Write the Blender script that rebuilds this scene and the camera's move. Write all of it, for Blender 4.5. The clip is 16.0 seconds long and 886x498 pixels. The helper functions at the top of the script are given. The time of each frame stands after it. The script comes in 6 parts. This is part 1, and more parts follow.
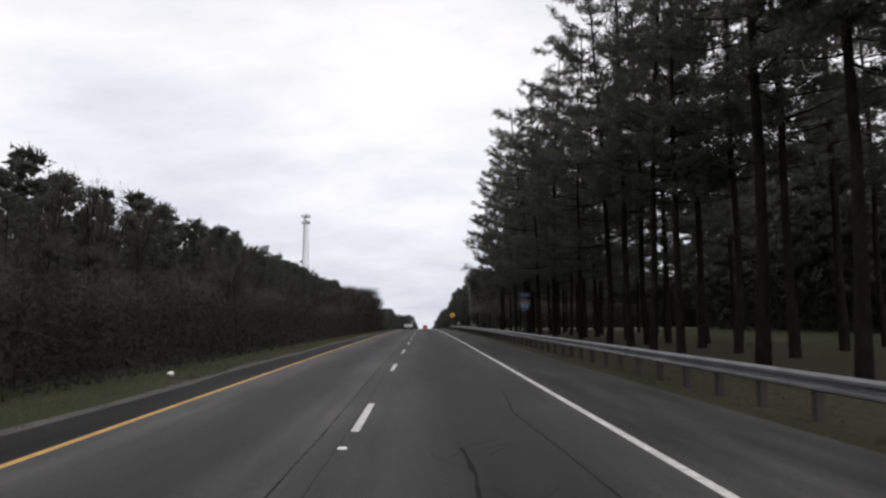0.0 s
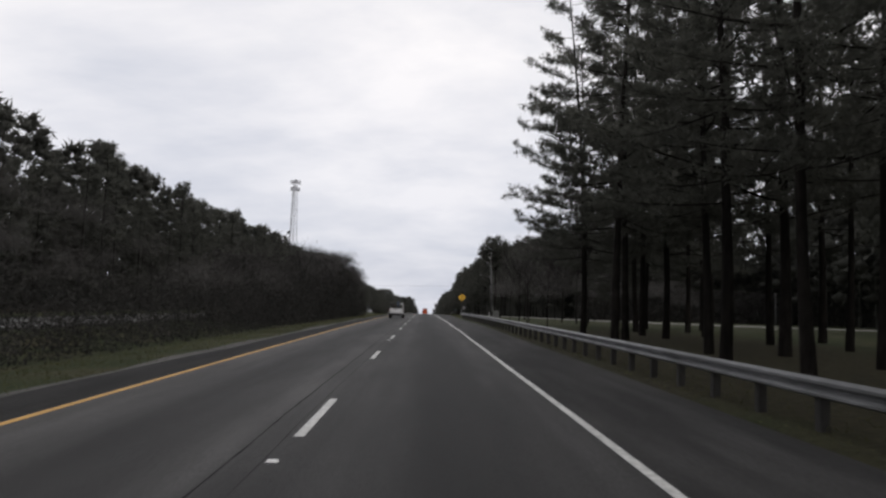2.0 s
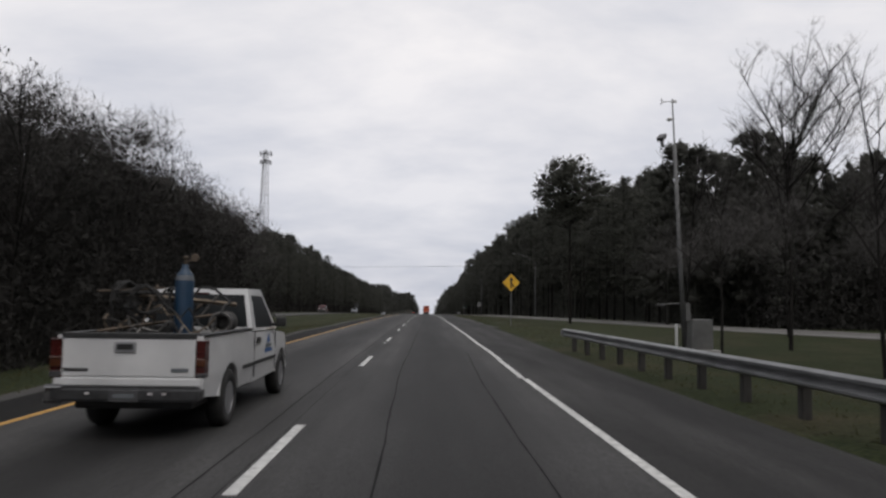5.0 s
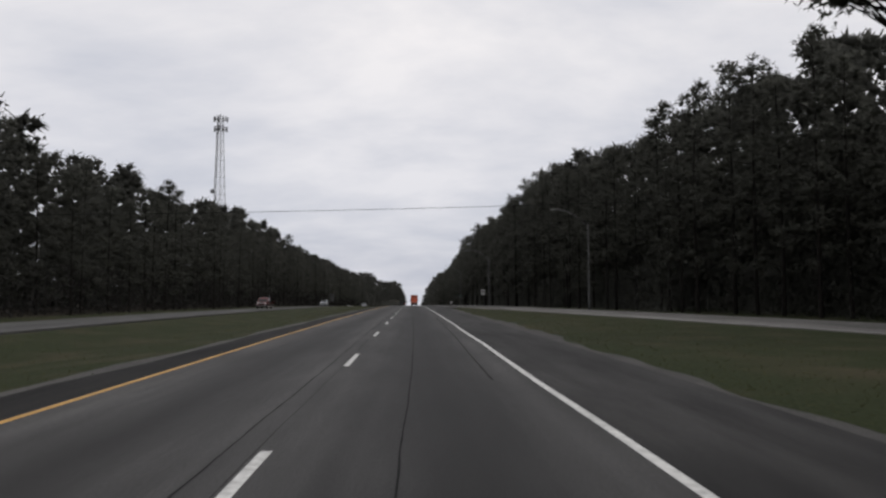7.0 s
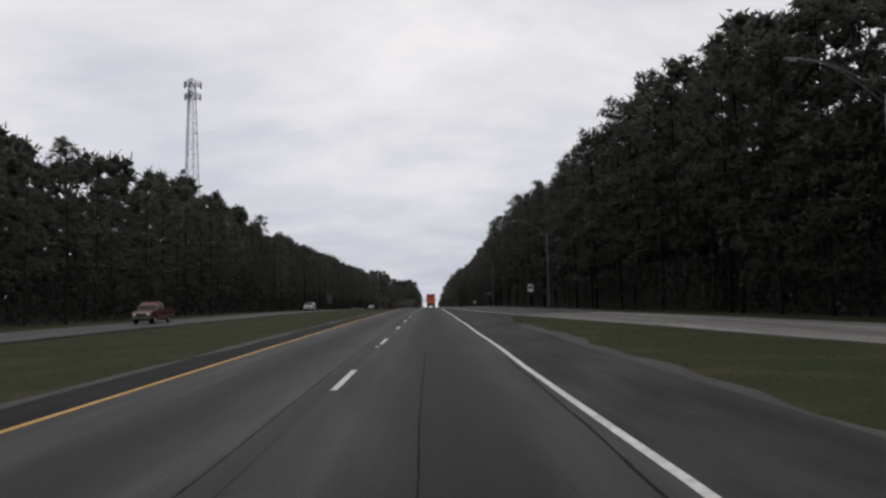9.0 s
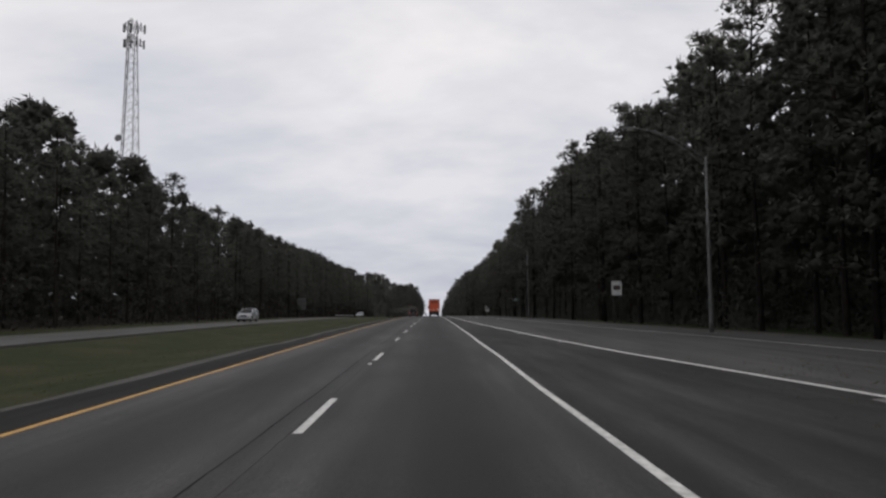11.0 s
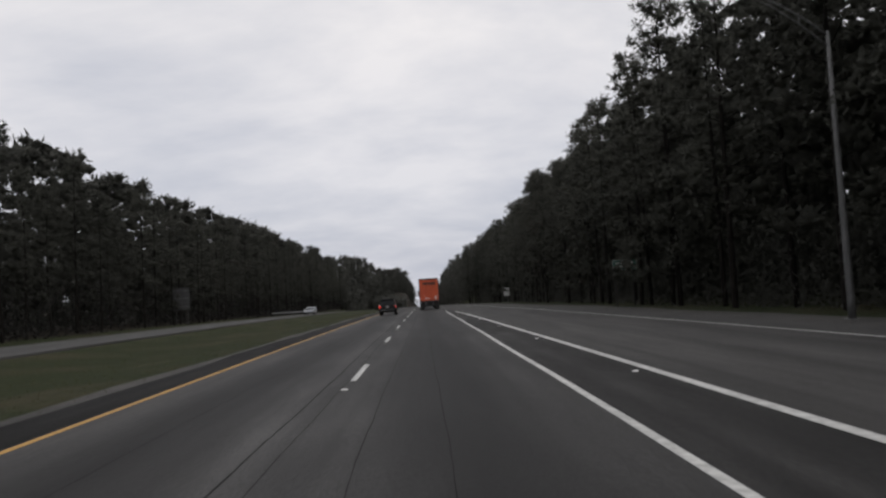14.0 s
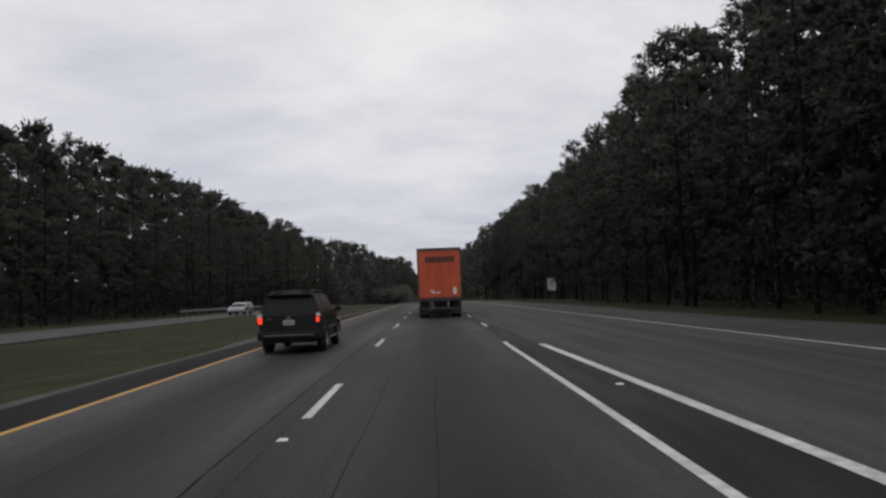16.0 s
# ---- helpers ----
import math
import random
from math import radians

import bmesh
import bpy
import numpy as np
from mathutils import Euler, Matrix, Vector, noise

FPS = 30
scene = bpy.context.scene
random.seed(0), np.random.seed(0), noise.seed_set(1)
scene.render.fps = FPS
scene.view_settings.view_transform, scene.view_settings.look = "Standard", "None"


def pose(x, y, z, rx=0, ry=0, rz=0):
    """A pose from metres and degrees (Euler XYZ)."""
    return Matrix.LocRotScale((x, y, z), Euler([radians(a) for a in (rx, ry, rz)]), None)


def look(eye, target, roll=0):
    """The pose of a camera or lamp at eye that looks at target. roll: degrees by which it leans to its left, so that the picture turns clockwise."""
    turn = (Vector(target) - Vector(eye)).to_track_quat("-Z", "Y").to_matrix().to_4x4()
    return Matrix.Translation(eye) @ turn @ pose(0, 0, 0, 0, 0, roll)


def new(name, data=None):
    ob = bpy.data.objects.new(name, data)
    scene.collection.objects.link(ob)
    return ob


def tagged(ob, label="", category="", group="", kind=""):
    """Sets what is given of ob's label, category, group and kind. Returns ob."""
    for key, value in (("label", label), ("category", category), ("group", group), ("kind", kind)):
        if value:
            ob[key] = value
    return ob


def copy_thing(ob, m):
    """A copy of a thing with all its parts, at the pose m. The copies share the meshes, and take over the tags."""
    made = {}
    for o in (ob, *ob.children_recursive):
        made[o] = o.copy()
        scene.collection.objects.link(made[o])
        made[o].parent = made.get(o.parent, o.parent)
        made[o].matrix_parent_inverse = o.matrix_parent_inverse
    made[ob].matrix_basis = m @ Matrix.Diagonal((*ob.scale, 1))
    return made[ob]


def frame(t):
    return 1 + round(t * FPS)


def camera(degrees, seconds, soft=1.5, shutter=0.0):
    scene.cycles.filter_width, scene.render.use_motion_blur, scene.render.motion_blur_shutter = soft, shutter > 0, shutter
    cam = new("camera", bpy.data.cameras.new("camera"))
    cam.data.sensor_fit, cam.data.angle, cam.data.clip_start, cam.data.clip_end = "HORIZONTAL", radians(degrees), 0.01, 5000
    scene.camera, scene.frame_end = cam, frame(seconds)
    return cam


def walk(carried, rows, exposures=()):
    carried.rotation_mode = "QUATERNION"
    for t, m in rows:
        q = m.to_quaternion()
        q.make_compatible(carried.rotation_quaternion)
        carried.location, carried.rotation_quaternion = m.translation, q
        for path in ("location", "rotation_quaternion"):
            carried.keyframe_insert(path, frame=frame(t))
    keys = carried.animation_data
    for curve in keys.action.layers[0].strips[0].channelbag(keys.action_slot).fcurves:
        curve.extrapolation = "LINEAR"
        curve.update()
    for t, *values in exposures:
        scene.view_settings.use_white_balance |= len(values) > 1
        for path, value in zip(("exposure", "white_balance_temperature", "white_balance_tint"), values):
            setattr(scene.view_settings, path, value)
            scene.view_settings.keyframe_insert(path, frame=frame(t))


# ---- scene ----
CREST_Y, CREST_R = 200.0, 15000.0


def crest(y):
    """The road lies over a long, gentle rise: its height along the way, falling off evenly to both sides."""
    d = np.clip(np.abs(y - CREST_Y), 0, 480)
    return -d * d / (2 * CREST_R) - np.maximum(np.abs(y - CREST_Y) - 480, 0) * 480 / CREST_R


def on_crest(p):
    return (p[0], p[1], p[2] + float(crest(p[1])))


cam = camera(62.1, 16.0, soft=2.5, shutter=0.08)
PATH = [
    (0, (0.961, -10.557, 1.575), (1.016, -8.567, 1.762), -0.4),
    (0.5, (1.036, 2.603, 1.588), (1.016, 4.596, 1.754), 1.2),
    (1, (1.172, 14.539, 1.575), (1.133, 16.533, 1.729), 1.5),
    (1.5, (1.32, 27.282, 1.587), (1.32, 29.277, 1.736), 1.7),
    (2, (1.411, 39.985, 1.593), (1.459, 41.979, 1.741), 1.6),
    (2.5, (1.46, 52.551, 1.611), (1.511, 54.545, 1.755), 0.9),
    (3, (1.496, 64.93, 1.597), (1.548, 66.925, 1.734), 0.8),
    (3.5, (1.503, 77.685, 1.586), (1.559, 79.68, 1.721), 0.5),
    (4, (1.514, 90.624, 1.56), (1.574, 92.618, 1.712), 0.9),
    (4.5, (1.485, 103.931, 1.575), (1.529, 105.925, 1.724), 1.6),
    (5, (1.532, 115.876, 1.544), (1.579, 117.87, 1.692), 0.8),
    (7.5, (1.437, 179.803, 1.534), (1.521, 181.798, 1.657), -0.4),
    (8, (1.51, 193.073, 1.523), (1.576, 195.067, 1.65), -0.3),
    (8.5, (1.562, 206.493, 1.517), (1.605, 208.488, 1.64), -0.6),
    (9, (1.635, 219.055, 1.528), (1.676, 221.051, 1.657), -1.3),
    (11.5, (1.648, 284.653, 1.536), (1.684, 286.647, 1.692), -0.3),
    (12, (1.531, 298.113, 1.545), (1.581, 300.107, 1.696), -0.4),
    (12.5, (1.42, 311.605, 1.567), (1.456, 313.599, 1.722), -2.3),
    (13, (1.342, 324.364, 1.577), (1.411, 326.358, 1.706), -2.5),
    (13.5, (1.385, 337.855, 1.549), (1.479, 339.849, 1.671), -1.9),
    (14, (1.434, 351.382, 1.543), (1.495, 353.377, 1.667), -3.4),
    (14.5, (1.455, 365.256, 1.552), (1.492, 367.251, 1.682), -3.3),
    (15, (1.504, 378.325, 1.526), (1.54, 380.321, 1.653), -3.2),
    (15.5, (1.587, 391.766, 1.536), (1.633, 393.762, 1.654), -3.6),
    (16, (1.583, 405.197, 1.511), (1.625, 407.193, 1.625), -2.2),
]
walk(cam, [(t, look(on_crest(eye), on_crest(target), roll)) for t, eye, target, roll in PATH],
     exposures=[(0.0, 0.34), (1.5, 0.23), (3.5, 0.12), (5.0, 0.06), (8.0, 0.02), (16.0, -0.03)])

# ---- sky and sun: high, thin overcast ----
world = bpy.data.worlds.new("overcast_sky")
scene.world = world
world.use_nodes = True
wn, wl = world.node_tree.nodes, world.node_tree.links
wn.clear()
w_out = wn.new("ShaderNodeOutputWorld")
w_bg = wn.new("ShaderNodeBackground")
w_sky = wn.new("ShaderNodeTexSky")
w_sky.sky_type = "NISHITA"
w_sky.sun_disc = False
w_sky.sun_elevation, w_sky.sun_rotation = radians(50), radians(144)
w_sky.dust_density = 3.0
w_dim = wn.new("ShaderNodeMixRGB")
w_dim.blend_type = "MULTIPLY"
w_dim.inputs[0].default_value = 1.0
w_dim.inputs[2].default_value = (0.09, 0.09, 0.09, 1)
wl.new(w_sky.outputs[0], w_dim.inputs[1])
w_co = wn.new("ShaderNodeTexCoord")
w_sep = wn.new("ShaderNodeSeparateXYZ")
wl.new(w_co.outputs["Generated"], w_sep.inputs[0])
w_up = wn.new("ShaderNodeMath")
w_up.operation = "ADD"
w_up.inputs[1].default_value = 0.24
wl.new(w_sep.outputs[2], w_up.inputs[0])
w_div = wn.new("ShaderNodeVectorMath")
w_div.operation = "DIVIDE"
w_cmb = wn.new("ShaderNodeCombineXYZ")
for k in range(3):
    wl.new(w_up.outputs[0], w_cmb.inputs[k])
wl.new(w_co.outputs["Generated"], w_div.inputs[0])
wl.new(w_cmb.outputs[0], w_div.inputs[1])
w_map = wn.new("ShaderNodeMapping")
w_map.inputs["Rotation"].default_value = (0, 0, radians(24))
w_map.inputs["Scale"].default_value = (0.80, 1.05, 0.0)
wl.new(w_div.outputs[0], w_map.inputs[0])
w_no = wn.new("ShaderNodeTexNoise")
w_no.inputs["Scale"].default_value = 1.5
w_no.inputs["Detail"].default_value = 7.0
w_no.inputs["Roughness"].default_value = 0.56
w_no.inputs["Distortion"].default_value = 0.15
wl.new(w_map.outputs[0], w_no.inputs["Vector"])
w_ramp = wn.new("ShaderNodeValToRGB")
w_ramp.color_ramp.elements[0].position, w_ramp.color_ramp.elements[0].color = 0.36, (0.668, 0.678, 0.735, 1)
w_ramp.color_ramp.elements[1].position, w_ramp.color_ramp.elements[1].color = 0.63, (0.94, 0.915, 0.922, 1)
wl.new(w_no.outputs[0], w_ramp.inputs[0])
w_mix = wn.new("ShaderNodeMixRGB")
w_mix.inputs[0].default_value = 0.90
wl.new(w_dim.outputs[0], w_mix.inputs[1])
wl.new(w_ramp.outputs[0], w_mix.inputs[2])
w_low = wn.new("ShaderNodeValToRGB")
w_low.color_ramp.elements[0].position, w_low.color_ramp.elements[0].color = 0.0, (0.775, 0.80, 0.86, 1)
w_low.color_ramp.elements[1].position, w_low.color_ramp.elements[1].color = 0.36, (1.03, 1.02, 1.01, 1)
wl.new(w_sep.outputs[2], w_low.inputs[0])
w_haze = wn.new("ShaderNodeMixRGB")
w_haze.blend_type = "MULTIPLY"
w_haze.inputs[0].default_value = 1.0
wl.new(w_mix.outputs[0], w_haze.inputs[1])
wl.new(w_low.outputs[0], w_haze.inputs[2])
wl.new(w_haze.outputs[0], w_bg.inputs[0])
w_bg.inputs[1].default_value = 1.0
wl.new(w_bg.outputs[0], w_out.inputs[0])

sun_data = bpy.data.lights.new("sun", "SUN")
sun_data.energy, sun_data.angle, sun_data.color = 0.8, radians(40), (1.0, 0.97, 0.93)
sun = new("sun", sun_data)
sun.matrix_world = look((0, 0, 60), (-25, 36, 0))


# ---- materials ----
def material(name, dark, light, scale=4.0, rough=0.8, metal=0.0, bump=0.0, bump_scale=None, stretch=(1, 1, 1),
             big=0.0, big_scale=0.25, detail=6.0, spec=0.5, per_object=0.0, glow=None, coat=0.0, leaf=0.0):
    """Two colours mixed by grain, a second, larger mottling, and relief."""
    m = bpy.data.materials.new(name)
    m.use_nodes = True
    n, l = m.node_tree.nodes, m.node_tree.links
    b = n["Principled BSDF"]
    geo = n.new("ShaderNodeTexCoord")
    mp = n.new("ShaderNodeMapping")
    mp.inputs["Scale"].default_value = stretch
    l.new(geo.outputs["Object"], mp.inputs[0])
    grain = n.new("ShaderNodeTexNoise")
    grain.inputs["Scale"].default_value, grain.inputs["Detail"].default_value = scale, detail
    l.new(mp.outputs[0], grain.inputs["Vector"])
    ramp = n.new("ShaderNodeValToRGB")
    ramp.color_ramp.elements[0].position, ramp.color_ramp.elements[0].color = 0.3, (*dark, 1)
    ramp.color_ramp.elements[1].position, ramp.color_ramp.elements[1].color = 0.7, (*light, 1)
    l.new(grain.outputs[0], ramp.inputs[0])
    col = ramp.outputs[0]
    if big:
        wide = n.new("ShaderNodeTexNoise")
        wide.inputs["Scale"].default_value, wide.inputs["Detail"].default_value = big_scale, 4.0
        l.new(mp.outputs[0], wide.inputs["Vector"])
        mr = n.new("ShaderNodeMapRange")
        mr.inputs[1].default_value, mr.inputs[2].default_value = 0.3, 0.7
        mr.inputs[3].default_value, mr.inputs[4].default_value = 1.0 - big, 1.0 + big
        l.new(wide.outputs[0], mr.inputs[0])
        mul = n.new("ShaderNodeVectorMath")
        mul.operation = "SCALE"
        l.new(col, mul.inputs[0])
        l.new(mr.outputs[0], mul.inputs["Scale"])
        col = mul.outputs[0]
    if per_object:
        info = n.new("ShaderNodeObjectInfo")
        mr = n.new("ShaderNodeMapRange")
        mr.inputs[3].default_value, mr.inputs[4].default_value = 1.0 - per_object, 1.0 + per_object
        l.new(info.outputs["Random"], mr.inputs[0])
        mul = n.new("ShaderNodeVectorMath")
        mul.operation = "SCALE"
        l.new(col, mul.inputs[0])
        l.new(mr.outputs[0], mul.inputs["Scale"])
        col = mul.outputs[0]
    l.new(col, b.inputs["Base Color"])
    b.inputs["Roughness"].default_value, b.inputs["Metallic"].default_value = rough, metal
    b.inputs["Specular IOR Level"].default_value = spec
    b.inputs["Coat Weight"].default_value = coat
    b.inputs["Coat Roughness"].default_value = 0.08
    if bump:
        fine = n.new("ShaderNodeTexNoise")
        fine.inputs["Scale"].default_value, fine.inputs["Detail"].default_value = bump_scale or scale * 2, 4.0
        l.new(mp.outputs[0], fine.inputs["Vector"])
        bp = n.new("ShaderNodeBump")
        bp.inputs["Strength"].default_value, bp.inputs["Distance"].default_value = bump, 0.02
        l.new(fine.outputs[0], bp.inputs["Height"])
        l.new(bp.outputs[0], b.inputs["Normal"])
    if leaf:
        thin = n.new("ShaderNodeBsdfTranslucent")
        l.new(col, thin.inputs["Color"])
        blend = n.new("ShaderNodeMixShader")
        blend.inputs[0].default_value = leaf
        l.new(b.outputs[0], blend.inputs[1])
        l.new(thin.outputs[0], blend.inputs[2])
        l.new(blend.outputs[0], n["Material Output"].inputs["Surface"])
    if glow:
        b.inputs["Emission Color"].default_value = (*glow[0], 1)
        b.inputs["Emission Strength"].default_value = glow[1]
    return m


def asphalt(name, dark, light, lane_stain=0.0, patch=0.25, seed=0.0, mottle=0.14, spec=0.25, rough=0.86):
    """Worn asphalt: aggregate grain, long streaks along the road, blotches, an oil-dark band down each lane's middle."""
    m = bpy.data.materials.new(name)
    m.use_nodes = True
    n, l = m.node_tree.nodes, m.node_tree.links
    b = n["Principled BSDF"]
    co = n.new("ShaderNodeTexCoord")

    def noise_of(sx, sy, scale, detail=5.0):
        mp = n.new("ShaderNodeMapping")
        mp.inputs["Scale"].default_value = (sx, sy, 1)
        mp.inputs["Location"].default_value = (seed, seed * 2, 0)
        l.new(co.outputs["Object"], mp.inputs[0])
        t = n.new("ShaderNodeTexNoise")
        t.inputs["Scale"].default_value, t.inputs["Detail"].default_value = scale, detail
        l.new(mp.outputs[0], t.inputs["Vector"])
        return t.outputs[0]

    def ranged(v, a, c):
        mr = n.new("ShaderNodeMapRange")
        mr.inputs[1].default_value, mr.inputs[2].default_value = 0.3, 0.7
        mr.inputs[3].default_value, mr.inputs[4].default_value = a, c
        l.new(v, mr.inputs[0])
        return mr.outputs[0]

    def times(a, c):
        mu = n.new("ShaderNodeMath")
        mu.operation = "MULTIPLY"
        l.new(a, mu.inputs[0])
        l.new(c, mu.inputs[1])
        return mu.outputs[0]

    grain = noise_of(1, 1, 38.0, 8.0)
    ramp = n.new("ShaderNodeValToRGB")
    ramp.color_ramp.elements[0].position, ramp.color_ramp.elements[0].color = 0.3, (*dark, 1)
    ramp.color_ramp.elements[1].position, ramp.color_ramp.elements[1].color = 0.72, (*light, 1)
    l.new(grain, ramp.inputs[0])
    f = times(ranged(noise_of(1.0, 0.022, 1.7), 0.70, 1.30), ranged(noise_of(0.8, 0.25, 0.5), 1.0 - patch, 1.0 + patch))
    f = times(f, ranged(noise_of(1.3, 0.16, 1.6, 7.0), 1.0 - mottle, 1.0 + mottle))
    if lane_stain:
        sep = n.new("ShaderNodeSeparateXYZ")
        l.new(co.outputs["Object"], sep.inputs[0])
        wob = n.new("ShaderNodeMath")
        wob.operation = "MULTIPLY_ADD"
        wob.inputs[1].default_value = 0.5
        l.new(noise_of(0.2, 0.05, 1.0), wob.inputs[0])
        l.new(sep.outputs[0], wob.inputs[2])
        ang = n.new("ShaderNodeMath")
        ang.operation = "MULTIPLY_ADD"
        ang.inputs[1].default_value, ang.inputs[2].default_value = 2 * math.pi / 3.66, -math.pi - 0.43
        l.new(wob.outputs[0], ang.inputs[0])
        cs = n.new("ShaderNodeMath")
        cs.operation = "COSINE"
        l.new(ang.outputs[0], cs.inputs[0])
        st = n.new("ShaderNodeMapRange")
        st.inputs[1].default_value, st.inputs[2].default_value = -0.6, 1.0
        st.inputs[3].default_value, st.inputs[4].default_value = 1.0 + lane_stain * 0.6, 1.0 - lane_stain
        l.new(cs.outputs[0], st.inputs[0])
        f = times(f, st.outputs[0])
        age = n.new("ShaderNodeMapRange")
        age.inputs[1].default_value, age.inputs[2].default_value = -0.52, -0.36
        age.inputs[3].default_value, age.inputs[4].default_value = 1.20, 0.86
        l.new(sep.outputs[0], age.inputs[0])
        f = times(f, age.outputs[0])
    mul = n.new("ShaderNodeVectorMath")
    mul.operation = "SCALE"
    l.new(ramp.outputs[0], mul.inputs[0])
    l.new(f, mul.inputs["Scale"])
    l.new(mul.outputs[0], b.inputs["Base Color"])
    b.inputs["Roughness"].default_value = rough
    b.inputs["Specular IOR Level"].default_value = spec
    bp = n.new("ShaderNodeBump")
    bp.inputs["Strength"].default_value, bp.inputs["Distance"].default_value = 0.5, 0.01
    l.new(grain, bp.inputs["Height"])
    l.new(bp.outputs[0], b.inputs["Normal"])
    return m


def ground_material():
    """Winter grass, green and straw, that turns to leaf litter and pine straw under the woods."""
    m = bpy.data.materials.new("ground_cover")
    m.use_nodes = True
    n, l = m.node_tree.nodes, m.node_tree.links
    b = n["Principled BSDF"]
    co = n.new("ShaderNodeTexCoord")

    def tex(scale, detail=6.0):
        t = n.new("ShaderNodeTexNoise")
        t.inputs["Scale"].default_value, t.inputs["Detail"].default_value = scale, detail
        l.new(co.outputs["Object"], t.inputs["Vector"])
        return t.outputs[0]

    def mix(f, a, c):
        mx = n.new("ShaderNodeMixRGB")
        if isinstance(f, float):
            mx.inputs[0].default_value = f
        else:
            l.new(f, mx.inputs[0])
        for s, v in ((1, a), (2, c)):
            if isinstance(v, tuple):
                mx.inputs[s].default_value = (*v, 1)
            else:
                l.new(v, mx.inputs[s])
        return mx.outputs[0]

    def sharp(v, lo, hi):
        mr = n.new("ShaderNodeMapRange")
        mr.inputs[1].default_value, mr.inputs[2].default_value = lo, hi
        l.new(v, mr.inputs[0])
        return mr.outputs[0]

    fine = tex(14.0, 9.0)
    grass = mix(sharp(fine, 0.35, 0.65), (0.0125, 0.0175, 0.0075), (0.035, 0.042, 0.018))
    straw = mix(sharp(fine, 0.3, 0.7), (0.032, 0.028, 0.016), (0.068, 0.058, 0.036))
    cover = mix(sharp(tex(0.35, 7.0), 0.47, 0.75), grass, straw)
    litter = mix(sharp(tex(6.0, 8.0), 0.3, 0.7), (0.013, 0.0115, 0.009), (0.040, 0.034, 0.026))
    sep = n.new("ShaderNodeSeparateXYZ")
    l.new(co.outputs["Object"], sep.inputs[0])
    wob = n.new("ShaderNodeMath")
    wob.operation = "MULTIPLY_ADD"
    wob.inputs[1].default_value = 5.0
    l.new(tex(0.15, 3.0), wob.inputs[0])
    l.new(sep.outputs[0], wob.inputs[2])
    far_off = sharp(sep.outputs[1], 690.0, 730.0)
    woods = n.new("ShaderNodeMath")
    woods.operation = "MAXIMUM"
    l.new(sharp(wob.outputs[0], -27.0, -29.0), woods.inputs[0])
    l.new(far_off, woods.inputs[1])
    west = woods.outputs[0]
    shade_x = sharp(wob.outputs[0], 8.2, 9.6)
    wob_y = n.new("ShaderNodeMath")
    wob_y.operation = "MULTIPLY_ADD"
    wob_y.inputs[1].default_value = 14.0
    l.new(tex(0.12, 3.0), wob_y.inputs[0])
    l.new(sep.outputs[1], wob_y.inputs[2])
    stand = n.new("ShaderNodeMath")
    stand.operation = "MULTIPLY"
    l.new(shade_x, stand.inputs[0])
    l.new(sharp(wob_y.outputs[0], 108.0, 100.0), stand.inputs[1])
    field = n.new("ShaderNodeMath")
    field.operation = "MULTIPLY"
    l.new(stand.outputs[0], field.inputs[0])
    l.new(sharp(wob.outputs[0], 27.0, 21.0), field.inputs[1])
    straw_bed = mix(sharp(tex(5.0, 8.0), 0.3, 0.7), (0.018, 0.018, 0.010), (0.048, 0.043, 0.027))
    l.new(mix(field.outputs[0], mix(west, cover, litter), straw_bed), b.inputs["Base Color"])
    b.inputs["Roughness"].default_value = 0.95
    b.inputs["Specular IOR Level"].default_value = 0.1
    bp = n.new("ShaderNodeBump")
    bp.inputs["Strength"].default_value, bp.inputs["Distance"].default_value = 0.9, 0.06
    l.new(tex(9.0, 8.0), bp.inputs["Height"])
    l.new(bp.outputs[0], b.inputs["Normal"])
    return m


M_ROAD = asphalt("asphalt_travel_lanes", (0.0142, 0.0141, 0.0141), (0.046, 0.0450, 0.0440), lane_stain=0.56, patch=0.24, mottle=0.22, spec=0.29, rough=0.80)
M_SHOULDER = asphalt("asphalt_shoulder", (0.0105, 0.0105, 0.0105), (0.0345, 0.0335, 0.0325), patch=0.50, seed=13.0, mottle=0.42)
M_SHOULDER_DARK = asphalt("dark_asphalt_shoulder", (0.0065, 0.0065, 0.0065), (0.024, 0.0235, 0.023), patch=0.34, seed=17.0, mottle=0.34, spec=0.10)
M_RAMP_LANE = asphalt("asphalt_ramp_lane", (0.078, 0.076, 0.072), (0.17, 0.164, 0.156), patch=0.22, seed=23.0)
M_RAMP = asphalt("asphalt_ramp", (0.026, 0.0256, 0.025), (0.075, 0.073, 0.071), patch=0.18, seed=31.0)
M_OLD_RAMP = asphalt("pale_old_asphalt", (0.10, 0.098, 0.094), (0.22, 0.213, 0.203), patch=0.12, seed=43.0)
M_GRAVEL = material("roadside_gravel", (0.018, 0.0175, 0.017), (0.055, 0.0525, 0.049), scale=22, rough=0.95, bump=0.6, big=0.3, big_scale=0.5)
M_GRAVEL_DARK = material("dark_roadside_gravel", (0.024, 0.023, 0.022), (0.066, 0.062, 0.058), scale=22, rough=0.95, bump=0.6, big=0.35, big_scale=0.5)
M_OPPOSITE = asphalt("asphalt_opposite", (0.04, 0.04, 0.04), (0.095, 0.093, 0.09), patch=0.15, seed=57.0)
M_GROUND = ground_material()
M_WHITE_LINE = material("white_road_paint", (0.33, 0.33, 0.32), (0.60, 0.60, 0.58), scale=9, rough=0.7, bump=0.2, big=0.15, big_scale=0.8)
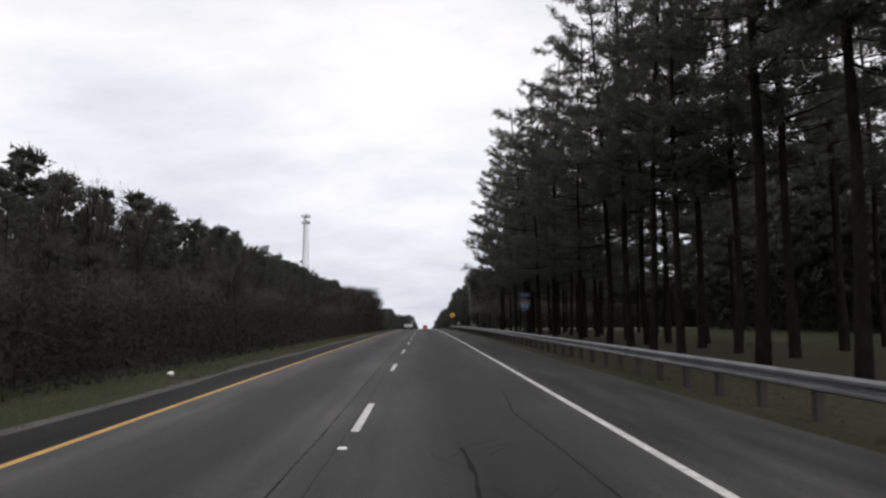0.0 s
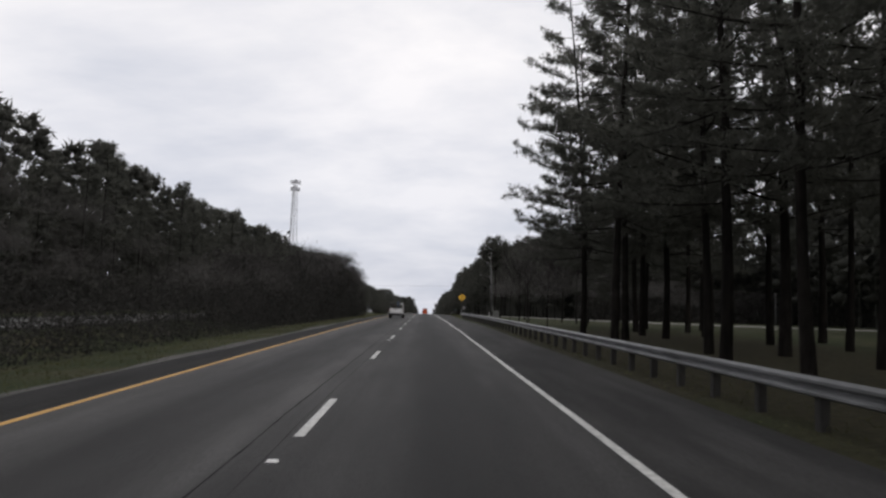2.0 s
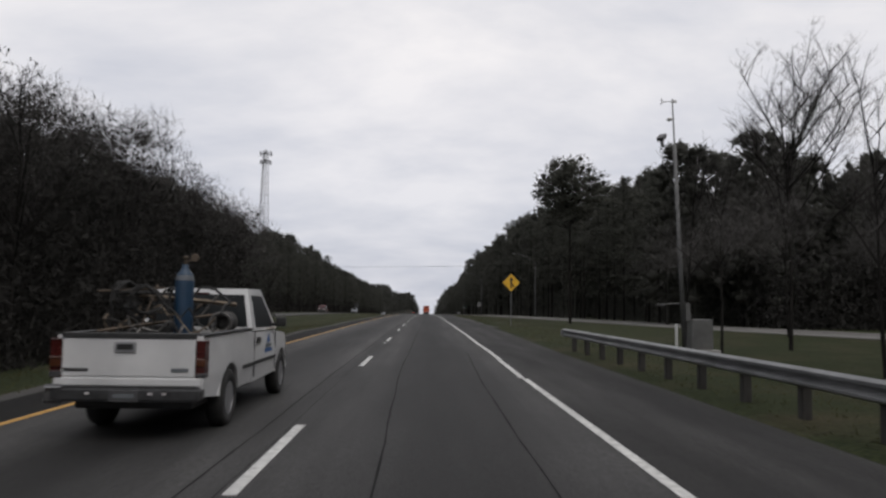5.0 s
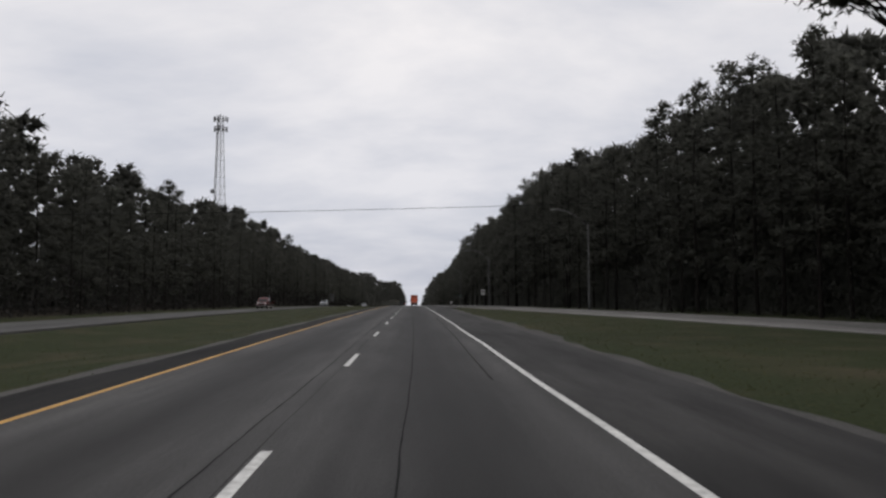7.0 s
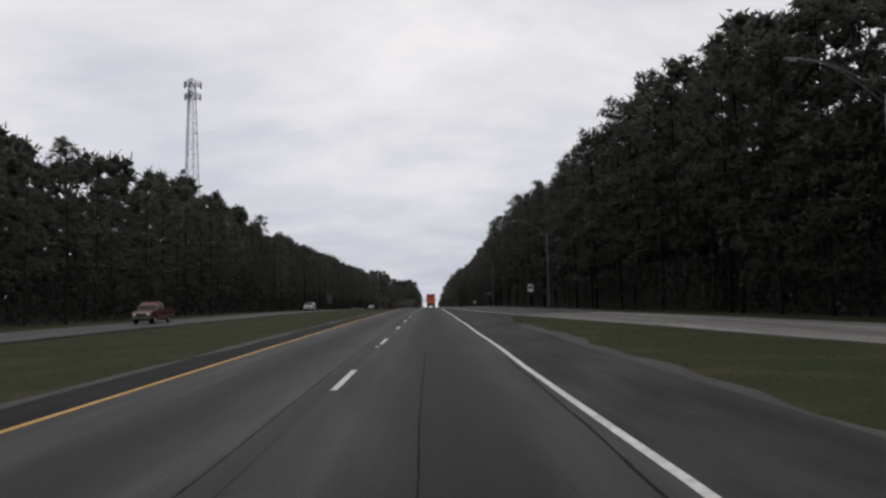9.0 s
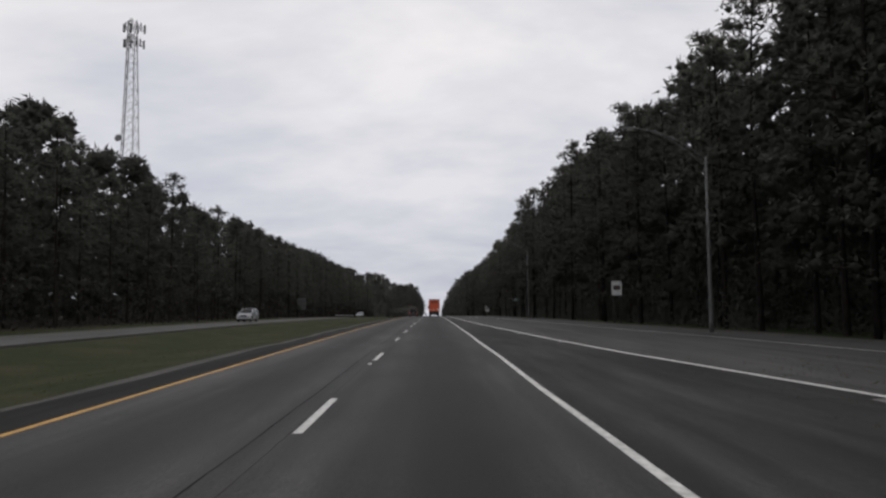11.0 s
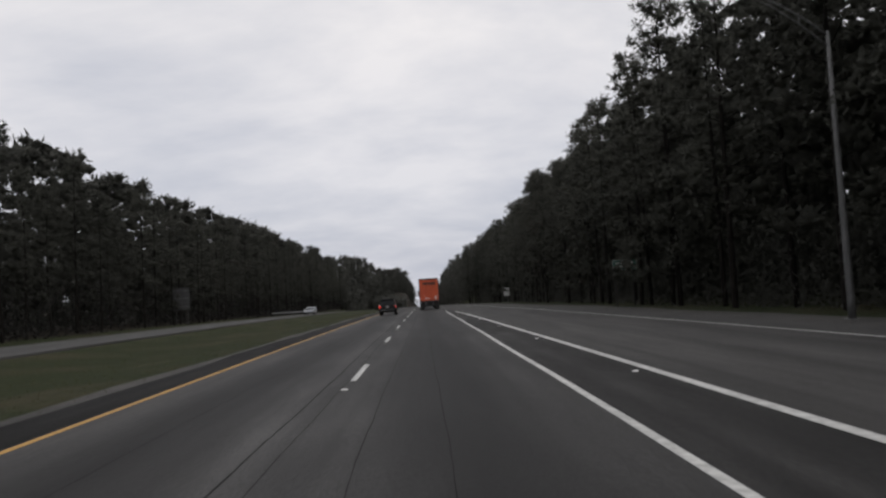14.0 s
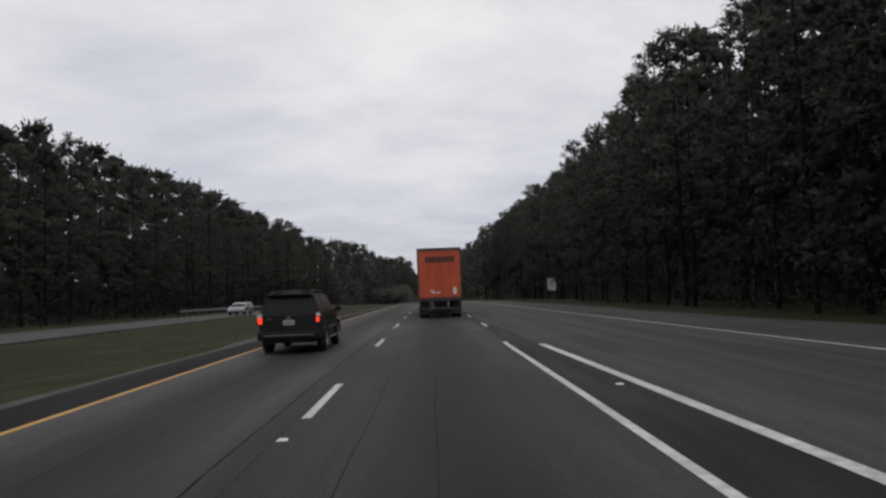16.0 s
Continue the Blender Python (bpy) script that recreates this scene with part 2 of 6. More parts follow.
M_YELLOW_LINE = material("yellow_road_paint", (0.36, 0.19, 0.04), (0.52, 0.30, 0.065), scale=9, rough=0.7, big=0.15, big_scale=0.8)
M_TAR = material("crack_sealer_tar", (0.009, 0.009, 0.009), (0.021, 0.021, 0.021), scale=20, rough=0.95, spec=0.08)
M_MARKER = material("reflector_ceramic", (0.5, 0.5, 0.5), (0.7, 0.7, 0.68), scale=30, rough=0.4)
M_STEEL = material("galvanised_steel", (0.13, 0.133, 0.136), (0.25, 0.254, 0.26), scale=3, rough=0.5, metal=0.55, big=0.15, big_scale=0.6, stretch=(1, 0.4, 1))
M_POST_WOOD = material("weathered_post", (0.016, 0.015, 0.014), (0.042, 0.039, 0.036), scale=12, rough=0.9, bump=0.3, stretch=(1, 1, 0.2), per_object=0.2)
M_POLE = material("aluminium_pole", (0.09, 0.09, 0.09), (0.14, 0.14, 0.14), scale=3, rough=0.55, metal=0.4)
M_TOWER = material("tower_steel", (0.22, 0.22, 0.23), (0.34, 0.34, 0.35), scale=2, rough=0.6, metal=0.2)
M_PINE_BARK = material("pine_bark", (0.007, 0.0062, 0.0055), (0.021, 0.0185, 0.0165), scale=5, rough=0.95, spec=0.06, bump=0.8, bump_scale=9, stretch=(1, 1, 0.35), per_object=0.25)
M_GREY_BARK = material("grey_bark", (0.011, 0.0102, 0.0096), (0.027, 0.025, 0.0235), scale=6, rough=0.95, spec=0.06, bump=0.4, stretch=(1, 1, 0.4), per_object=0.2)
M_TWIG = material("bare_twigs", (0.038, 0.0355, 0.0335), (0.076, 0.071, 0.067), scale=2, rough=0.95, per_object=0.2)
M_NEEDLES = material("pine_needles", (0.0755, 0.0765, 0.067), (0.116, 0.118, 0.101), scale=1.3, rough=0.85, spec=0.02, leaf=0.72, big=0.22, big_scale=0.3, per_object=0.18)
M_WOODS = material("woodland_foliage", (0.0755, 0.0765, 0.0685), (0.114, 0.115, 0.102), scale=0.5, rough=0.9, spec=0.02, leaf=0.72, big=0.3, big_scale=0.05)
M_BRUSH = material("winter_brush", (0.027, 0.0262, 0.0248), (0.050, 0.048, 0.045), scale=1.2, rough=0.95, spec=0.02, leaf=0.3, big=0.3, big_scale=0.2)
M_GRASS = material("grass_blades", (0.046, 0.050, 0.022), (0.105, 0.100, 0.054), scale=0.8, rough=0.9, spec=0.1, big=0.3, big_scale=0.1, leaf=0.5)
M_SIGN_BACK = material("sign_aluminium_back", (0.06, 0.06, 0.062), (0.09, 0.09, 0.093), scale=3, rough=0.5, metal=0.3)
M_SIGN_WHITE = material("sign_white", (0.55, 0.55, 0.55), (0.68, 0.68, 0.67), scale=2, rough=0.45)
# white darkened in its colour for the shade the route sign stands in
M_SHIELD_WHITE = material("dimmed_shield_white", (0.075, 0.085, 0.10), (0.115, 0.125, 0.14), scale=3, rough=0.6)
M_NUMERAL = material("reflective_numeral", (0.24, 0.27, 0.31), (0.33, 0.36, 0.40), scale=3, rough=0.5)
M_SIGN_YELLOW = material("sign_yellow", (0.60, 0.33, 0.015), (0.72, 0.42, 0.03), scale=2, rough=0.45)
M_SIGN_GREEN = material("sign_green", (0.005, 0.066, 0.05), (0.009, 0.092, 0.068), scale=2, rough=0.45)
M_SIGN_BLUE = material("sign_blue", (0.012, 0.035, 0.095), (0.018, 0.05, 0.13), scale=2, rough=0.45)
M_SIGN_RED = material("sign_red", (0.13, 0.02, 0.02), (0.18, 0.03, 0.025), scale=2, rough=0.45)
M_SIGN_BLACK = material("sign_black", (0.012, 0.012, 0.012), (0.03, 0.03, 0.03), scale=2, rough=0.5)
M_CABINET = material("cabinet_grey_paint", (0.10, 0.10, 0.097), (0.15, 0.15, 0.145), scale=2, rough=0.5, big=0.1)
M_CONCRETE = material("concrete", (0.26, 0.25, 0.24), (0.40, 0.39, 0.37), scale=5, rough=0.9, bump=0.2)
M_ORANGE = material("orange_trailer_paint", (0.40, 0.062, 0.022), (0.49, 0.083, 0.028), scale=1.2, rough=0.42, big=0.12, big_scale=0.5)
M_TRAILER_DARK = material("dark_trailer_frame", (0.03, 0.03, 0.032), (0.06, 0.06, 0.062), scale=3, rough=0.5)
M_TRAILER_WALL = material("trailer_side_panel", (0.45, 0.10, 0.03), (0.58, 0.13, 0.04), scale=1.0, rough=0.45)
M_WHITE_PAINT = material("white_car_paint", (0.51, 0.51, 0.515), (0.62, 0.62, 0.62), scale=1.6, rough=0.3, coat=0.4, big=0.10, big_scale=0.9)
M_BLACK_PAINT = material("black_car_paint", (0.0065, 0.0065, 0.0067), (0.011, 0.011, 0.0112), scale=0.8, rough=0.42, spec=0.16, coat=0.06)
M_RED_PAINT = material("red_car_paint", (0.055, 0.010, 0.010), (0.080, 0.014, 0.013), scale=0.8, rough=0.25, coat=0.5)
M_SILVER_PAINT = material("silver_car_paint", (0.24, 0.26, 0.28), (0.32, 0.34, 0.36), scale=0.8, rough=0.3, metal=0.3, coat=0.4)
M_BLACK_TRIM = material("black_plastic_trim", (0.014, 0.014, 0.014), (0.028, 0.028, 0.028), scale=8, rough=0.6, bump=0.1)
M_RUBBER = material("tyre_rubber", (0.010, 0.010, 0.010), (0.024, 0.023, 0.022), scale=12, rough=0.85, bump=0.2)
M_RIM = material("alloy_rim", (0.28, 0.28, 0.29), (0.42, 0.42, 0.43), scale=6, rough=0.4, metal=0.7)
M_CHROME = material("dull_chrome", (0.10, 0.10, 0.102), (0.20, 0.20, 0.203), scale=4, rough=0.35, metal=0.8)
M_BUMPER = material("scuffed_dark_bumper", (0.022, 0.022, 0.023), (0.058, 0.058, 0.060), scale=5, rough=0.45, metal=0.3, big=0.2)
M_TAIL_RED = material("tail_lamp_red", (0.040, 0.0065, 0.006), (0.062, 0.0095, 0.008), scale=4, rough=0.2, coat=0.5)
M_TAIL_AMBER = material("tail_lamp_amber", (0.06, 0.02, 0.010), (0.08, 0.028, 0.013), scale=4, rough=0.2, coat=0.5)
M_TAIL_CLEAR = material("tail_lamp_clear", (0.5, 0.48, 0.48), (0.62, 0.6, 0.6), scale=4, rough=0.2, coat=0.5)
M_BRAKE_LIT = material("brake_lamp_lit", (0.6, 0.02, 0.01), (0.7, 0.03, 0.02), scale=4, rough=0.3, glow=((1.0, 0.05, 0.02), 1.2))
M_CAR_GLASS = material("tinted_car_glass", (0.009, 0.010, 0.011), (0.014, 0.016, 0.017), scale=1, rough=0.30, spec=0.16)
M_BLUE_STEEL = material("blue_cylinder_paint", (0.007, 0.025, 0.055), (0.012, 0.042, 0.085), scale=3, rough=0.45, big=0.15)
M_HOSE = material("rubber_hose", (0.010, 0.010, 0.010), (0.026, 0.025, 0.024), scale=10, rough=0.8)
M_LUMBER = material("worn_lumber", (0.055, 0.041, 0.03), (0.11, 0.084, 0.062), scale=6, rough=0.85, stretch=(1, 0.2, 1))
M_CANVAS = material("tan_strap", (0.10, 0.08, 0.06), (0.19, 0.15, 0.11), scale=8, rough=0.9)
M_DULL_METAL = material("used_machine_steel", (0.06, 0.057, 0.054), (0.15, 0.144, 0.138), scale=5, rough=0.5, metal=0.5)
M_DECAL_BLUE = material("blue_decal", (0.03, 0.10, 0.28), (0.04, 0.13, 0.34), scale=3, rough=0.4)
M_LETTER_DARK = material("faded_dark_lettering", (0.055, 0.018, 0.012), (0.085, 0.026, 0.016), scale=3, rough=0.5)
M_DECAL_GREY = material("grey_decal", (0.10, 0.11, 0.12), (0.16, 0.17, 0.18), scale=3, rough=0.4)
M_PLATE = material("number_plate_face", (0.26, 0.26, 0.26), (0.36, 0.36, 0.35), scale=6, rough=0.5)
M_LITTER = material("white_litter", (0.65, 0.65, 0.64), (0.8, 0.8, 0.79), scale=6, rough=0.7)
M_LAMP_LENS = material("lamp_lens", (0.4, 0.4, 0.38), (0.55, 0.55, 0.52), scale=3, rough=0.3)


# ---- mesh helpers ----
def finish(name, mesh, mat, parent=None, label="", smooth=False):
    for m in (mat if isinstance(mat, (list, tuple)) else (mat,)):
        mesh.materials.append(m)
    if smooth:
        mesh.polygons.foreach_set("use_smooth", np.ones(len(mesh.polygons), dtype=bool))
    ob = new(name, mesh)
    if parent is not None:
        ob.parent = parent
    if label:
        tagged(ob, label)
    return ob


def part(name, bm, mat, parent=None, label="", smooth=False):
    bmesh.ops.recalc_face_normals(bm, faces=bm.faces[:])
    mesh = bpy.data.meshes.new(name)
    bm.to_mesh(mesh)
    bm.free()
    return finish(name, mesh, mat, parent, label, smooth)


def curved(name, bm, mat, parent=None, label="", angle=0.6):
    """A part that shades smoothly but for edges sharper than the angle."""
    ob = part(name, bm, mat, parent, label, True)
    ob.data.set_sharp_from_angle(angle=angle)
    return ob


def cut_across(bm, zs, ys):
    """Adds edge loops at the given heights and lengths, so that a flat side can be bowed."""
    for co, no in [((0, 0, z), (0, 0, 1)) for z in zs] + [((0, y, 0), (0, 1, 0)) for y in ys]:
        bmesh.ops.bisect_plane(bm, geom=bm.verts[:] + bm.edges[:] + bm.faces[:], dist=1e-4, plane_co=co, plane_no=no)


def array_mesh(name, verts, faces):
    """A mesh from arrays: verts (n, 3), faces (m, 3 or 4)."""
    verts, faces = np.asarray(verts, dtype=np.float32), np.asarray(faces, dtype=np.int32)
    mesh = bpy.data.meshes.new(name)
    k = faces.shape[1]
    mesh.vertices.add(len(verts))
    mesh.vertices.foreach_set("co", verts.ravel())
    mesh.loops.add(faces.size)
    mesh.loops.foreach_set("vertex_index", faces.ravel())
    mesh.polygons.add(len(faces))
    mesh.polygons.foreach_set("loop_start", np.arange(0, faces.size, k, dtype=np.int32))
    mesh.update(calc_edges=True)
    return mesh


def thing(name, label, category, at=None, group="", kind=""):
    root = new(name)
    root.empty_display_size = 0.2
    if at is not None:
        root.matrix_basis = at
    return tagged(root, label, category, group, kind)


def box(bm, x0, x1, y0, y1, z0, z1, m=None):
    made = bmesh.ops.create_cube(bm, size=1.0)["verts"]
    for v in made:
        v.co = Vector(((x0 + x1) / 2 + v.co.x * (x1 - x0), (y0 + y1) / 2 + v.co.y * (y1 - y0), (z0 + z1) / 2 + v.co.z * (z1 - z0)))
        if m is not None:
            v.co = m @ v.co
    return made


def bevelled(bm, width=0.02, segments=2, angle=0.5):
    edges = [e for e in bm.edges if len(e.link_faces) == 2 and e.calc_face_angle(0) > angle]
    bmesh.ops.bevel(bm, geom=edges, offset=width, segments=segments, affect="EDGES", profile=0.6, clamp_overlap=True)
    return bm


def rod(bm, a, b, r0, r1=None, n=8, caps=True):
    a, b = Vector(a), Vector(b)
    r1 = r0 if r1 is None else r1
    q = (b - a).to_track_quat("Z", "Y").to_matrix()
    rings = []
    for p, r in ((a, r0), (b, r1)):
        rings.append([bm.verts.new(p + q @ Vector((r * math.cos(2 * math.pi * k / n), r * math.sin(2 * math.pi * k / n), 0))) for k in range(n)])
    for k in range(n):
        bm.faces.new((rings[0][k], rings[0][(k + 1) % n], rings[1][(k + 1) % n], rings[1][k]))
    if caps:
        bm.faces.new(rings[0][::-1])
        bm.faces.new(rings[1])


def tube(bm, pts, radii, n=8):
    pts = [Vector(p) for p in pts]
    if isinstance(radii, (int, float)):
        radii = [radii] * len(pts)
    rings = []
    for i, p in enumerate(pts):
        d = (pts[min(i + 1, len(pts) - 1)] - pts[max(i - 1, 0)]).normalized()
        q = d.to_track_quat("Z", "Y").to_matrix()
        rings.append([bm.verts.new(p + q @ Vector((radii[i] * math.cos(2 * math.pi * k / n), radii[i] * math.sin(2 * math.pi * k / n), 0))) for k in range(n)])
    for a, b in zip(rings, rings[1:]):
        for k in range(n):
            bm.faces.new((a[k], a[(k + 1) % n], b[(k + 1) % n], b[k]))
    bm.faces.new(rings[0][::-1])
    bm.faces.new(rings[-1])


def lathe(bm, profile, n=24, m=None):
    """profile: (radius, along) pairs, turned about the local z axis."""
    rings = []
    for r, z in profile:
        ring = []
        for k in range(n):
            p = Vector((r * math.cos(2 * math.pi * k / n), r * math.sin(2 * math.pi * k / n), z))
            ring.append(bm.verts.new(m @ p if m is not None else p))
        rings.append(ring)
    for a, b in zip(rings, rings[1:]):
        for k in range(n):
            bm.faces.new((a[k], a[(k + 1) % n], b[(k + 1) % n], b[k]))
    if profile[0][0] > 1e-4:
        bm.faces.new(rings[0][::-1])
    if profile[-1][0] > 1e-4:
        bm.faces.new(rings[-1])


def slab(bm, outline, x0, x1):
    """An outline of (y, z) points drawn out across, from x0 to x1."""
    a = [bm.verts.new((x0, y, z)) for y, z in outline]
    b = [bm.verts.new((x1, y, z)) for y, z in outline]
    bm.faces.new(a)
    bm.faces.new(b[::-1])
    for k in range(len(outline)):
        j = (k + 1) % len(outline)
        bm.faces.new((a[k], b[k], b[j], a[j]))


def in_steps(left, right, longest=5.0):
    """Both lines of a band with points added, so that no step is longer than the given length."""
    a, b = [left[0]], [right[0]]
    for k in range(len(left) - 1):
        n = max(1, math.ceil(max(abs(left[k + 1][1] - left[k][1]), abs(right[k + 1][1] - right[k][1])) / longest))
        for j in range(1, n + 1):
            t = j / n
            a.append(tuple(p + (q - p) * t for p, q in zip(left[k], left[k + 1])))
            b.append(tuple(p + (q - p) * t for p, q in zip(right[k], right[k + 1])))
    return a, b


def strip(name, left, right, z, mat, parent=None, label="", thick=0.0):
    """A flat band between two lines of (x, y) points, cut short enough to follow the rise of the road."""
    bm = bmesh.new()
    left, right = in_steps(left, right)
    lo = [bm.verts.new((x, y, z)) for x, y in left]
    hi = [bm.verts.new((x, y, z)) for x, y in right]
    faces = [bm.faces.new((lo[k], hi[k], hi[k + 1], lo[k + 1])) for k in range(len(left) - 1)]
    if thick:
        out = bmesh.ops.extrude_face_region(bm, geom=faces)
        for v in out["geom"]:
            if isinstance(v, bmesh.types.BMVert):
                v.co.z -= thick
    return part(name, bm, mat, parent, label)


# ---- ground, roads and markings ----
def soft(a, b, v):
    t = np.clip((v - a) / (b - a), 0, 1)
    return t * t * (3 - 2 * t)


def ground_height(x, y):
    """Level verges, a shallow grassed median ditch, and a wooded rise far off."""
    z = np.full_like(x, -0.05)
    z = np.where((x > -17.0) & (x < -5.2), -0.04 - 0.4 * np.sin(np.clip((-5.2 - x) / 11.8, 0, 1) * math.pi) ** 2, z)
    z = np.where((x > -26.3) & (x < -16.9), -0.2, z)
    z = np.where((x > -4.8) & (x < 6.1), -0.2, z)
    z = z + np.where(x < -27, 0.5 * soft(-27, -40, x), 0)
    z = z + 17 * soft(540, 900, y) * soft(-27, -36, x) + 13 * soft(748, 870, y) * soft(-6, -12, x) * soft(-30, -27, x) + 16 * soft(600, 900, y) * soft(17, 26, x)
    return z


def ramp_near(y):
    return np.interp(y, [118, 132, 141, 153, 172, 200, 228, 252, 285, 300], [80, 45, 34, 27, 22, 18.5, 15.3, 12.5, 8.3, 6.0])


def ramp_far(y):
    return np.interp(y, [205, 230, 255, 280, 306, 325, 342, 368, 394, 420, 450, 560, 640],
                     [25.5, 23, 20.6, 18.4, 16.9, 15.9, 14.9, 14.0, 13.3, 12.8, 11.8, 10.4, 6.3])


gx = np.concatenate([-np.geomspace(3500, 36, 24), np.arange(-35, 36, 0.85), np.geomspace(36, 3500, 24)])
gy = np.concatenate([np.linspace(-300, -90, 8), np.arange(-80, 700, 6.5), np.geomspace(705, 4500, 34)])
GX, GY = np.meshgrid(gx, gy)
GZ = ground_height(GX, GY)
rows_n, cols_n = GX.shape
ii = (np.arange(rows_n - 1)[:, None] * cols_n + np.arange(cols_n - 1)[None, :]).ravel()
ground = finish("ground", array_mesh("ground", np.stack([GX, GY, GZ], -1).reshape(-1, 3), np.stack([ii, ii + 1, ii + 1 + cols_n, ii + cols_n], -1)), M_GROUND, smooth=True)
tagged(ground, "winter grass verge with straw patches and leaf litter", "ground", kind="structure")

ROAD_A, ROAD_B = -120.0, 1500.0
ys = [ROAD_A + k * 20 for k in range(82)]
road = strip("road", [(-3.72, y) for y in ys], [(3.745, y) for y in ys], 0.0, M_ROAD, thick=0.15)
tagged(road, "worn grey asphalt carriageway with two travel lanes", "road", kind="structure")
shoulder_r = strip("road_shoulder", [(3.745, y) for y in ys], [(6.2 + 0.12 * math.sin(y * 0.21) + 0.08 * math.sin(y * 0.57), y) for y in ys], -0.003, M_SHOULDER, thick=0.12)
tagged(shoulder_r, "dark patched asphalt shoulder beside the white line", "road shoulder", kind="structure")
fine_y = [ROAD_A + k * 4 for k in range(406)]
shoulder_l = strip("road_shoulder", [(-4.85 + 0.1 * math.sin(y * 0.31) + 0.07 * math.sin(y * 0.83), y) for y in fine_y], [(-3.72, y) for y in fine_y], -0.003, M_SHOULDER_DARK, thick=0.12)
tagged(shoulder_l, "narrow asphalt shoulder beside the yellow line", "road shoulder", kind="structure")
opposite = strip("road", [(-25.0, y) for y in ys], [(-17.3, y) for y in ys], -0.02, M_OPPOSITE, thick=0.15)
tagged(opposite, "pale grey asphalt opposite carriageway beyond the median", "road", kind="structure")

near_pts = [(80, 118), (60, 125), (45, 132), (34, 141), (27, 153), (22, 172), (18.5, 200), (15.3, 228), (12.5, 252), (8.55, 283)]
far_pts = [(80, 127), (62, 134), (49, 141), (40, 150), (34, 162), (29, 180), (25.5, 205), (23, 230), (20.6, 255), (18.2, 283)]
ramp = strip("ramp", near_pts, far_pts, -0.009, M_OLD_RAMP, thick=0.1)
tagged(ramp, "pale old asphalt entry ramp curving in beside the road", "road", kind="structure")
lane_y = [160, 170, 185, 200, 215, 230, 245, 260, 272, 283]
ramp_lane = strip("ramp_lane", [(float(ramp_near(y)) + float(np.interp(y, [160, 230, 265, 285], [2.4, 2.1, 1.2, 0.0])), y) for y in lane_y],
                  [(float(np.interp(y, [162, 180, 205, 230, 255, 280, 306], [34, 29, 25.5, 23, 20.6, 18.4, 16.9])) - float(np.interp(y, [160, 250, 285], [0.9, 0.7, 0.0])), y) for y in lane_y], -0.004, M_RAMP_LANE)
tagged(ramp_lane, "grey traffic lane worn into the pale ramp", "road", kind="structure")
gore_area = strip("gore_area", [(6.0, y) for y in (256, 264, 272, 280, 283)], [(6.2, 256), (6.75, 264), (7.6, 272), (8.6, 280), (8.6, 283)], -0.0062, M_SHOULDER, thick=0.1)
tagged(gore_area, "dark asphalt tip between the road and the ramp", "road", kind="structure")
near_pts, far_pts = [(6.0, 283), (6.0, 300)], far_pts[-1:] + [(17.2, 300)]
for y in (325, 342, 368, 394, 420, 450, 500, 560, 600, 640):
    near_pts.append((6.0, y))
    far_pts.append((float(ramp_far(y)), y))
merge_lane = strip("merge_lane", near_pts, far_pts, -0.009, M_RAMP, thick=0.1)
tagged(merge_lane, "dark grey asphalt merging lane beside the road", "road", kind="structure")
vg_y = [296 + 3.0 * k for k in range(110)]
verge = strip("gravel_edge", [(float(ramp_far(y)) - 0.1, y) for y in vg_y], [(float(ramp_far(y)) + 2.7 + 0.35 * math.sin(y * 0.11) + 0.2 * math.sin(y * 0.43), y) for y in vg_y], -0.018, M_GRAVEL_DARK, thick=0.1)
tagged(verge, "dark gravel and dead grass verge beside the merging lane", "gravel edge", kind="structure")
gr_y = [168 + 0.8 * k for k in range(116)]
gravel = strip("gravel_edge", [(6.12 + 0.1 * math.sin(y * 0.21), y) for y in gr_y], [(6.80 + 0.22 * math.sin(y * 0.13) + 0.14 * math.sin(y * 0.49) + 0.10 * math.sin(y * 1.37), y) for y in gr_y], -0.012, M_GRAVEL, thick=0.1)
tagged(gravel, "pale loose gravel between shoulder and grass", "gravel edge", kind="structure")
gravel = strip("gravel_edge", [(-5.25 + 0.12 * math.sin(y * 0.27) + 0.1 * math.sin(y * 0.71), y) for y in fine_y], [(-4.8 + 0.1 * math.sin(y * 0.31), y) for y in fine_y], -0.012, M_GRAVEL_DARK, thick=0.1)
tagged(gravel, "thin gravel edge between median grass and shoulder", "gravel edge", kind="structure")


def stripe(name, xs_ys, half, mat, label, z=0.004):
    line = strip(name, [(x - half, y) for x, y in xs_ys], [(x + half, y) for x, y in xs_ys], z, mat)
    return tagged(line, label, "road marking", kind="structure")


stripe("edge_line", [(-3.62, y) for y in ys], 0.058, M_YELLOW_LINE, "solid yellow edge line along the median shoulder")
wave_y = [ROAD_A + k * 5 for k in range(110)]
line_ends = [-120, 76.2, 131.5, 136.7, 426.5]
for k, (ya, yb) in enumerate(zip(line_ends, line_ends[1:])):
    shift = (-0.01, 0.025, -0.02, 0.015)[k]
    inner = [y for y in wave_y if ya + 1 < y < yb - 1]
    stripe("edge_line", [(3.66 + shift + 0.015 * math.sin(y * 0.9) + 0.012 * math.sin(y * 0.37), y) for y in [ya + 0.06] + inner + [yb - 0.06]], 0.062, M_WHITE_LINE, "solid white edge line beside the shoulder")
stripe("edge_line", [(3.66, y) for y in range(640, 1480, 20)], 0.062, M_WHITE_LINE, "solid white edge line far ahead")
GORE = [(9.0, 283), (7.75, 295), (7.1, 305), (6.6, 317), (6.0, 333), (5.5, 359), (5.15, 386), (4.88, 411), (4.55, 425)]
gore_y = [283, 295, 305, 317, 333]
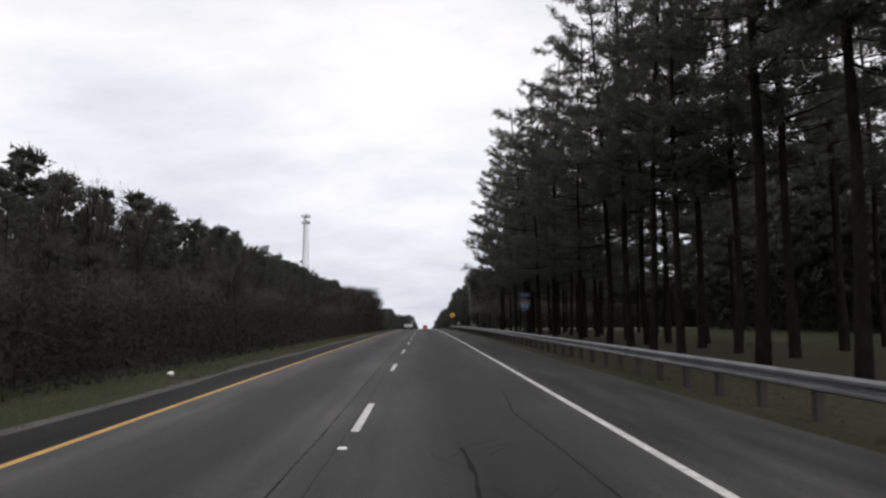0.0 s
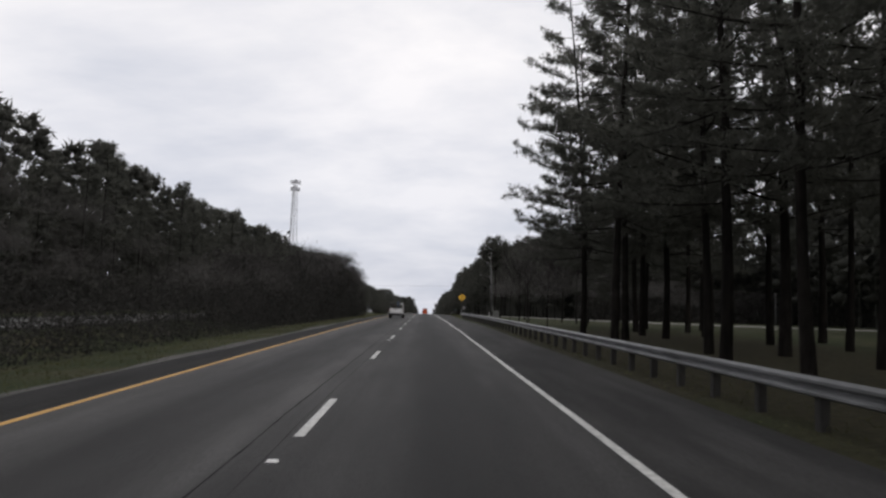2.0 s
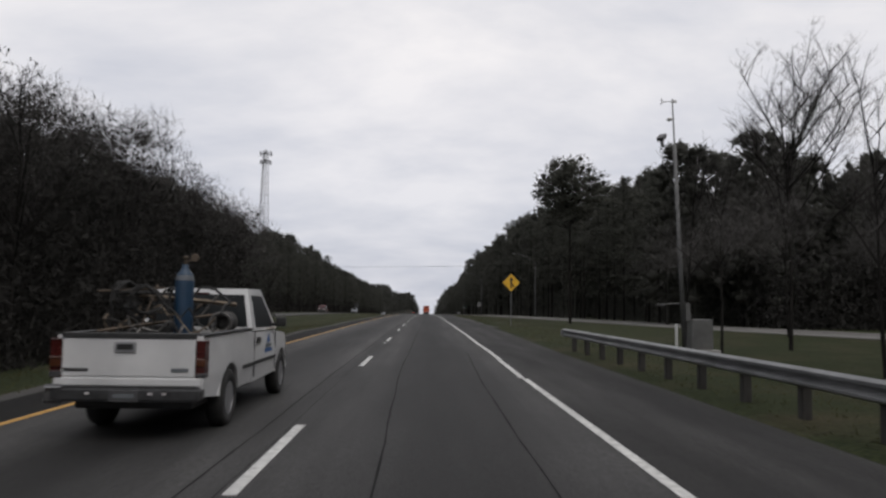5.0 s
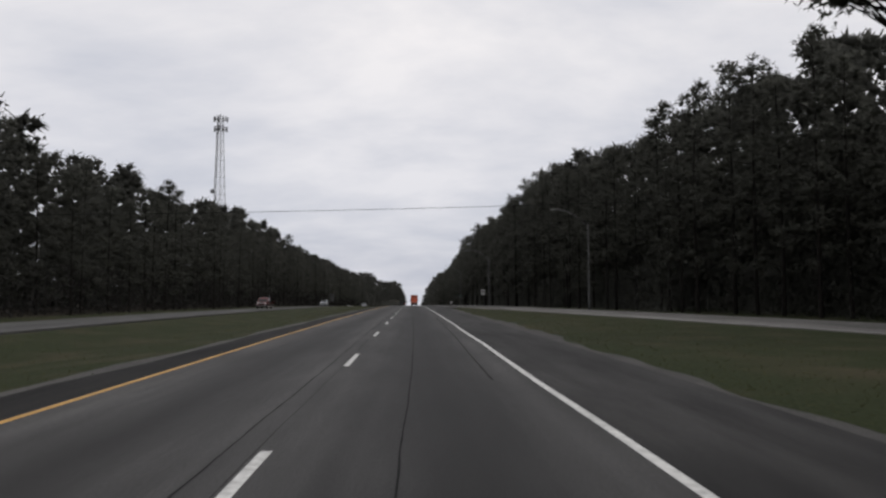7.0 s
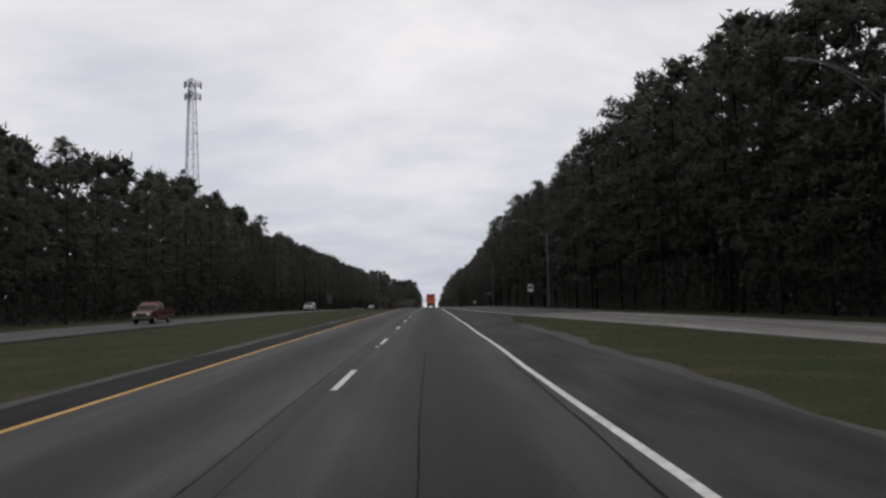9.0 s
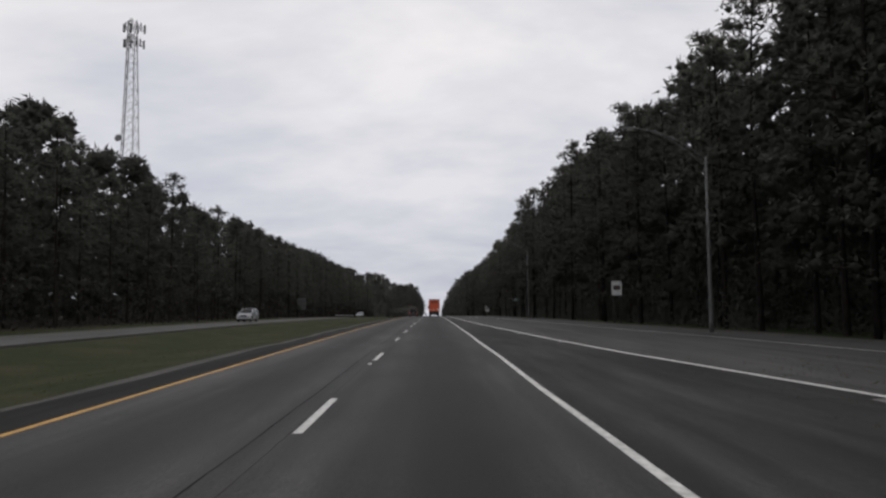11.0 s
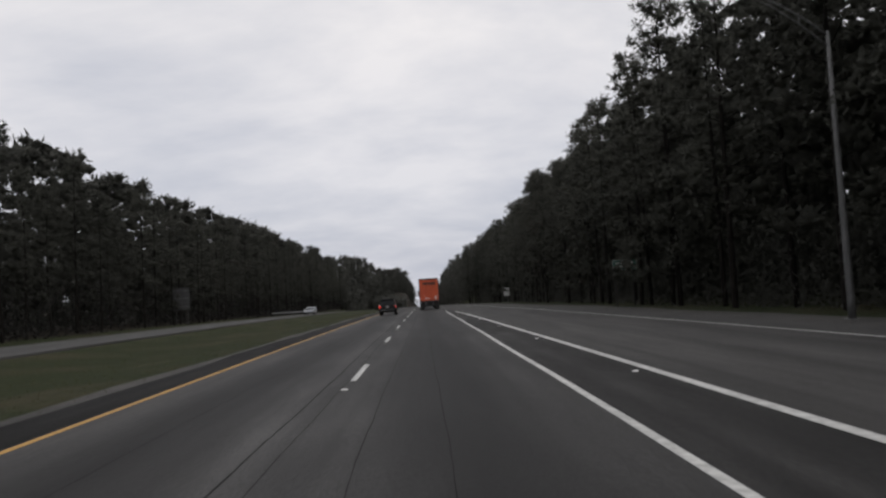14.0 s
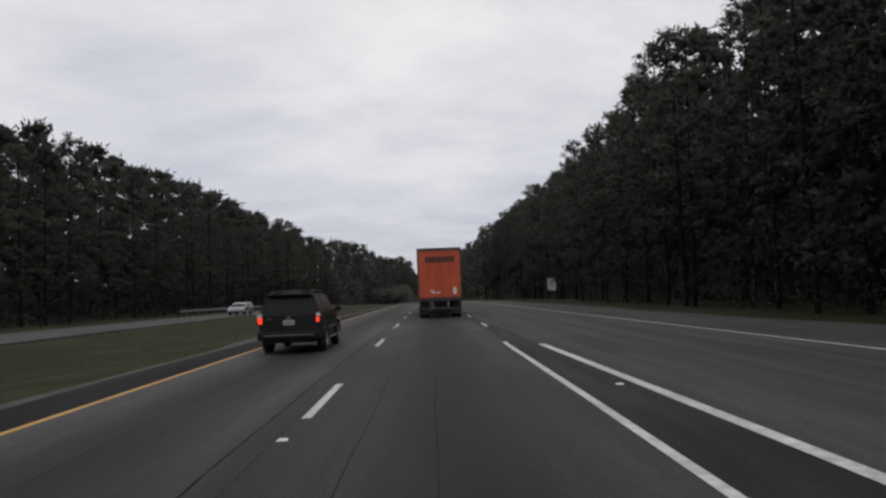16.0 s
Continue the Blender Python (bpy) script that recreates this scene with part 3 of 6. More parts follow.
tagged(strip("gore_area", [(6.0, y) for y in gore_y], [(x, y) for x, y in GORE[:5]], -0.0015, M_SHOULDER), "dark asphalt between the edge line and gore line", "road", kind="structure")
wide_y = [333, 359, 386, 411, 425, 450, 500, 560, 600, 640]
tagged(strip("merge_lane", [(float(np.interp(y, [p[1] for p in GORE] + [450], [p[0] for p in GORE] + [3.95])), y) for y in wide_y], [(6.35, y) for y in wide_y], -0.0015, M_RAMP), "grey asphalt inner edge of the merging lane", "road", kind="structure")
stripe("gore_line", GORE, 0.095, M_WHITE_LINE, "broad white gore line between ramp and road", z=0.006)
RIGHT_LINE = [(19.5, 230), (18.2, 255), (16.6, 280), (14.9, 306), (13.9, 318), (12.75, 342), (11.9, 368), (11.25, 394), (10.75, 420), (9.8, 450), (8.6, 560), (4.6, 635)]
stripe("edge_line", RIGHT_LINE, 0.06, M_WHITE_LINE, "thin white edge line along the entry ramp", z=0.0)

DASH = 12.19
dash_bm = bmesh.new()
box(dash_bm, -0.06, 0.06, 0, 3.4, 0.0, 0.004)
dash_mesh = bpy.data.meshes.new("lane_dash")
dash_bm.to_mesh(dash_bm and dash_mesh)
dash_bm.free()
dash_mesh.materials.append(M_WHITE_LINE)
lane_line = thing("lane_line", "broken white lane line of painted dashes", "road marking", kind="structure")
for k in range(-6, 75):
    d = new("lane_dash", dash_mesh)
    d.parent = lane_line
    d.location = (0, k * DASH, 0.001)
merge_line = thing("lane_line", "broken white line between ramp lane and road", "road marking", kind="structure")
for k in range(17):
    d = new("lane_dash", dash_mesh)
    d.parent = merge_line
    d.location = (3.95, 436 + k * DASH, 0.001)

mk = bmesh.new()
box(mk, -0.06, 0.06, -0.05, 0.05, 0.0, 0.018)
for v in mk.verts:
    if v.co.z > 0.01:
        v.co.x *= 0.7
        v.co.y *= 0.5
mk_mesh = bpy.data.meshes.new("road_marker")
mk.to_mesh(mk_mesh)
mk.free()
mk_mesh.materials.append(M_MARKER)
for k in range(-4, 60, 2):
    if k != 16:
        m_ = tagged(new("road_marker", mk_mesh), "small white raised reflective marker on the lane line", "road marker", "markers on the lane line")
        m_.location = (-0.03, k * DASH - 1.35, 0.0)
for k in range(12):
    y = 302 + k * 10.4
    x = float(np.interp(y, [p[1] for p in GORE], [p[0] for p in GORE])) - 0.33
    m_ = tagged(new("road_marker", mk_mesh), "small white raised reflective marker beside the gore line", "road marker", "markers along the gore line")
    m_.location = (x, y, -0.001)


def tar_line(pts, half, seed):
    """A wandering ribbon of crack sealer on the road."""
    rng = random.Random(seed)
    path = []
    for (xa, ya), (xb, yb) in zip(pts, pts[1:]):
        n = max(2, int(math.hypot(xb - xa, yb - ya) / 0.35))
        for k in range(n):
            t = k / n
            yq = ya + (yb - ya) * t
            wob = 0.016 * math.sin(yq * 0.31 + seed) + 0.007 * math.sin(yq * 1.3 + 2 * seed) + rng.gauss(0, 0.003)
            path.append((xa + (xb - xa) * t + wob, yq))
    w = [half * rng.uniform(0.55, 1.2) for _ in path]
    return strip("tar_seam", [(x - a, y) for (x, y), a in zip(path, w)], [(x + a, y) for (x, y), a in zip(path, w)], 0.0025, M_TAR, road)


tar_line([(-0.42, -60), (-0.45, 60), (-0.40, 180), (-0.44, 300), (-0.42, 470)], 0.013, 1)
tar_line([(-0.10, -40), (-0.14, 80), (-0.08, 200), (-0.12, 320), (-0.1, 420)], 0.005, 14)
tar_line([(1.10, 92), (1.12, 122), (1.0, 134), (1.25, 165), (1.5, 190), (1.5, 240)], 0.012, 2)
tar_line([(1.58, 300), (1.62, 420)], 0.005, 3)
tar_line([(2.9, 180), (3.05, 196), (3.12, 207), (3.05, 213), (3.12, 214.3), (3.05, 215.5), (3.28, 219.7), (3.45, 228), (3.48, 238)], 0.020, 4)
tar_line([(1.35, -6.5), (1.5, -3.0), (1.42, -1.0)], 0.03, 5)
tar_line([(1.62, -6.8), (1.6, -3.6)], 0.02, 6)
tar_line([(1.1, -6.2), (1.22, -3.5)], 0.018, 7)
tar_line([(2.7, -4.5), (2.45, 2.0), (2.72, 6.0)], 0.014, 8)
crack_rng = random.Random(31)
for k in range(30):
    x_, y_ = (3.12 + crack_rng.gauss(0, 0.10), 205 + 13 * crack_rng.random()) if k < 18 else (1.45 + crack_rng.gauss(0, 0.2), -7 + 5.5 * crack_rng.random())
    head, walked = crack_rng.choice((-1, 1)) * crack_rng.uniform(0.05, 0.6), [(x_, y_)]
    for j in range(6):
        head += crack_rng.gauss(0, 0.35)
        x_, y_ = x_ + 0.16 * math.sin(head), y_ + 0.10 + 0.16 * abs(math.cos(head))
        walked.append((x_, y_))
    tar_line(walked, 0.007, 40 + k)
tar_line([(0.75, 300), (0.7, 360), (0.82, 425)], 0.006, 11)
tar_line([(-1.9, 340), (-2.0, 430)], 0.006, 13)
tar_line([(2.75, 108), (2.62, 120), (2.72, 132), (2.9, 140)], 0.012, 9)


# ---- leaves, branches and trees, as arrays ----
def blades(centres, count, length, width, rng, spread=0.0, lift=0.0, out=None):
    """count thin triangles round each centre."""
    c = np.repeat(centres, count, axis=0)
    n = len(c)
    c = c + rng.normal(0, 1, (n, 3)) * spread
    d = rng.normal(0, 1, (n, 3))
    d[:, 2] += lift
    if out is not None:
        d += np.repeat(out, count, axis=0)
    d /= np.linalg.norm(d, axis=1, keepdims=True) + 1e-9
    s = np.cross(d, rng.normal(0, 1, (n, 3)))
    s /= np.linalg.norm(s, axis=1, keepdims=True) + 1e-9
    L = length * rng.uniform(0.6, 1.25, (n, 1))
    W = width * rng.uniform(0.7, 1.3, (n, 1)) * 0.5
    v = np.stack([c - s * W, c + s * W, c + d * L], 1).reshape(-1, 3)
    return v, np.arange(3 * n).reshape(-1, 3)


def clumps(centres, radii, count, size, rng, core=0.46, flat=0.72):
    """Rounded sprays of needles: a small ragged heart in each, and blades that stand out all round it."""
    n = len(centres)
    R = radii[:, None] * np.array([1.0, 1.0, flat])
    o = np.array([[1, 0, 0], [0, 1, 0], [-1, 0, 0], [0, -1, 0], [0, 0, 1], [0, 0, -1]], dtype=float)
    heart = centres[:, None] + o[None] * R[:, None] * core * rng.uniform(0.7, 1.2, (n, 6, 1))
    f8 = np.array([[0, 1, 4], [1, 2, 4], [2, 3, 4], [3, 0, 4], [1, 0, 5], [2, 1, 5], [3, 2, 5], [0, 3, 5]])
    hearts = (heart.reshape(-1, 3), (np.arange(n)[:, None, None] * 6 + f8[None]).reshape(-1, 3))
    m = n * count
    d = rng.normal(0, 1, (m, 3))
    d[:, 2] += 0.2
    d /= np.linalg.norm(d, axis=1, keepdims=True) + 1e-9
    p = np.repeat(centres, count, axis=0) + d * np.repeat(R, count, axis=0) * rng.uniform(0.28, 0.95, (m, 1)) ** 0.8
    e = d + rng.normal(0, 0.5, (m, 3))
    e /= np.linalg.norm(e, axis=1, keepdims=True) + 1e-9
    w = np.cross(e, rng.normal(0, 1, (m, 3)))
    w /= np.linalg.norm(w, axis=1, keepdims=True) + 1e-9
    L, W = size * rng.uniform(0.6, 1.25, (m, 1)), size * rng.uniform(0.13, 0.24, (m, 1))
    return joined(hearts, (np.stack([p - w * W, p + w * W, p + e * L], 1).reshape(-1, 3), np.arange(3 * m).reshape(-1, 3)))


def prisms(a, b, ra, rb, sides=4):
    """A tapering prism from each a to each b."""
    n = len(a)
    d = b - a
    d = d / (np.linalg.norm(d, axis=1, keepdims=True) + 1e-9)
    ref = np.where(np.abs(d[:, 2:3]) > 0.9, np.array([[1.0, 0, 0]]), np.array([[0, 0, 1.0]]))
    u = np.cross(d, ref)
    u /= np.linalg.norm(u, axis=1, keepdims=True) + 1e-9
    w = np.cross(d, u)
    vs = []
    for p, r in ((a, ra), (b, rb)):
        for k in range(sides):
            t = 2 * math.pi * k / sides
            vs.append(p + (u * math.cos(t) + w * math.sin(t)) * r[:, None])
    v = np.stack(vs, 1).reshape(-1, 3)
    base = np.arange(n)[:, None] * 2 * sides
    f = []
    for k in range(sides):
        j = (k + 1) % sides
        f.append(np.stack([base[:, 0] + k, base[:, 0] + j, base[:, 0] + sides + j], 1))
        f.append(np.stack([base[:, 0] + k, base[:, 0] + sides + j, base[:, 0] + sides + k], 1))
    return v, np.concatenate(f)


def joined(*sets):
    vs, fs, at = [], [], 0
    for v, f in sets:
        vs.append(v)
        fs.append(f + at)
        at += len(v)
    return np.concatenate(vs), np.concatenate(fs)


def trunk_line(h, rng, n=9, lean=0.25):
    z = np.linspace(0, h, n)
    x = np.cumsum(rng.normal(0, lean / n, n)) + rng.normal(0, lean) * (z / h) ** 2
    y = np.cumsum(rng.normal(0, lean / n, n)) + rng.normal(0, lean) * (z / h) ** 2
    x[0] = y[0] = 0
    return np.stack([x, y, z], 1)


def pine_arrays(h, bole, reach, n_branch, seed):
    """A tall pine: clear bole, crooked boughs that turn up at their ends, side twigs with needle tufts.
    Returns (trunk with boughs, (tuft places, tuft directions, random source))."""
    rng = np.random.default_rng(seed)
    line = trunk_line(h, rng, 9, 0.5)
    r = 0.0078 * h * (1 - 0.82 * np.linspace(0, 1, len(line)))
    r[0] *= 1.25
    trunk = [prisms(line[:-1], line[1:], r[:-1], r[1:], 9)]
    zs = bole + (h - 0.3 - bole) * np.sort(rng.uniform(0, 1, n_branch) ** 1.15)
    az = np.arange(n_branch) * 2.399 + rng.normal(0, 0.5, n_branch)
    tips, outs = [], []
    ba, bb, br, bs = [], [], [], []
    for z, a in zip(zs, az):
        u = (z - bole) / (h - bole)
        ln = reach * (1.12 - 0.86 * u) * min(1.0, 0.62 + 2.2 * u) * rng.uniform(0.55, 1.12)
        p = np.array([np.interp(z, line[:, 2], line[:, 0]), np.interp(z, line[:, 2], line[:, 1]), z])
        rise, bend = -0.12 + 0.55 * u + rng.normal(0, 0.14), rng.normal(0, 0.22)
        pts, head = [p], a
        for k in range(5):
            head += bend * 0.5 + rng.normal(0, 0.10)
            rise += 0.10 + rng.normal(0, 0.05)
            p = p + np.array([math.cos(head), math.sin(head), rise - 0.12]) * ln / 5
            pts.append(p)
        rad = 0.010 + 0.0085 * ln
        for k in range(5):
            ba.append(pts[k]); bb.append(pts[k + 1]); br.append(rad * (1 - 0.17 * k)); bs.append(rad * (0.83 - 0.17 * k))
        twigs = 3 + int(1.7 * ln)
        for k in range(twigs):
            t = 0.30 + 0.70 * (k + rng.uniform(0.2, 0.8)) / twigs
            i = min(4, int(t * 5))
            base = pts[i] + (pts[i + 1] - pts[i]) * (t * 5 - i)
            ang = a + bend * 2 * t + (1 if k % 2 else -1) * rng.uniform(0.4, 1.1) * (1.25 - 0.8 * t)
            d = np.array([math.cos(ang), math.sin(ang), 0.28 + rng.normal(0, 0.18)])
            tl = (0.28 + 0.26 * ln * (1.15 - t)) * rng.uniform(0.6, 1.2)
            end = base + d * tl
            ba.append(base); bb.append(end); br.append(0.011); bs.append(0.005)
            for v in np.linspace(0.35, 1.0, 2 + int(tl * 2.6)):
                tips.append(base + d * tl * v + rng.normal(0, 0.05, 3))
                outs.append(d * 0.55 + np.array([0, 0, 0.25]))
    trunk.append(prisms(np.array(ba), np.array(bb), np.array(br), np.array(bs), 3))
    return joined(*trunk), (np.array(tips), np.array(outs), rng)


def wood_pine_arrays(h, seed, count=80, per=32, size=0.34, low=0.12, boughs=True, bulk=1.0, core=0.46):
    """A pine for the edge of the woods, its crown of many rounded sprays."""
    rng = np.random.default_rng(seed)
    line = trunk_line(h, rng, 6, 0.3)
    r = np.linspace(0.17, 0.03, 6)
    trunk = [prisms(line[:-1], line[1:], r[:-1], r[1:], 6)]
    z0 = h * rng.uniform(low * 0.7, low * 1.3)
    u = np.concatenate([rng.uniform(0, 1, count - 8) ** 0.75, rng.uniform(0.9, 1.0, 8)])
    z = z0 + (h - 0.5 - z0) * u
    a = np.arange(count) * 2.399 + rng.normal(0, 0.4, count)
    ln = h * 0.145 * (0.62 + 0.6 * np.sin(np.minimum(1, 0.25 + u) * math.pi * 0.7)) * (1 - 0.74 * u ** 3.0) * rng.uniform(0.25, 1.15, count)
    x0, y0 = np.interp(z, line[:, 2], line[:, 0]), np.interp(z, line[:, 2], line[:, 1])
    cs = np.stack([x0 + ln * np.cos(a), y0 + ln * np.sin(a), z + 0.12 * ln], 1)
    if boughs:
        root = np.stack([x0, y0, z - 0.35], 1)
        trunk.append(prisms(root[::3], cs[::3], np.full(len(cs[::3]), 0.035), np.full(len(cs[::3]), 0.012), 3))
    radii = bulk * rng.uniform(0.6, 1.15, count) * (1.0 - 0.42 * u)
    return joined(*trunk), clumps(cs, radii, per, size, rng, core)


def bare_arrays(h, seed, limbs=8, spread_k=0.55, fine=4, laterals=7):
    """A leafless broadleaf tree: forked trunk, rising limbs, a haze of twigs. Returns (trunk and limbs, twigs)."""
    rng = np.random.default_rng(seed)
    A, B, RA, RB = [], [], [], []
    ta, tb, tw = [], [], []

    def grow(p, d, ln, r, level):
        n = 3 if level < 3 else 2
        q, step = p, ln / n
        dirs = d
        nodes = [p]
        for k in range(n):
            dirs = dirs + rng.normal(0, 0.05 + 0.03 * level, 3) + np.array([0, 0, 0.10])
            dirs = dirs / np.linalg.norm(dirs)
            q2 = q + dirs * step
            if level < 3:
                A.append(q); B.append(q2); RA.append(r * (1 - 0.75 * k / n)); RB.append(r * (1 - 0.75 * (k + 1) / n))
            else:
                ta.append(q); tb.append(q2); tw.append(max(0.009, r * 1.5))
            q = q2
            nodes.append(q)
        if level >= 4:
            return
        kids = (limbs, laterals, 6, fine)[level]
        for k in range(kids):
            t = rng.uniform(0.25 if level else 0.42, 1.0)
            i = min(n - 1, int(t * n))
            start = nodes[i] + (nodes[i + 1] - nodes[i]) * (t * n - i)
            ang = rng.uniform(0, 2 * math.pi)
            side = np.array([math.cos(ang), math.sin(ang), 0])
            nd = dirs * (0.75 if level else 0.9) + side * (spread_k * rng.uniform(0.6, 1.4)) + np.array([0, 0, 0.25])
            nd /= np.linalg.norm(nd)
            grow(start, nd, ln * (0.62 if level == 0 else 0.52) * rng.uniform(0.7, 1.2) * (1.15 - 0.45 * t), r * (0.50 if level == 0 else 0.45), level + 1)

    grow(np.zeros(3), np.array([0, 0, 1.0]), h * 0.72, 0.0070 * h + 0.013, 0)
    wood = prisms(np.array(A), np.array(B), np.array(RA), np.array(RB), 5)
    a, b, w = np.array(ta), np.array(tb), np.array(tw)[:, None] * 0.5
    d = b - a
    s = np.cross(d, rng.normal(0, 1, d.shape))
    s /= np.linalg.norm(s, axis=1, keepdims=True) + 1e-9
    v = np.stack([a - s * w, a + s * w, b + s * w * 0.3, b - s * w * 0.3], 1).reshape(-1, 3)
    k = np.arange(len(a))[:, None] * 4
    f = np.concatenate([k + np.array([[0, 1, 2]]), k + np.array([[0, 2, 3]])])
    return wood, (v, f)


def tree_thing(name, trunk, crown, m_trunk, m_crown, label, group, crown_name="crown"):
    root = thing(name, label, "tree", group=group)
    finish("trunk", array_mesh("trunk", *trunk), m_trunk, root, smooth=True)
    finish(crown_name, array_mesh(crown_name, *crown), m_crown, root)
    return root


def scattered(arrays, places, rng):
    """Copies of (verts, faces) sets laid at (x, y, z, scale, turn) into one set."""
    out = []
    for x, y, z, s, a in places:
        v, f = arrays[int(rng.integers(len(arrays)))]
        c, n = math.cos(a), math.sin(a)
        out.append((np.stack([x + s * (v[:, 0] * c - v[:, 1] * n), y + s * (v[:, 0] * n + v[:, 1] * c), z + s * v[:, 2]], 1), f))
    return joined(*out)


def on_ground(x, y):
    return float(ground_height(np.array([float(x)]), np.array([float(y)]))[0])


# the pine stand beside the guardrail
near_high, near_low, rear_high, rear_low = [], [], [], []
PINE_KINDS = ((near_low, 22, 4.8, 6.0, 50, 13), (near_low, 23, 5.6, 5.7, 49, 13), (near_high, 23, 7.2, 5.2, 46, 13), (near_high, 25, 8.4, 5.0, 44, 13),
              (rear_low, 25, 4.4, 4.8, 48, 8), (rear_low, 24, 5.2, 5.0, 46, 8), (rear_high, 25, 7.2, 5.0, 50, 8), (rear_high, 24, 6.6, 5.2, 50, 8))
for seed, (pool, h, bole, reach, nb, per) in enumerate(PINE_KINDS):
    tr, (tips, outs, rng_) = pine_arrays(h, bole, reach, nb, 100 + seed)
    pool.append(tree_thing("pine_tree", tr, blades(tips, per, 0.27 if per > 10 else 0.31, 0.066 if per > 10 else 0.084, rng_, 0.09, out=outs), M_PINE_BARK, M_NEEDLES,
                           "tall dark pine with a bare lower trunk and ragged boughs", "pines of the roadside stand"))
rng = np.random.default_rng(7)
spots = []
for row, (x0, step) in enumerate(((12.4, 5.4), (15.6, 5.6), (20.0, 6.4), (25.0, 8.2))):
    y = 4.0 + row * 1.7
    while y < 90:
        spots.append((x0 + rng.normal(0, 0.9), y + rng.normal(0, 1.5), row))
        y += step * (2.3 if row >= 2 and y < 62 else 1.0)
spots += [(22.8, 110.5, 0), (17.4, 100.8, 0), (13.5, 95.4, 0), (17.5, 95.5, 1), (21.8, 96.5, 0), (21.6, 106.5, 0), (25.5, 103.5, 0), (29.0, 110.0, 0)]
taken = set()
for k, (x, y, row) in enumerate(spots):
    pool = (near_high if y < 33 else near_low) if row == 0 else (rear_high if y < 36 else rear_low)
    pick = pool[int(rng.integers(len(pool)))]
    if k >= len(spots) - 8:
        pick = near_low[k % 2]
    ob = copy_thing(pick, pose(0, 0, 0)) if pick in taken else pick
    taken.add(pick)
    ob.matrix_basis = pose(x, y, on_ground(x, y) - 0.05, 0, 0, float(rng.uniform(0, 360))) @ Matrix.Scale(float(rng.uniform(0.9, 1.12)), 4)
# young pines at the end of the stand
for k, (x, y, s) in enumerate(((16.6, 108.5, 0.58), (20.4, 111.5, 0.60), (18.6, 106.0, 0.50))):
    ob = tagged(copy_thing(near_low[k % 2], pose(0, 0, 0)), "young pine with low dense boughs at the end of the stand")
    ob.matrix_basis = pose(x, y, on_ground(x, y) - 0.05, 0, 0, 70 + 110 * k) @ Matrix.Scale(s, 4)


def round_pine_arrays(h, seed):
    """A pine drawn up to a rounded, clumpy crown on a slim stem."""
    g = np.random.default_rng(seed)
    line = trunk_line(h, g, 7, 0.35)
    r = np.linspace(0.15, 0.03, 7)
    n = 190
    d = g.normal(0, 1, (n, 3))
    d /= np.linalg.norm(d, axis=1, keepdims=True)
    cs = np.array([line[-2, 0], line[-2, 1], h * 0.79]) + d * np.array([3.3, 3.3, 3.2]) * g.uniform(0.25, 1.0, (n, 1)) ** 0.5
    low = np.stack([g.normal(-1.9, 0.9, 12), g.normal(0, 1.0, 12), g.normal(h * 0.60, 0.6, 12)], 1)
    cs = np.concatenate([cs, low])
    stem = np.stack([np.full(len(cs), line[-3, 0]), np.full(len(cs), line[-3, 1]), np.clip(cs[:, 2] - 1.2, h * 0.55, h * 0.9)], 1)
    wood = joined(prisms(line[:-1], line[1:], r[:-1], r[1:], 7), prisms(stem, cs, np.full(len(cs), 0.04), np.full(len(cs), 0.012), 3))
    return wood, clumps(cs, g.uniform(0.55, 0.95, len(cs)), 36, 0.32, g)


lt_, lc_ = round_pine_arrays(16.7, 391)
lone = tree_thing("pine_tree", lt_, lc_, M_PINE_BARK, M_NEEDLES, "lone pine with a rounded green crown beside the ramp", "")
lone.matrix_basis = pose(15.6, 187, -0.1, 0, 0, 40)

# leafless trees: beyond the guardrail, and in the wooded median
bare_kinds = []
for seed, (h, limbs, sp) in enumerate(((10.5, 9, 0.85), (9.5, 10, 0.95), (11.0, 9, 0.72))):
    w_, t_ = bare_arrays(h, 200 + seed, limbs, sp, 2, 5)
    bare_kinds.append(tree_thing("bare_tree", w_, t_, M_GREY_BARK, M_TWIG, "leafless grey broadleaf tree with fine upswept twigs", "leafless roadside trees", "twig_crown"))
tall_kinds = []
for seed, (h, limbs, sp) in enumerate(((16.0, 18, 0.78), (15.0, 19, 0.88))):
    w_, t_ = bare_arrays(h * 0.86, 220 + seed, limbs, sp, 6, 9)
    tall_kinds.append(tree_thing("bare_tree", w_, t_, M_GREY_BARK, M_TWIG, "tall leafless broadleaf tree with a broad haze of twigs", "leafless roadside trees", "twig_crown"))
bare_spots = [(18.6, 122.5, 1.20, "tall"), (15.7, 144.2, 0.86, "tall"), (18.6, 131.2, 0.82, "tall"), (22.5, 158, 0.72, "tall"), (31.0, 162, 0.80, "tall"), (20.8, 126.5, 0.98, "tall"), (27.5, 152, 0.80, "tall")]
for y in (108, 114, 120, 128, 133, 141, 147):
    bare_spots.append((12.4 + float(rng.normal(0, 0.7)), y + float(rng.normal(0, 1.2)), 0.62 + float(rng.uniform(0, 0.16)), "small"))
for k in range(44):
    y = float(np.interp(k, [0, 12, 43], [-15, 97, 168])) + float(rng.normal(0, 1.5))
    bare_spots.append((-9.0 - float(rng.uniform(0, 6.0)), y, float(rng.uniform(0.42, 0.58)) if y < 96 else float(rng.uniform(0.60, 0.72)) if y < 122 else float(rng.uniform(0.58, 0.70)) * float(np.interp(y, [126, 134, 152, 164], [0.9, 1.24, 1.20, 0.95])), "median"))
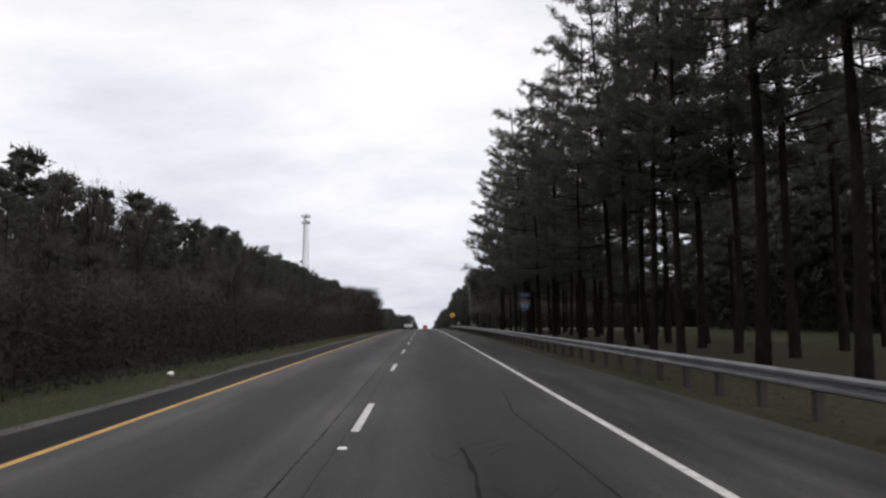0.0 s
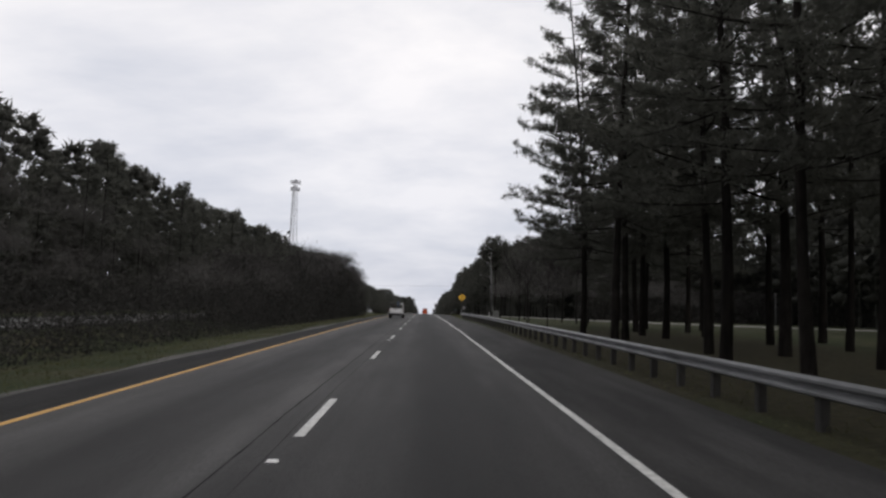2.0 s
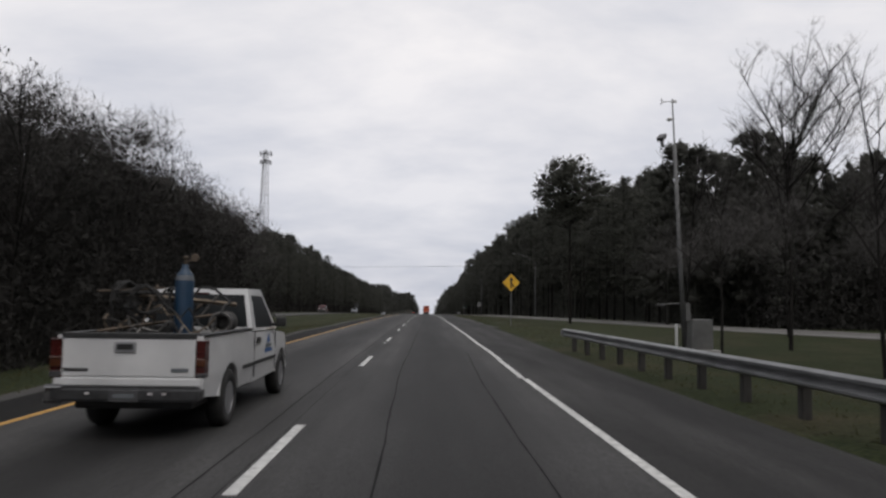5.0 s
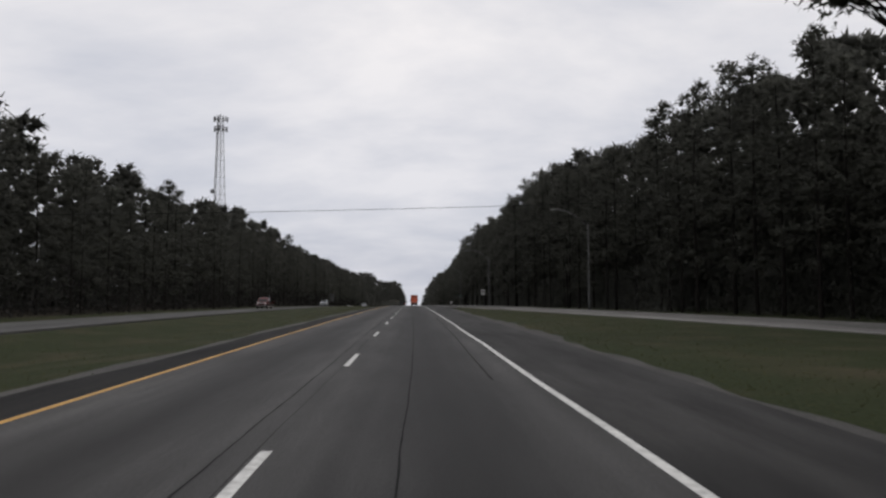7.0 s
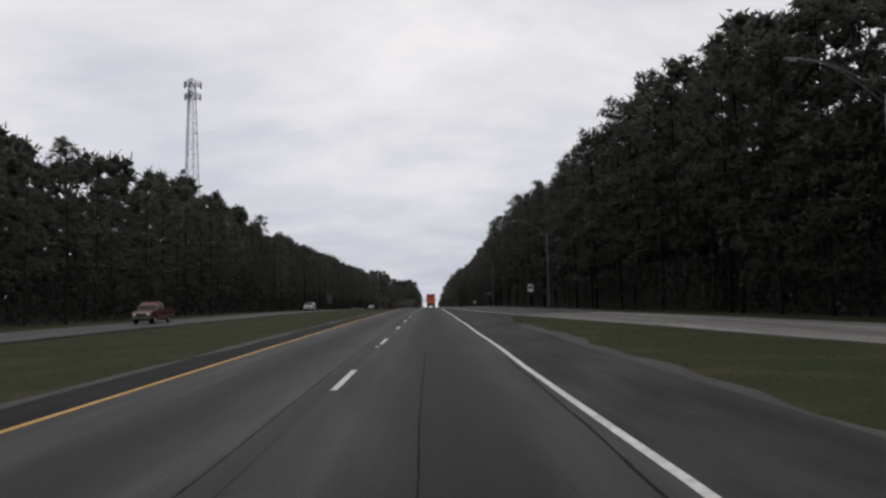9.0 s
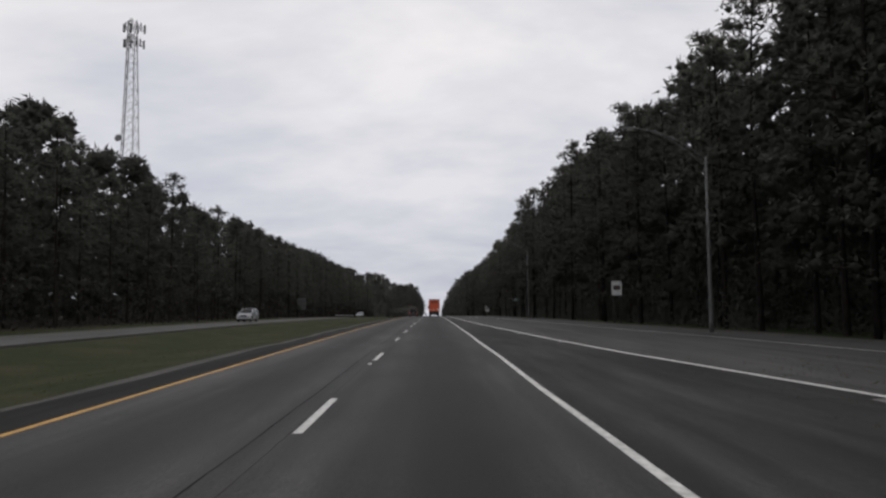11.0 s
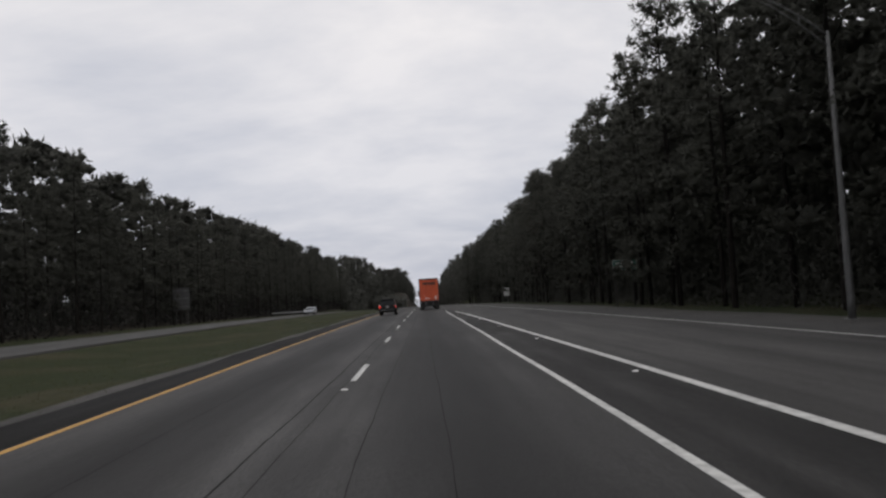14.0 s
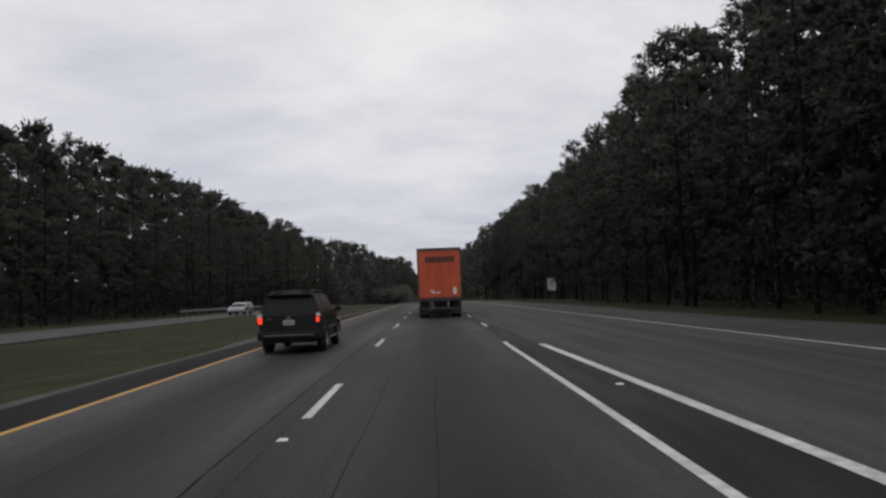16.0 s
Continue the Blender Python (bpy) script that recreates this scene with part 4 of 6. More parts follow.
for k, (x, y, s, kind_) in enumerate(bare_spots):
    m = pose(x, y, on_ground(x, y) - 0.05, 0, 0, float(rng.uniform(0, 360))) @ Matrix.Scale(s, 4)
    if kind_ == "tall":
        ob = tall_kinds[k] if k < 2 else copy_thing(tall_kinds[k % 2], pose(0, 0, 0))
    else:
        ob = bare_kinds[k - 7] if k < 10 else copy_thing(bare_kinds[int(rng.integers(3))], pose(0, 0, 0))
    ob.matrix_basis = m
    if kind_ == "small":
        tagged(ob, "small leafless tree on the grass behind the guardrail")
    if kind_ == "median":
        tagged(ob, "leafless brushy tree in the wooded median", group="leafless trees of the median")

# slender leafless trees standing up out of the far woods
slim_rng = np.random.default_rng(58)
w_, t_ = bare_arrays(15.0, 240, 13, 0.34, 3, 6)
slim = tree_thing("bare_tree", w_, t_, M_GREY_BARK, M_TWIG, "slender leafless tree rising above the dark pines", "slender trees in the far woods", "twig_crown")
for k, (x, y, s) in enumerate(((-30.6, 52, 0.84), (-29.8, 58, 0.90), (-30.4, 64, 0.86), (-30.0, 70, 0.90), (-30.3, 92, 0.94))):
    ob = slim if k == 0 else copy_thing(slim, pose(0, 0, 0))
    ob.matrix_basis = pose(x, y, on_ground(x, y) - 0.05, 0, 0, float(slim_rng.uniform(0, 360))) @ Matrix.Scale(s, 4)

# the woods on both sides
wood_sets = [wood_pine_arrays(20, 300 + k, 104, 24, 0.34, (0.10, 0.16, 0.22, 0.12, 0.30, 0.18)[k]) for k in range(6)]
wood_kinds = [tree_thing("pine_tree", t_, c_, M_PINE_BARK, M_NEEDLES, "dark pine at the edge of the roadside woods", "trees at the edge of the woods") for t_, c_ in wood_sets]
far_sets = [joined(*wood_pine_arrays(20, 340 + k, 27, 5, 1.3, 0.06, False, 2.55)) for k in range(5)]
used = 0


def edge_tree(x, y, s):
    global used
    ob = wood_kinds[used] if used < len(wood_kinds) else copy_thing(wood_kinds[int(rng.integers(len(wood_kinds)))], pose(0, 0, 0))
    used += 1
    ob.matrix_basis = pose(x, y, on_ground(x, y) - 0.1, 0, 0, float(rng.uniform(0, 360))) @ Matrix.Scale(s, 4)


def wood_front(y):
    return np.interp(y, [185, 215, 255, 280, 306, 342, 394, 440, 470, 488, 500, 570, 630], [27.5, 27.5, 24.5, 22.8, 21.0, 19.5, 18.2, 18.3, 18.9, 20.0, 22.5, 23.0, 18.8])


def left_height(y):
    """How the crowns rise and fall along the far woods."""
    return float(np.interp(y, [80, 100, 122, 146, 168, 225, 255, 280, 300, 320, 345, 366, 388, 404, 425, 440, 480, 520, 560], [0.93, 1.0, 1.06, 1.02, 0.97, 1.06, 1.06, 1.0, 1.0, 1.12, 1.14, 1.16, 1.07, 1.0, 1.03, 1.07, 1.03, 1.09, 1.20]))


def right_height(y):
    """How the crowns rise and fall along the near woods."""
    return float(np.interp(y, [211, 216, 226, 250, 264, 280, 306, 330, 398, 404, 470, 500, 560], [0.94, 1.0, 1.06, 1.06, 1.05, 1.15, 1.14, 1.07, 1.06, 1.0, 1.0, 1.0, 1.15]))


stuff_spots, rear_spots = [], []
y = 190.0
while y < 640:
    edge_tree(float(wood_front(y)) + float(rng.normal(0.6, 0.6)), y + float(rng.normal(0, 0.8)), float(rng.uniform(0.86, 1.02)) * right_height(y))
    for dx, row in ((5.0, stuff_spots), (10.0, rear_spots)):
        row.append((float(wood_front(y)) + dx + rng.normal(0, 0.9), y + rng.normal(0, 1.0), 0, rng.uniform(0.94, 1.08) * (0.78 if y < 212 else right_height(y)), rng.uniform(0, 6.3)))
    y += 4.0
y = -20.0
while y < 660:
    edge_tree(-31.5 + float(rng.normal(0, 0.9)), y + float(rng.normal(0, 1.0)), float(rng.uniform(0.60, 0.85)) * left_height(y))
    for x0, s0, row in ((-36.5, 0.86, stuff_spots), (-43, 1.0, rear_spots)):
        row.append((x0 + rng.normal(0, 1.2), y + rng.normal(0, 1.3), 0.4, s0 * rng.uniform(0.86, 1.08) * left_height(y), rng.uniform(0, 6.3)))
    y += 4.6
rear_sets = [joined(*wood_pine_arrays(20, 330 + k, 44, 7, 0.8, 0.3, False, 1.9, 0.66)) for k in range(5)]
mid_sets = [joined(*wood_pine_arrays(20, 320 + k, 58, 10, 0.65, 0.12, False, 1.7, 0.66)) for k in range(6)]
tagged(finish("woodland", array_mesh("woodland", *scattered(mid_sets, stuff_spots, rng)), M_WOODS), "dense dark pine woods behind the roadside trees", "woods", kind="stuff")
tagged(finish("woodland", array_mesh("woodland", *scattered(rear_sets, rear_spots, rng)), M_WOODS), "dense dark pine crowns standing over the roadside trees", "woods", kind="stuff")
back_spots, side_spots = [], []
for x in np.arange(32, 100, 5.0):
    for dy in (0, 7, 15):
        side_spots.append((x + rng.normal(0, 1), 176 + 0.12 * x + dy + rng.normal(0, 1.2), 0, rng.uniform(0.76, 0.88) * float(np.interp(x - 0.63 * (176 + 0.12 * x + dy), [-69, -65], [1.03, 1.38])), rng.uniform(0, 6.3)))
for k in range(26):
    side_spots.append((24 + 1.5 * k + rng.normal(0, 0.8), 183 + 5 * (k % 2) + rng.normal(0, 1.0), 0, rng.uniform(0.68, 0.76) * (1.24 if k < 10 else 1.0), rng.uniform(0, 6.3)))
for y in np.arange(-40, 185, 5.5):
    for dx in (0, 7):
        side_spots.append(((48 if y < 110 else 72) + dx + rng.normal(0, 1.5), y + rng.normal(0, 1.5), 0, rng.uniform(1.22, 1.42) * (1.0 if y < 110 else 1.2), rng.uniform(0, 6.3)))
for y in np.arange(645, 1450, 8.0):
    for x0 in (-30, -37):
        back_spots.append((x0 + rng.normal(0, 1.5), y + rng.normal(0, 2), on_ground(x0, y), rng.uniform(0.75, 1.05), rng.uniform(0, 6.3)))
    for x0 in (18.8, 25):
        back_spots.append((x0 + rng.normal(0, 1.5), y + rng.normal(0, 2), on_ground(x0, y), rng.uniform(0.8, 1.05), rng.uniform(0, 6.3)))
for y in np.arange(735, 1130, 6.0):
    for dx in (0.0, 5.0, 10.0):
        x0 = float(np.interp(y, [735, 950], [-26.0, -9.5])) - dx
        back_spots.append((x0 + rng.normal(0, 1), y + rng.normal(0, 2), on_ground(x0, y), rng.uniform(0.7, 0.9), rng.uniform(0, 6.3)))
for x in np.arange(-120, 130, 7.0):
    for dy in (0, 12):
        back_spots.append((x, 1475 + dy + rng.normal(0, 3), on_ground(x, 1475), rng.uniform(0.5, 0.8), rng.uniform(0, 6.3)))
tagged(finish("woodland", array_mesh("woodland", *scattered(mid_sets, side_spots, rng)), M_WOODS), "dark woods behind the grass field", "woods", kind="stuff")
tagged(finish("woodland", array_mesh("woodland", *scattered(far_sets, back_spots, rng)), M_WOODS), "distant dark treeline closing the view", "woods", kind="stuff")


# the canopy of the woods farther in
inner_sets = [joined(*wood_pine_arrays(20, 360 + k, 10, 2, 1.8, 0.5, False, 3.0)) for k in range(4)]
inner_spots = []
for x in np.arange(-165, -50, 9.5):
    for y in np.arange(-60, 680, 12.5):
        inner_spots.append((x + rng.normal(0, 1.8), y + rng.normal(0, 2.0), 0.4, rng.uniform(0.78, 0.92), rng.uniform(0, 6.3)))
for x in np.arange(44, 150, 9.5):
    for y in np.arange(212, 680, 12.5):
        inner_spots.append((x + rng.normal(0, 1.8), y + rng.normal(0, 2.0), 0, rng.uniform(0.72, 0.86), rng.uniform(0, 6.3)))
for x in np.arange(90, 150, 8.0):
    for y in np.arange(-60, 112, 11.0):
        inner_spots.append((x + rng.normal(0, 1.8), y + rng.normal(0, 2.0), 0, rng.uniform(0.72, 0.86), rng.uniform(0, 6.3)))
tagged(finish("woodland", array_mesh("woodland", *scattered(inner_sets, inner_spots, rng)), M_WOODS), "dark canopy of the woods farther in", "woods", kind="stuff")


def brush(name, boxes, size, width, label, mat, seed):
    g = np.random.default_rng(seed)
    sets = []
    for x0, x1, y0, y1, top, count in boxes:
        c = np.stack([g.uniform(x0, x1, count), g.uniform(y0, y1, count), top * g.uniform(0, 1, count) ** 1.4], 1)
        c[:, 2] += ground_height(c[:, 0], c[:, 1])
        sets.append(blades(c, 1, size, width, g, 0.0, lift=0.8))
    return tagged(finish(name, array_mesh(name, *joined(*sets)), mat), label, "undergrowth", kind="stuff")


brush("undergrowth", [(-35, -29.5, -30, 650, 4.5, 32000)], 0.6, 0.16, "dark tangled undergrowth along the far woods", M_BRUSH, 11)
brush("undergrowth", [(wx + dx_, wx + dx_ + 5, ya, yb, top_, 7500) for dx_, top_ in ((0, 4.5),) for wx, ya, yb in ((28, 185, 235), (24.5, 235, 275), (22, 275, 315), (20, 315, 355), (18.5, 355, 400), (18.2, 400, 490), (23, 490, 570), (20, 570, 640))], 0.42, 0.11, "dark tangled undergrowth at the foot of the woods", M_WOODS, 12)
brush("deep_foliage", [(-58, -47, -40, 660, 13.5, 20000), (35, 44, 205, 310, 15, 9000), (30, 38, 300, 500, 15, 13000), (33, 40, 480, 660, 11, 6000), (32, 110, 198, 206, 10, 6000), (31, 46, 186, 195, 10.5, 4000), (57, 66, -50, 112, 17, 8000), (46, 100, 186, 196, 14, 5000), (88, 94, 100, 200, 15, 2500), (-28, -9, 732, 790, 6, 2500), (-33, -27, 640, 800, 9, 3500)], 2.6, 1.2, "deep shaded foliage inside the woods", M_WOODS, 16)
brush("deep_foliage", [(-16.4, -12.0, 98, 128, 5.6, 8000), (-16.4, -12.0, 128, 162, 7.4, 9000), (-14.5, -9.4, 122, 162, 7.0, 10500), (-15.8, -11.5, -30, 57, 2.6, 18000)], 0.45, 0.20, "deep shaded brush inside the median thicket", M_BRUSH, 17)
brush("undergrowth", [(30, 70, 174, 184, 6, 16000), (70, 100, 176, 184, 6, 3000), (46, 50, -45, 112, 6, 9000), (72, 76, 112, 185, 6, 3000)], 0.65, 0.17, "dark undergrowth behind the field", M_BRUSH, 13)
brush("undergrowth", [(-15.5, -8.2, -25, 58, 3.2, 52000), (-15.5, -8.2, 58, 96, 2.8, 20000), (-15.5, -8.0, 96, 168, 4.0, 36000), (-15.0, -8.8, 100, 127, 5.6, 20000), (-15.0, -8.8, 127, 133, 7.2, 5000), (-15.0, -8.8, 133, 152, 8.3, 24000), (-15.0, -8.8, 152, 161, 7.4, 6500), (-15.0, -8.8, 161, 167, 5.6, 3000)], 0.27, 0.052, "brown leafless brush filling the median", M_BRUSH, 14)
brush("grass_tufts", [(-8.0, -4.95, -8, 170, 0.05, 16000), (-17, -5.0, 165, 470, 0.04, 18000), (6.6, 10.0, 96, 170, 0.04, 5000), (6.5, 8.4, -8, 96, 0.04, 4000), (6.8, 14, 170, 292, 0.04, 10000)], 0.11, 0.018, "short tufts of green and straw-coloured winter grass", M_GRASS, 15)


def twig_haze(label, domes, seed, length=0.55, width=0.013):
    """Fine twig ends filling the crowns of a thicket: (x, y, z, radius, count) for each dome."""
    g = np.random.default_rng(seed)
    cs = []
    for x, y, z, r, n in domes:
        d = g.normal(0, 1, (n, 3))
        d /= np.linalg.norm(d, axis=1, keepdims=True)
        d[:, 2] = np.abs(d[:, 2]) * 1.15 - 0.35
        cs.append(np.array([x, y, z]) + d * r * np.clip(np.abs(g.normal(0.55, 0.28, (n, 1))), 0, 0.98))
    return tagged(finish("twig_haze", array_mesh("twig_haze", *blades(np.concatenate(cs), 1, length, width, g, 0.0, lift=1.0)), M_TWIG), label, "thicket", kind="stuff")


g_ = np.random.default_rng(77)
domes = []
for k in range(40):
    y = 122 + 45 * k / 39 + g_.normal(0, 1.0)
    x = -9.3 - g_.uniform(0, 5.2)
    domes.append((x, y, float(np.interp(y, [120, 128, 134, 140, 150, 160, 168], [3.9, 4.9, 6.6, 7.3, 6.9, 5.7, 3.9])) + g_.normal(0, 0.4), g_.uniform(1.7, 2.4), 1300))
twig_haze("brown haze of fine leafless twigs over the median thicket", domes, 78, 0.5, 0.02)
domes = []
for y in (106, 112, 118, 124, 130, 137, 144, 150):
    domes.append((13.0 + g_.normal(0, 1.2), y + g_.normal(0, 1.0), 3.6 + g_.normal(0, 0.3), g_.uniform(1.8, 2.6), 1700))
for k in range(10):
    domes.append((19 + g_.uniform(0, 12), 120 + g_.uniform(0, 40), 4.2 + g_.normal(0, 0.5), g_.uniform(2.0, 2.8), 1700))
twig_haze("dark haze of fine twigs in the small trees", domes, 79, 0.5, 0.02)

domes = []
for k in range(46):
    y = -18 + 140 * k / 45 + g_.normal(0, 1.5)
    domes.append((-28.6 - g_.uniform(0, 3.0), y, 4.2 + g_.uniform(0, 5.0), g_.uniform(1.8, 3.0), 900))
for k in range(26):
    y = -14 + 125 * k / 25 + g_.normal(0, 1.5)
    domes.append((-9.6 - g_.uniform(0, 4.5), y, 2.4 + g_.uniform(0, 0.8), g_.uniform(1.2, 1.8), 700))
twig_haze("grey-brown haze of leafless saplings before the far woods", domes, 80, 0.6, 0.022)


# ---- guardrails ----
def beam_profile():
    return [(0.000, 0.425), (-0.080, 0.462), (-0.080, 0.496), (-0.008, 0.540), (-0.008, 0.585), (-0.080, 0.630), (-0.080, 0.672), (0.000, 0.715)]


def guardrail(label, line, facing=1.0):
    """A W-beam on posts along a line of (x, y) points."""
    root = thing("guardrail", label, "guardrail")
    post_bm = bmesh.new()
    box(post_bm, -0.02, 0.13, -0.075, 0.075, -0.5, 0.70)
    bevelled(post_bm, 0.012, 1)
    post_mesh = bpy.data.meshes.new("post")
    post_bm.to_mesh(post_mesh)
    post_bm.free()
    post_mesh.materials.append(M_POST_WOOD)
    xs, yy = [p[0] for p in line], [p[1] for p in line]
    y, k = yy[0], 0
    prof = beam_profile()
    while y < yy[-1] - 1.0:
        y1 = min(y + 3.81, yy[-1])
        bm = bmesh.new()
        rings = []
        for j, (yq, off) in enumerate(((y - 0.14, -0.004), (y + 0.02, -0.004), (y1, 0.0))):
            xq = float(np.interp(yq, yy, xs))
            rings.append([bm.verts.new((xq + facing * (px + off), yq, z)) for px, z in prof] + [bm.verts.new((xq + facing * (px + 0.006 + off), yq, z)) for px, z in prof[::-1]])
        for a, b in zip(rings, rings[1:]):
            for i in range(len(a)):
                bm.faces.new((a[i], a[(i + 1) % len(a)], b[(i + 1) % len(a)], b[i]))
        bm.faces.new(rings[0][::-1])
        bm.faces.new(rings[-1])
        part("rail_panel", bm, M_STEEL, root)
        for yp in (y + 0.1, y + 2.0):
            if yp < yy[-1]:
                p = new("post", post_mesh)
                p.parent = root
                p.location = (float(np.interp(yp, yy, xs)) + (0.03 if facing > 0 else -0.14), yp, float(on_ground(xs[0], yp)))
        y = y1
    bm = bmesh.new()
    xe, ye = line[-1]
    tube(bm, [(xe, ye, 0.56), (xe + 0.02 * facing, ye + 0.10, 0.56), (xe + 0.10 * facing, ye + 0.2, 0.56)], [0.16, 0.155, 0.12], 12)
    part("end_shoe", bm, M_STEEL, root)
    return root


guardrail("galvanised W-beam guardrail on dark posts beside the shoulder", [(6.95, -45), (6.98, 60), (7.0, 125), (6.70, 143)])
guardrail("galvanised guardrail beside the opposite carriageway", [(-26.9, 490), (-26.9, 540)], -1.0)


# ---- signs ----
def sign_frame(name, label, category, x, y, posts, post_top, mat=M_POST_WOOD, r=0.05):
    root = thing(name, label, category, pose(x, y, on_ground(x, y)))
    for px in posts:
        bm = bmesh.new()
        box(bm, px - r, px + r, 0.012, 0.012 + 2 * r, -0.4, post_top)
        bevelled(bm, 0.008, 1)
        part("post", bm, mat, root)
    return root


def plate(name, root, outline, mat, y0, thick=0.006, label=""):
    """A flat panel from an outline of (x, z), its face at y0."""
    bm = bmesh.new()
    a = [bm.verts.new((x, y0, z)) for x, z in outline]
    b = [bm.verts.new((x, y0 + thick, z)) for x, z in outline]
    bm.faces.new(a)
    bm.faces.new(b[::-1])
    for k in range(len(a)):
        j = (k + 1) % len(a)
        bm.faces.new((a[k], b[k], b[j], a[j]))
    return part(name, bm, mat, root, label)


def rect(x0, x1, z0, z1):
    return [(x0, z0), (x1, z0), (x1, z1), (x0, z1)]


def rounded(cx, cz, hw, hh, r, n=5):
    pts = []
    for sx, sz, a0 in ((1, 1, 0), (-1, 1, 90), (-1, -1, 180), (1, -1, 270)):
        for k in range(n + 1):
            a = radians(a0 + 90 * k / n)
            pts.append((cx + sx * (hw - r) + r * math.cos(a), cz + sz * (hh - r) + r * math.sin(a)))
    return pts


def lettering(root, text, x, z, size, mat, y0):
    cu = bpy.data.curves.new("numerals", "FONT")
    cu.body, cu.size, cu.extrude = text, size, 0.002
    cu.align_x, cu.align_y = "CENTER", "CENTER"
    tmp = bpy.data.objects.new("numerals", cu)
    mesh = bpy.data.meshes.new_from_object(tmp)
    bpy.data.objects.remove(tmp)
    bpy.data.curves.remove(cu)
    ob = finish("numerals", mesh, mat, root, "pale numerals")
    ob.matrix_basis = pose(x, y0, z, 90, 0, 0)
    return ob


# route shield, facing the traffic
s = sign_frame("route_sign", "blue and red interstate shield with blue banner plate on one post", "road sign", 8.21, 41.8, (0.0,), 3.35)
shield = []
for u in np.linspace(0, 1, 13):
    a = math.pi * u
    shield.append((0.385 * math.cos(a) * (1 - 0.06 * math.sin(a)), 2.86 + 0.10 * abs(math.cos(2 * a)) * (1 if 0.05 < u < 0.95 else 0) + 0.10 * math.sin(a)))
for u in np.linspace(0.06, 0.94, 12):
    a = math.pi * (1 + u)
    shield.append((0.40 * math.cos(a) * (1 - 0.10 * u * (1 - u)), 2.82 + 0.64 * math.sin(a)))
plate("shield_border", s, shield, M_SHIELD_WHITE, 0.0, label="white shield border")
plate("shield_field", s, [(x * 0.92, 2.80 + (z - 2.80) * 0.92 - 0.005) for x, z in shield if z < 2.84] + [(0.37, 2.80), (-0.37, 2.80)][:0], M_SIGN_BLUE, -0.005, 0.004, "blue field")
plate("shield_crown", s, [(-0.355, 2.82), (0.355, 2.82), (0.34, 2.93), (0.0, 2.955), (-0.34, 2.93)], M_SIGN_RED, -0.005, 0.004, "red crown with unreadable lettering")
plate("lettering_bar", s, rect(-0.22, 0.22, 2.86, 2.90), M_SHIELD_WHITE, -0.007, 0.002)
lettering(s, "85", 0.0, 2.56, 0.50, M_NUMERAL, -0.006)
plate("banner", s, rounded(0, 3.31, 0.34, 0.16, 0.03), M_SIGN_BLUE, 0.0, label="blue banner plate")
plate("lettering_bar", s, rect(-0.24, 0.24, 3.26, 3.36), M_SHIELD_WHITE, -0.003, 0.002)

# merging-traffic warning
s = sign_frame("warning_sign", "yellow diamond merge warning sign on a steel post", "road sign", 8.34, 174.0, (0.0,), 3.3, M_STEEL, 0.035)
plate("panel", s, [(0, 2.68), (0.75, 3.43), (0, 4.18), (-0.75, 3.43)], M_SIGN_BLACK, 0.0, label="black border")
plate("face", s, [(0, 2.74), (0.69, 3.43), (0, 4.12), (-0.69, 3.43)], M_SIGN_YELLOW, -0.005, 0.004, "yellow face")
plate("arrow", s, [(-0.06, 2.98), (0.06, 2.98), (0.06, 3.60), (0.17, 3.60), (0.0, 3.90), (-0.17, 3.60), (-0.06, 3.60)], M_SIGN_BLACK, -0.008, 0.002, "black merge arrow")
plate("arrow", s, [(0.20, 3.08), (0.30, 3.13), (0.07, 3.42), (0.07, 3.27)], M_SIGN_BLACK, -0.008, 0.002, "black merging branch")

# white panel with a dark emblem
s = sign_frame("route_marker_sign", "white upright sign with a dark emblem on two posts", "road sign", 17.69, 334.9, (-0.28, 0.33), 3.5, M_POST_WOOD, 0.035)
plate("panel", s, rect(-0.44, 0.44, 2.47, 3.69), M_SIGN_WHITE, 0.0)
plate("emblem", s, rounded(0.0, 3.12, 0.30, 0.19, 0.12), M_SIGN_BLACK, -0.004, 0.003, "dark emblem")
plate("emblem_mark", s, rect(-0.02, 0.14, 3.06, 3.16), M_SIGN_RED, -0.006, 0.002)
plate("emblem_mark", s, rect(0.20, 0.27, 3.10, 3.34), M_SIGN_BLACK, -0.005, 0.002)

# green guide sign
s = sign_frame("guide_sign", "green guide sign with unreadable white lines on two posts", "road sign", 16.78, 406.7, (-0.72, 0.62), 3.4, M_POST_WOOD, 0.045)
plate("panel", s, rounded(0, 3.15, 0.92, 0.37, 0.05), M_SIGN_WHITE, 0.0, label="white border")
plate("face", s, rounded(0, 3.15, 0.895, 0.345, 0.04), M_SIGN_GREEN, -0.004, 0.003, "green face")
for xa, xb, za in ((-0.72, -0.14, 3.24), (-0.05, 0.66, 3.24), (-0.60, -0.02, 2.97), (0.10, 0.55, 2.97)):
    plate("lettering_bar", s, rect(xa, xb, za, za + 0.10), M_SIGN_WHITE, -0.006, 0.002)

# far white sign
s = sign_frame("regulatory_sign", "tall white sign with faded print on two posts", "road sign", 20.1, 516.0, (-0.3, 0.3), 3.1, M_STEEL, 0.03)
plate("panel", s, rect(-0.62, 0.62, 1.45, 3.25), M_SIGN_WHITE, 0.0)
for za, w_ in ((2.95, 0.42), (2.65, 0.34), (2.3, 0.38)):
    plate("lettering_bar", s, rect(-w_, w_, za, za + 0.12), M_SIGN_BACK, -0.003, 0.002)

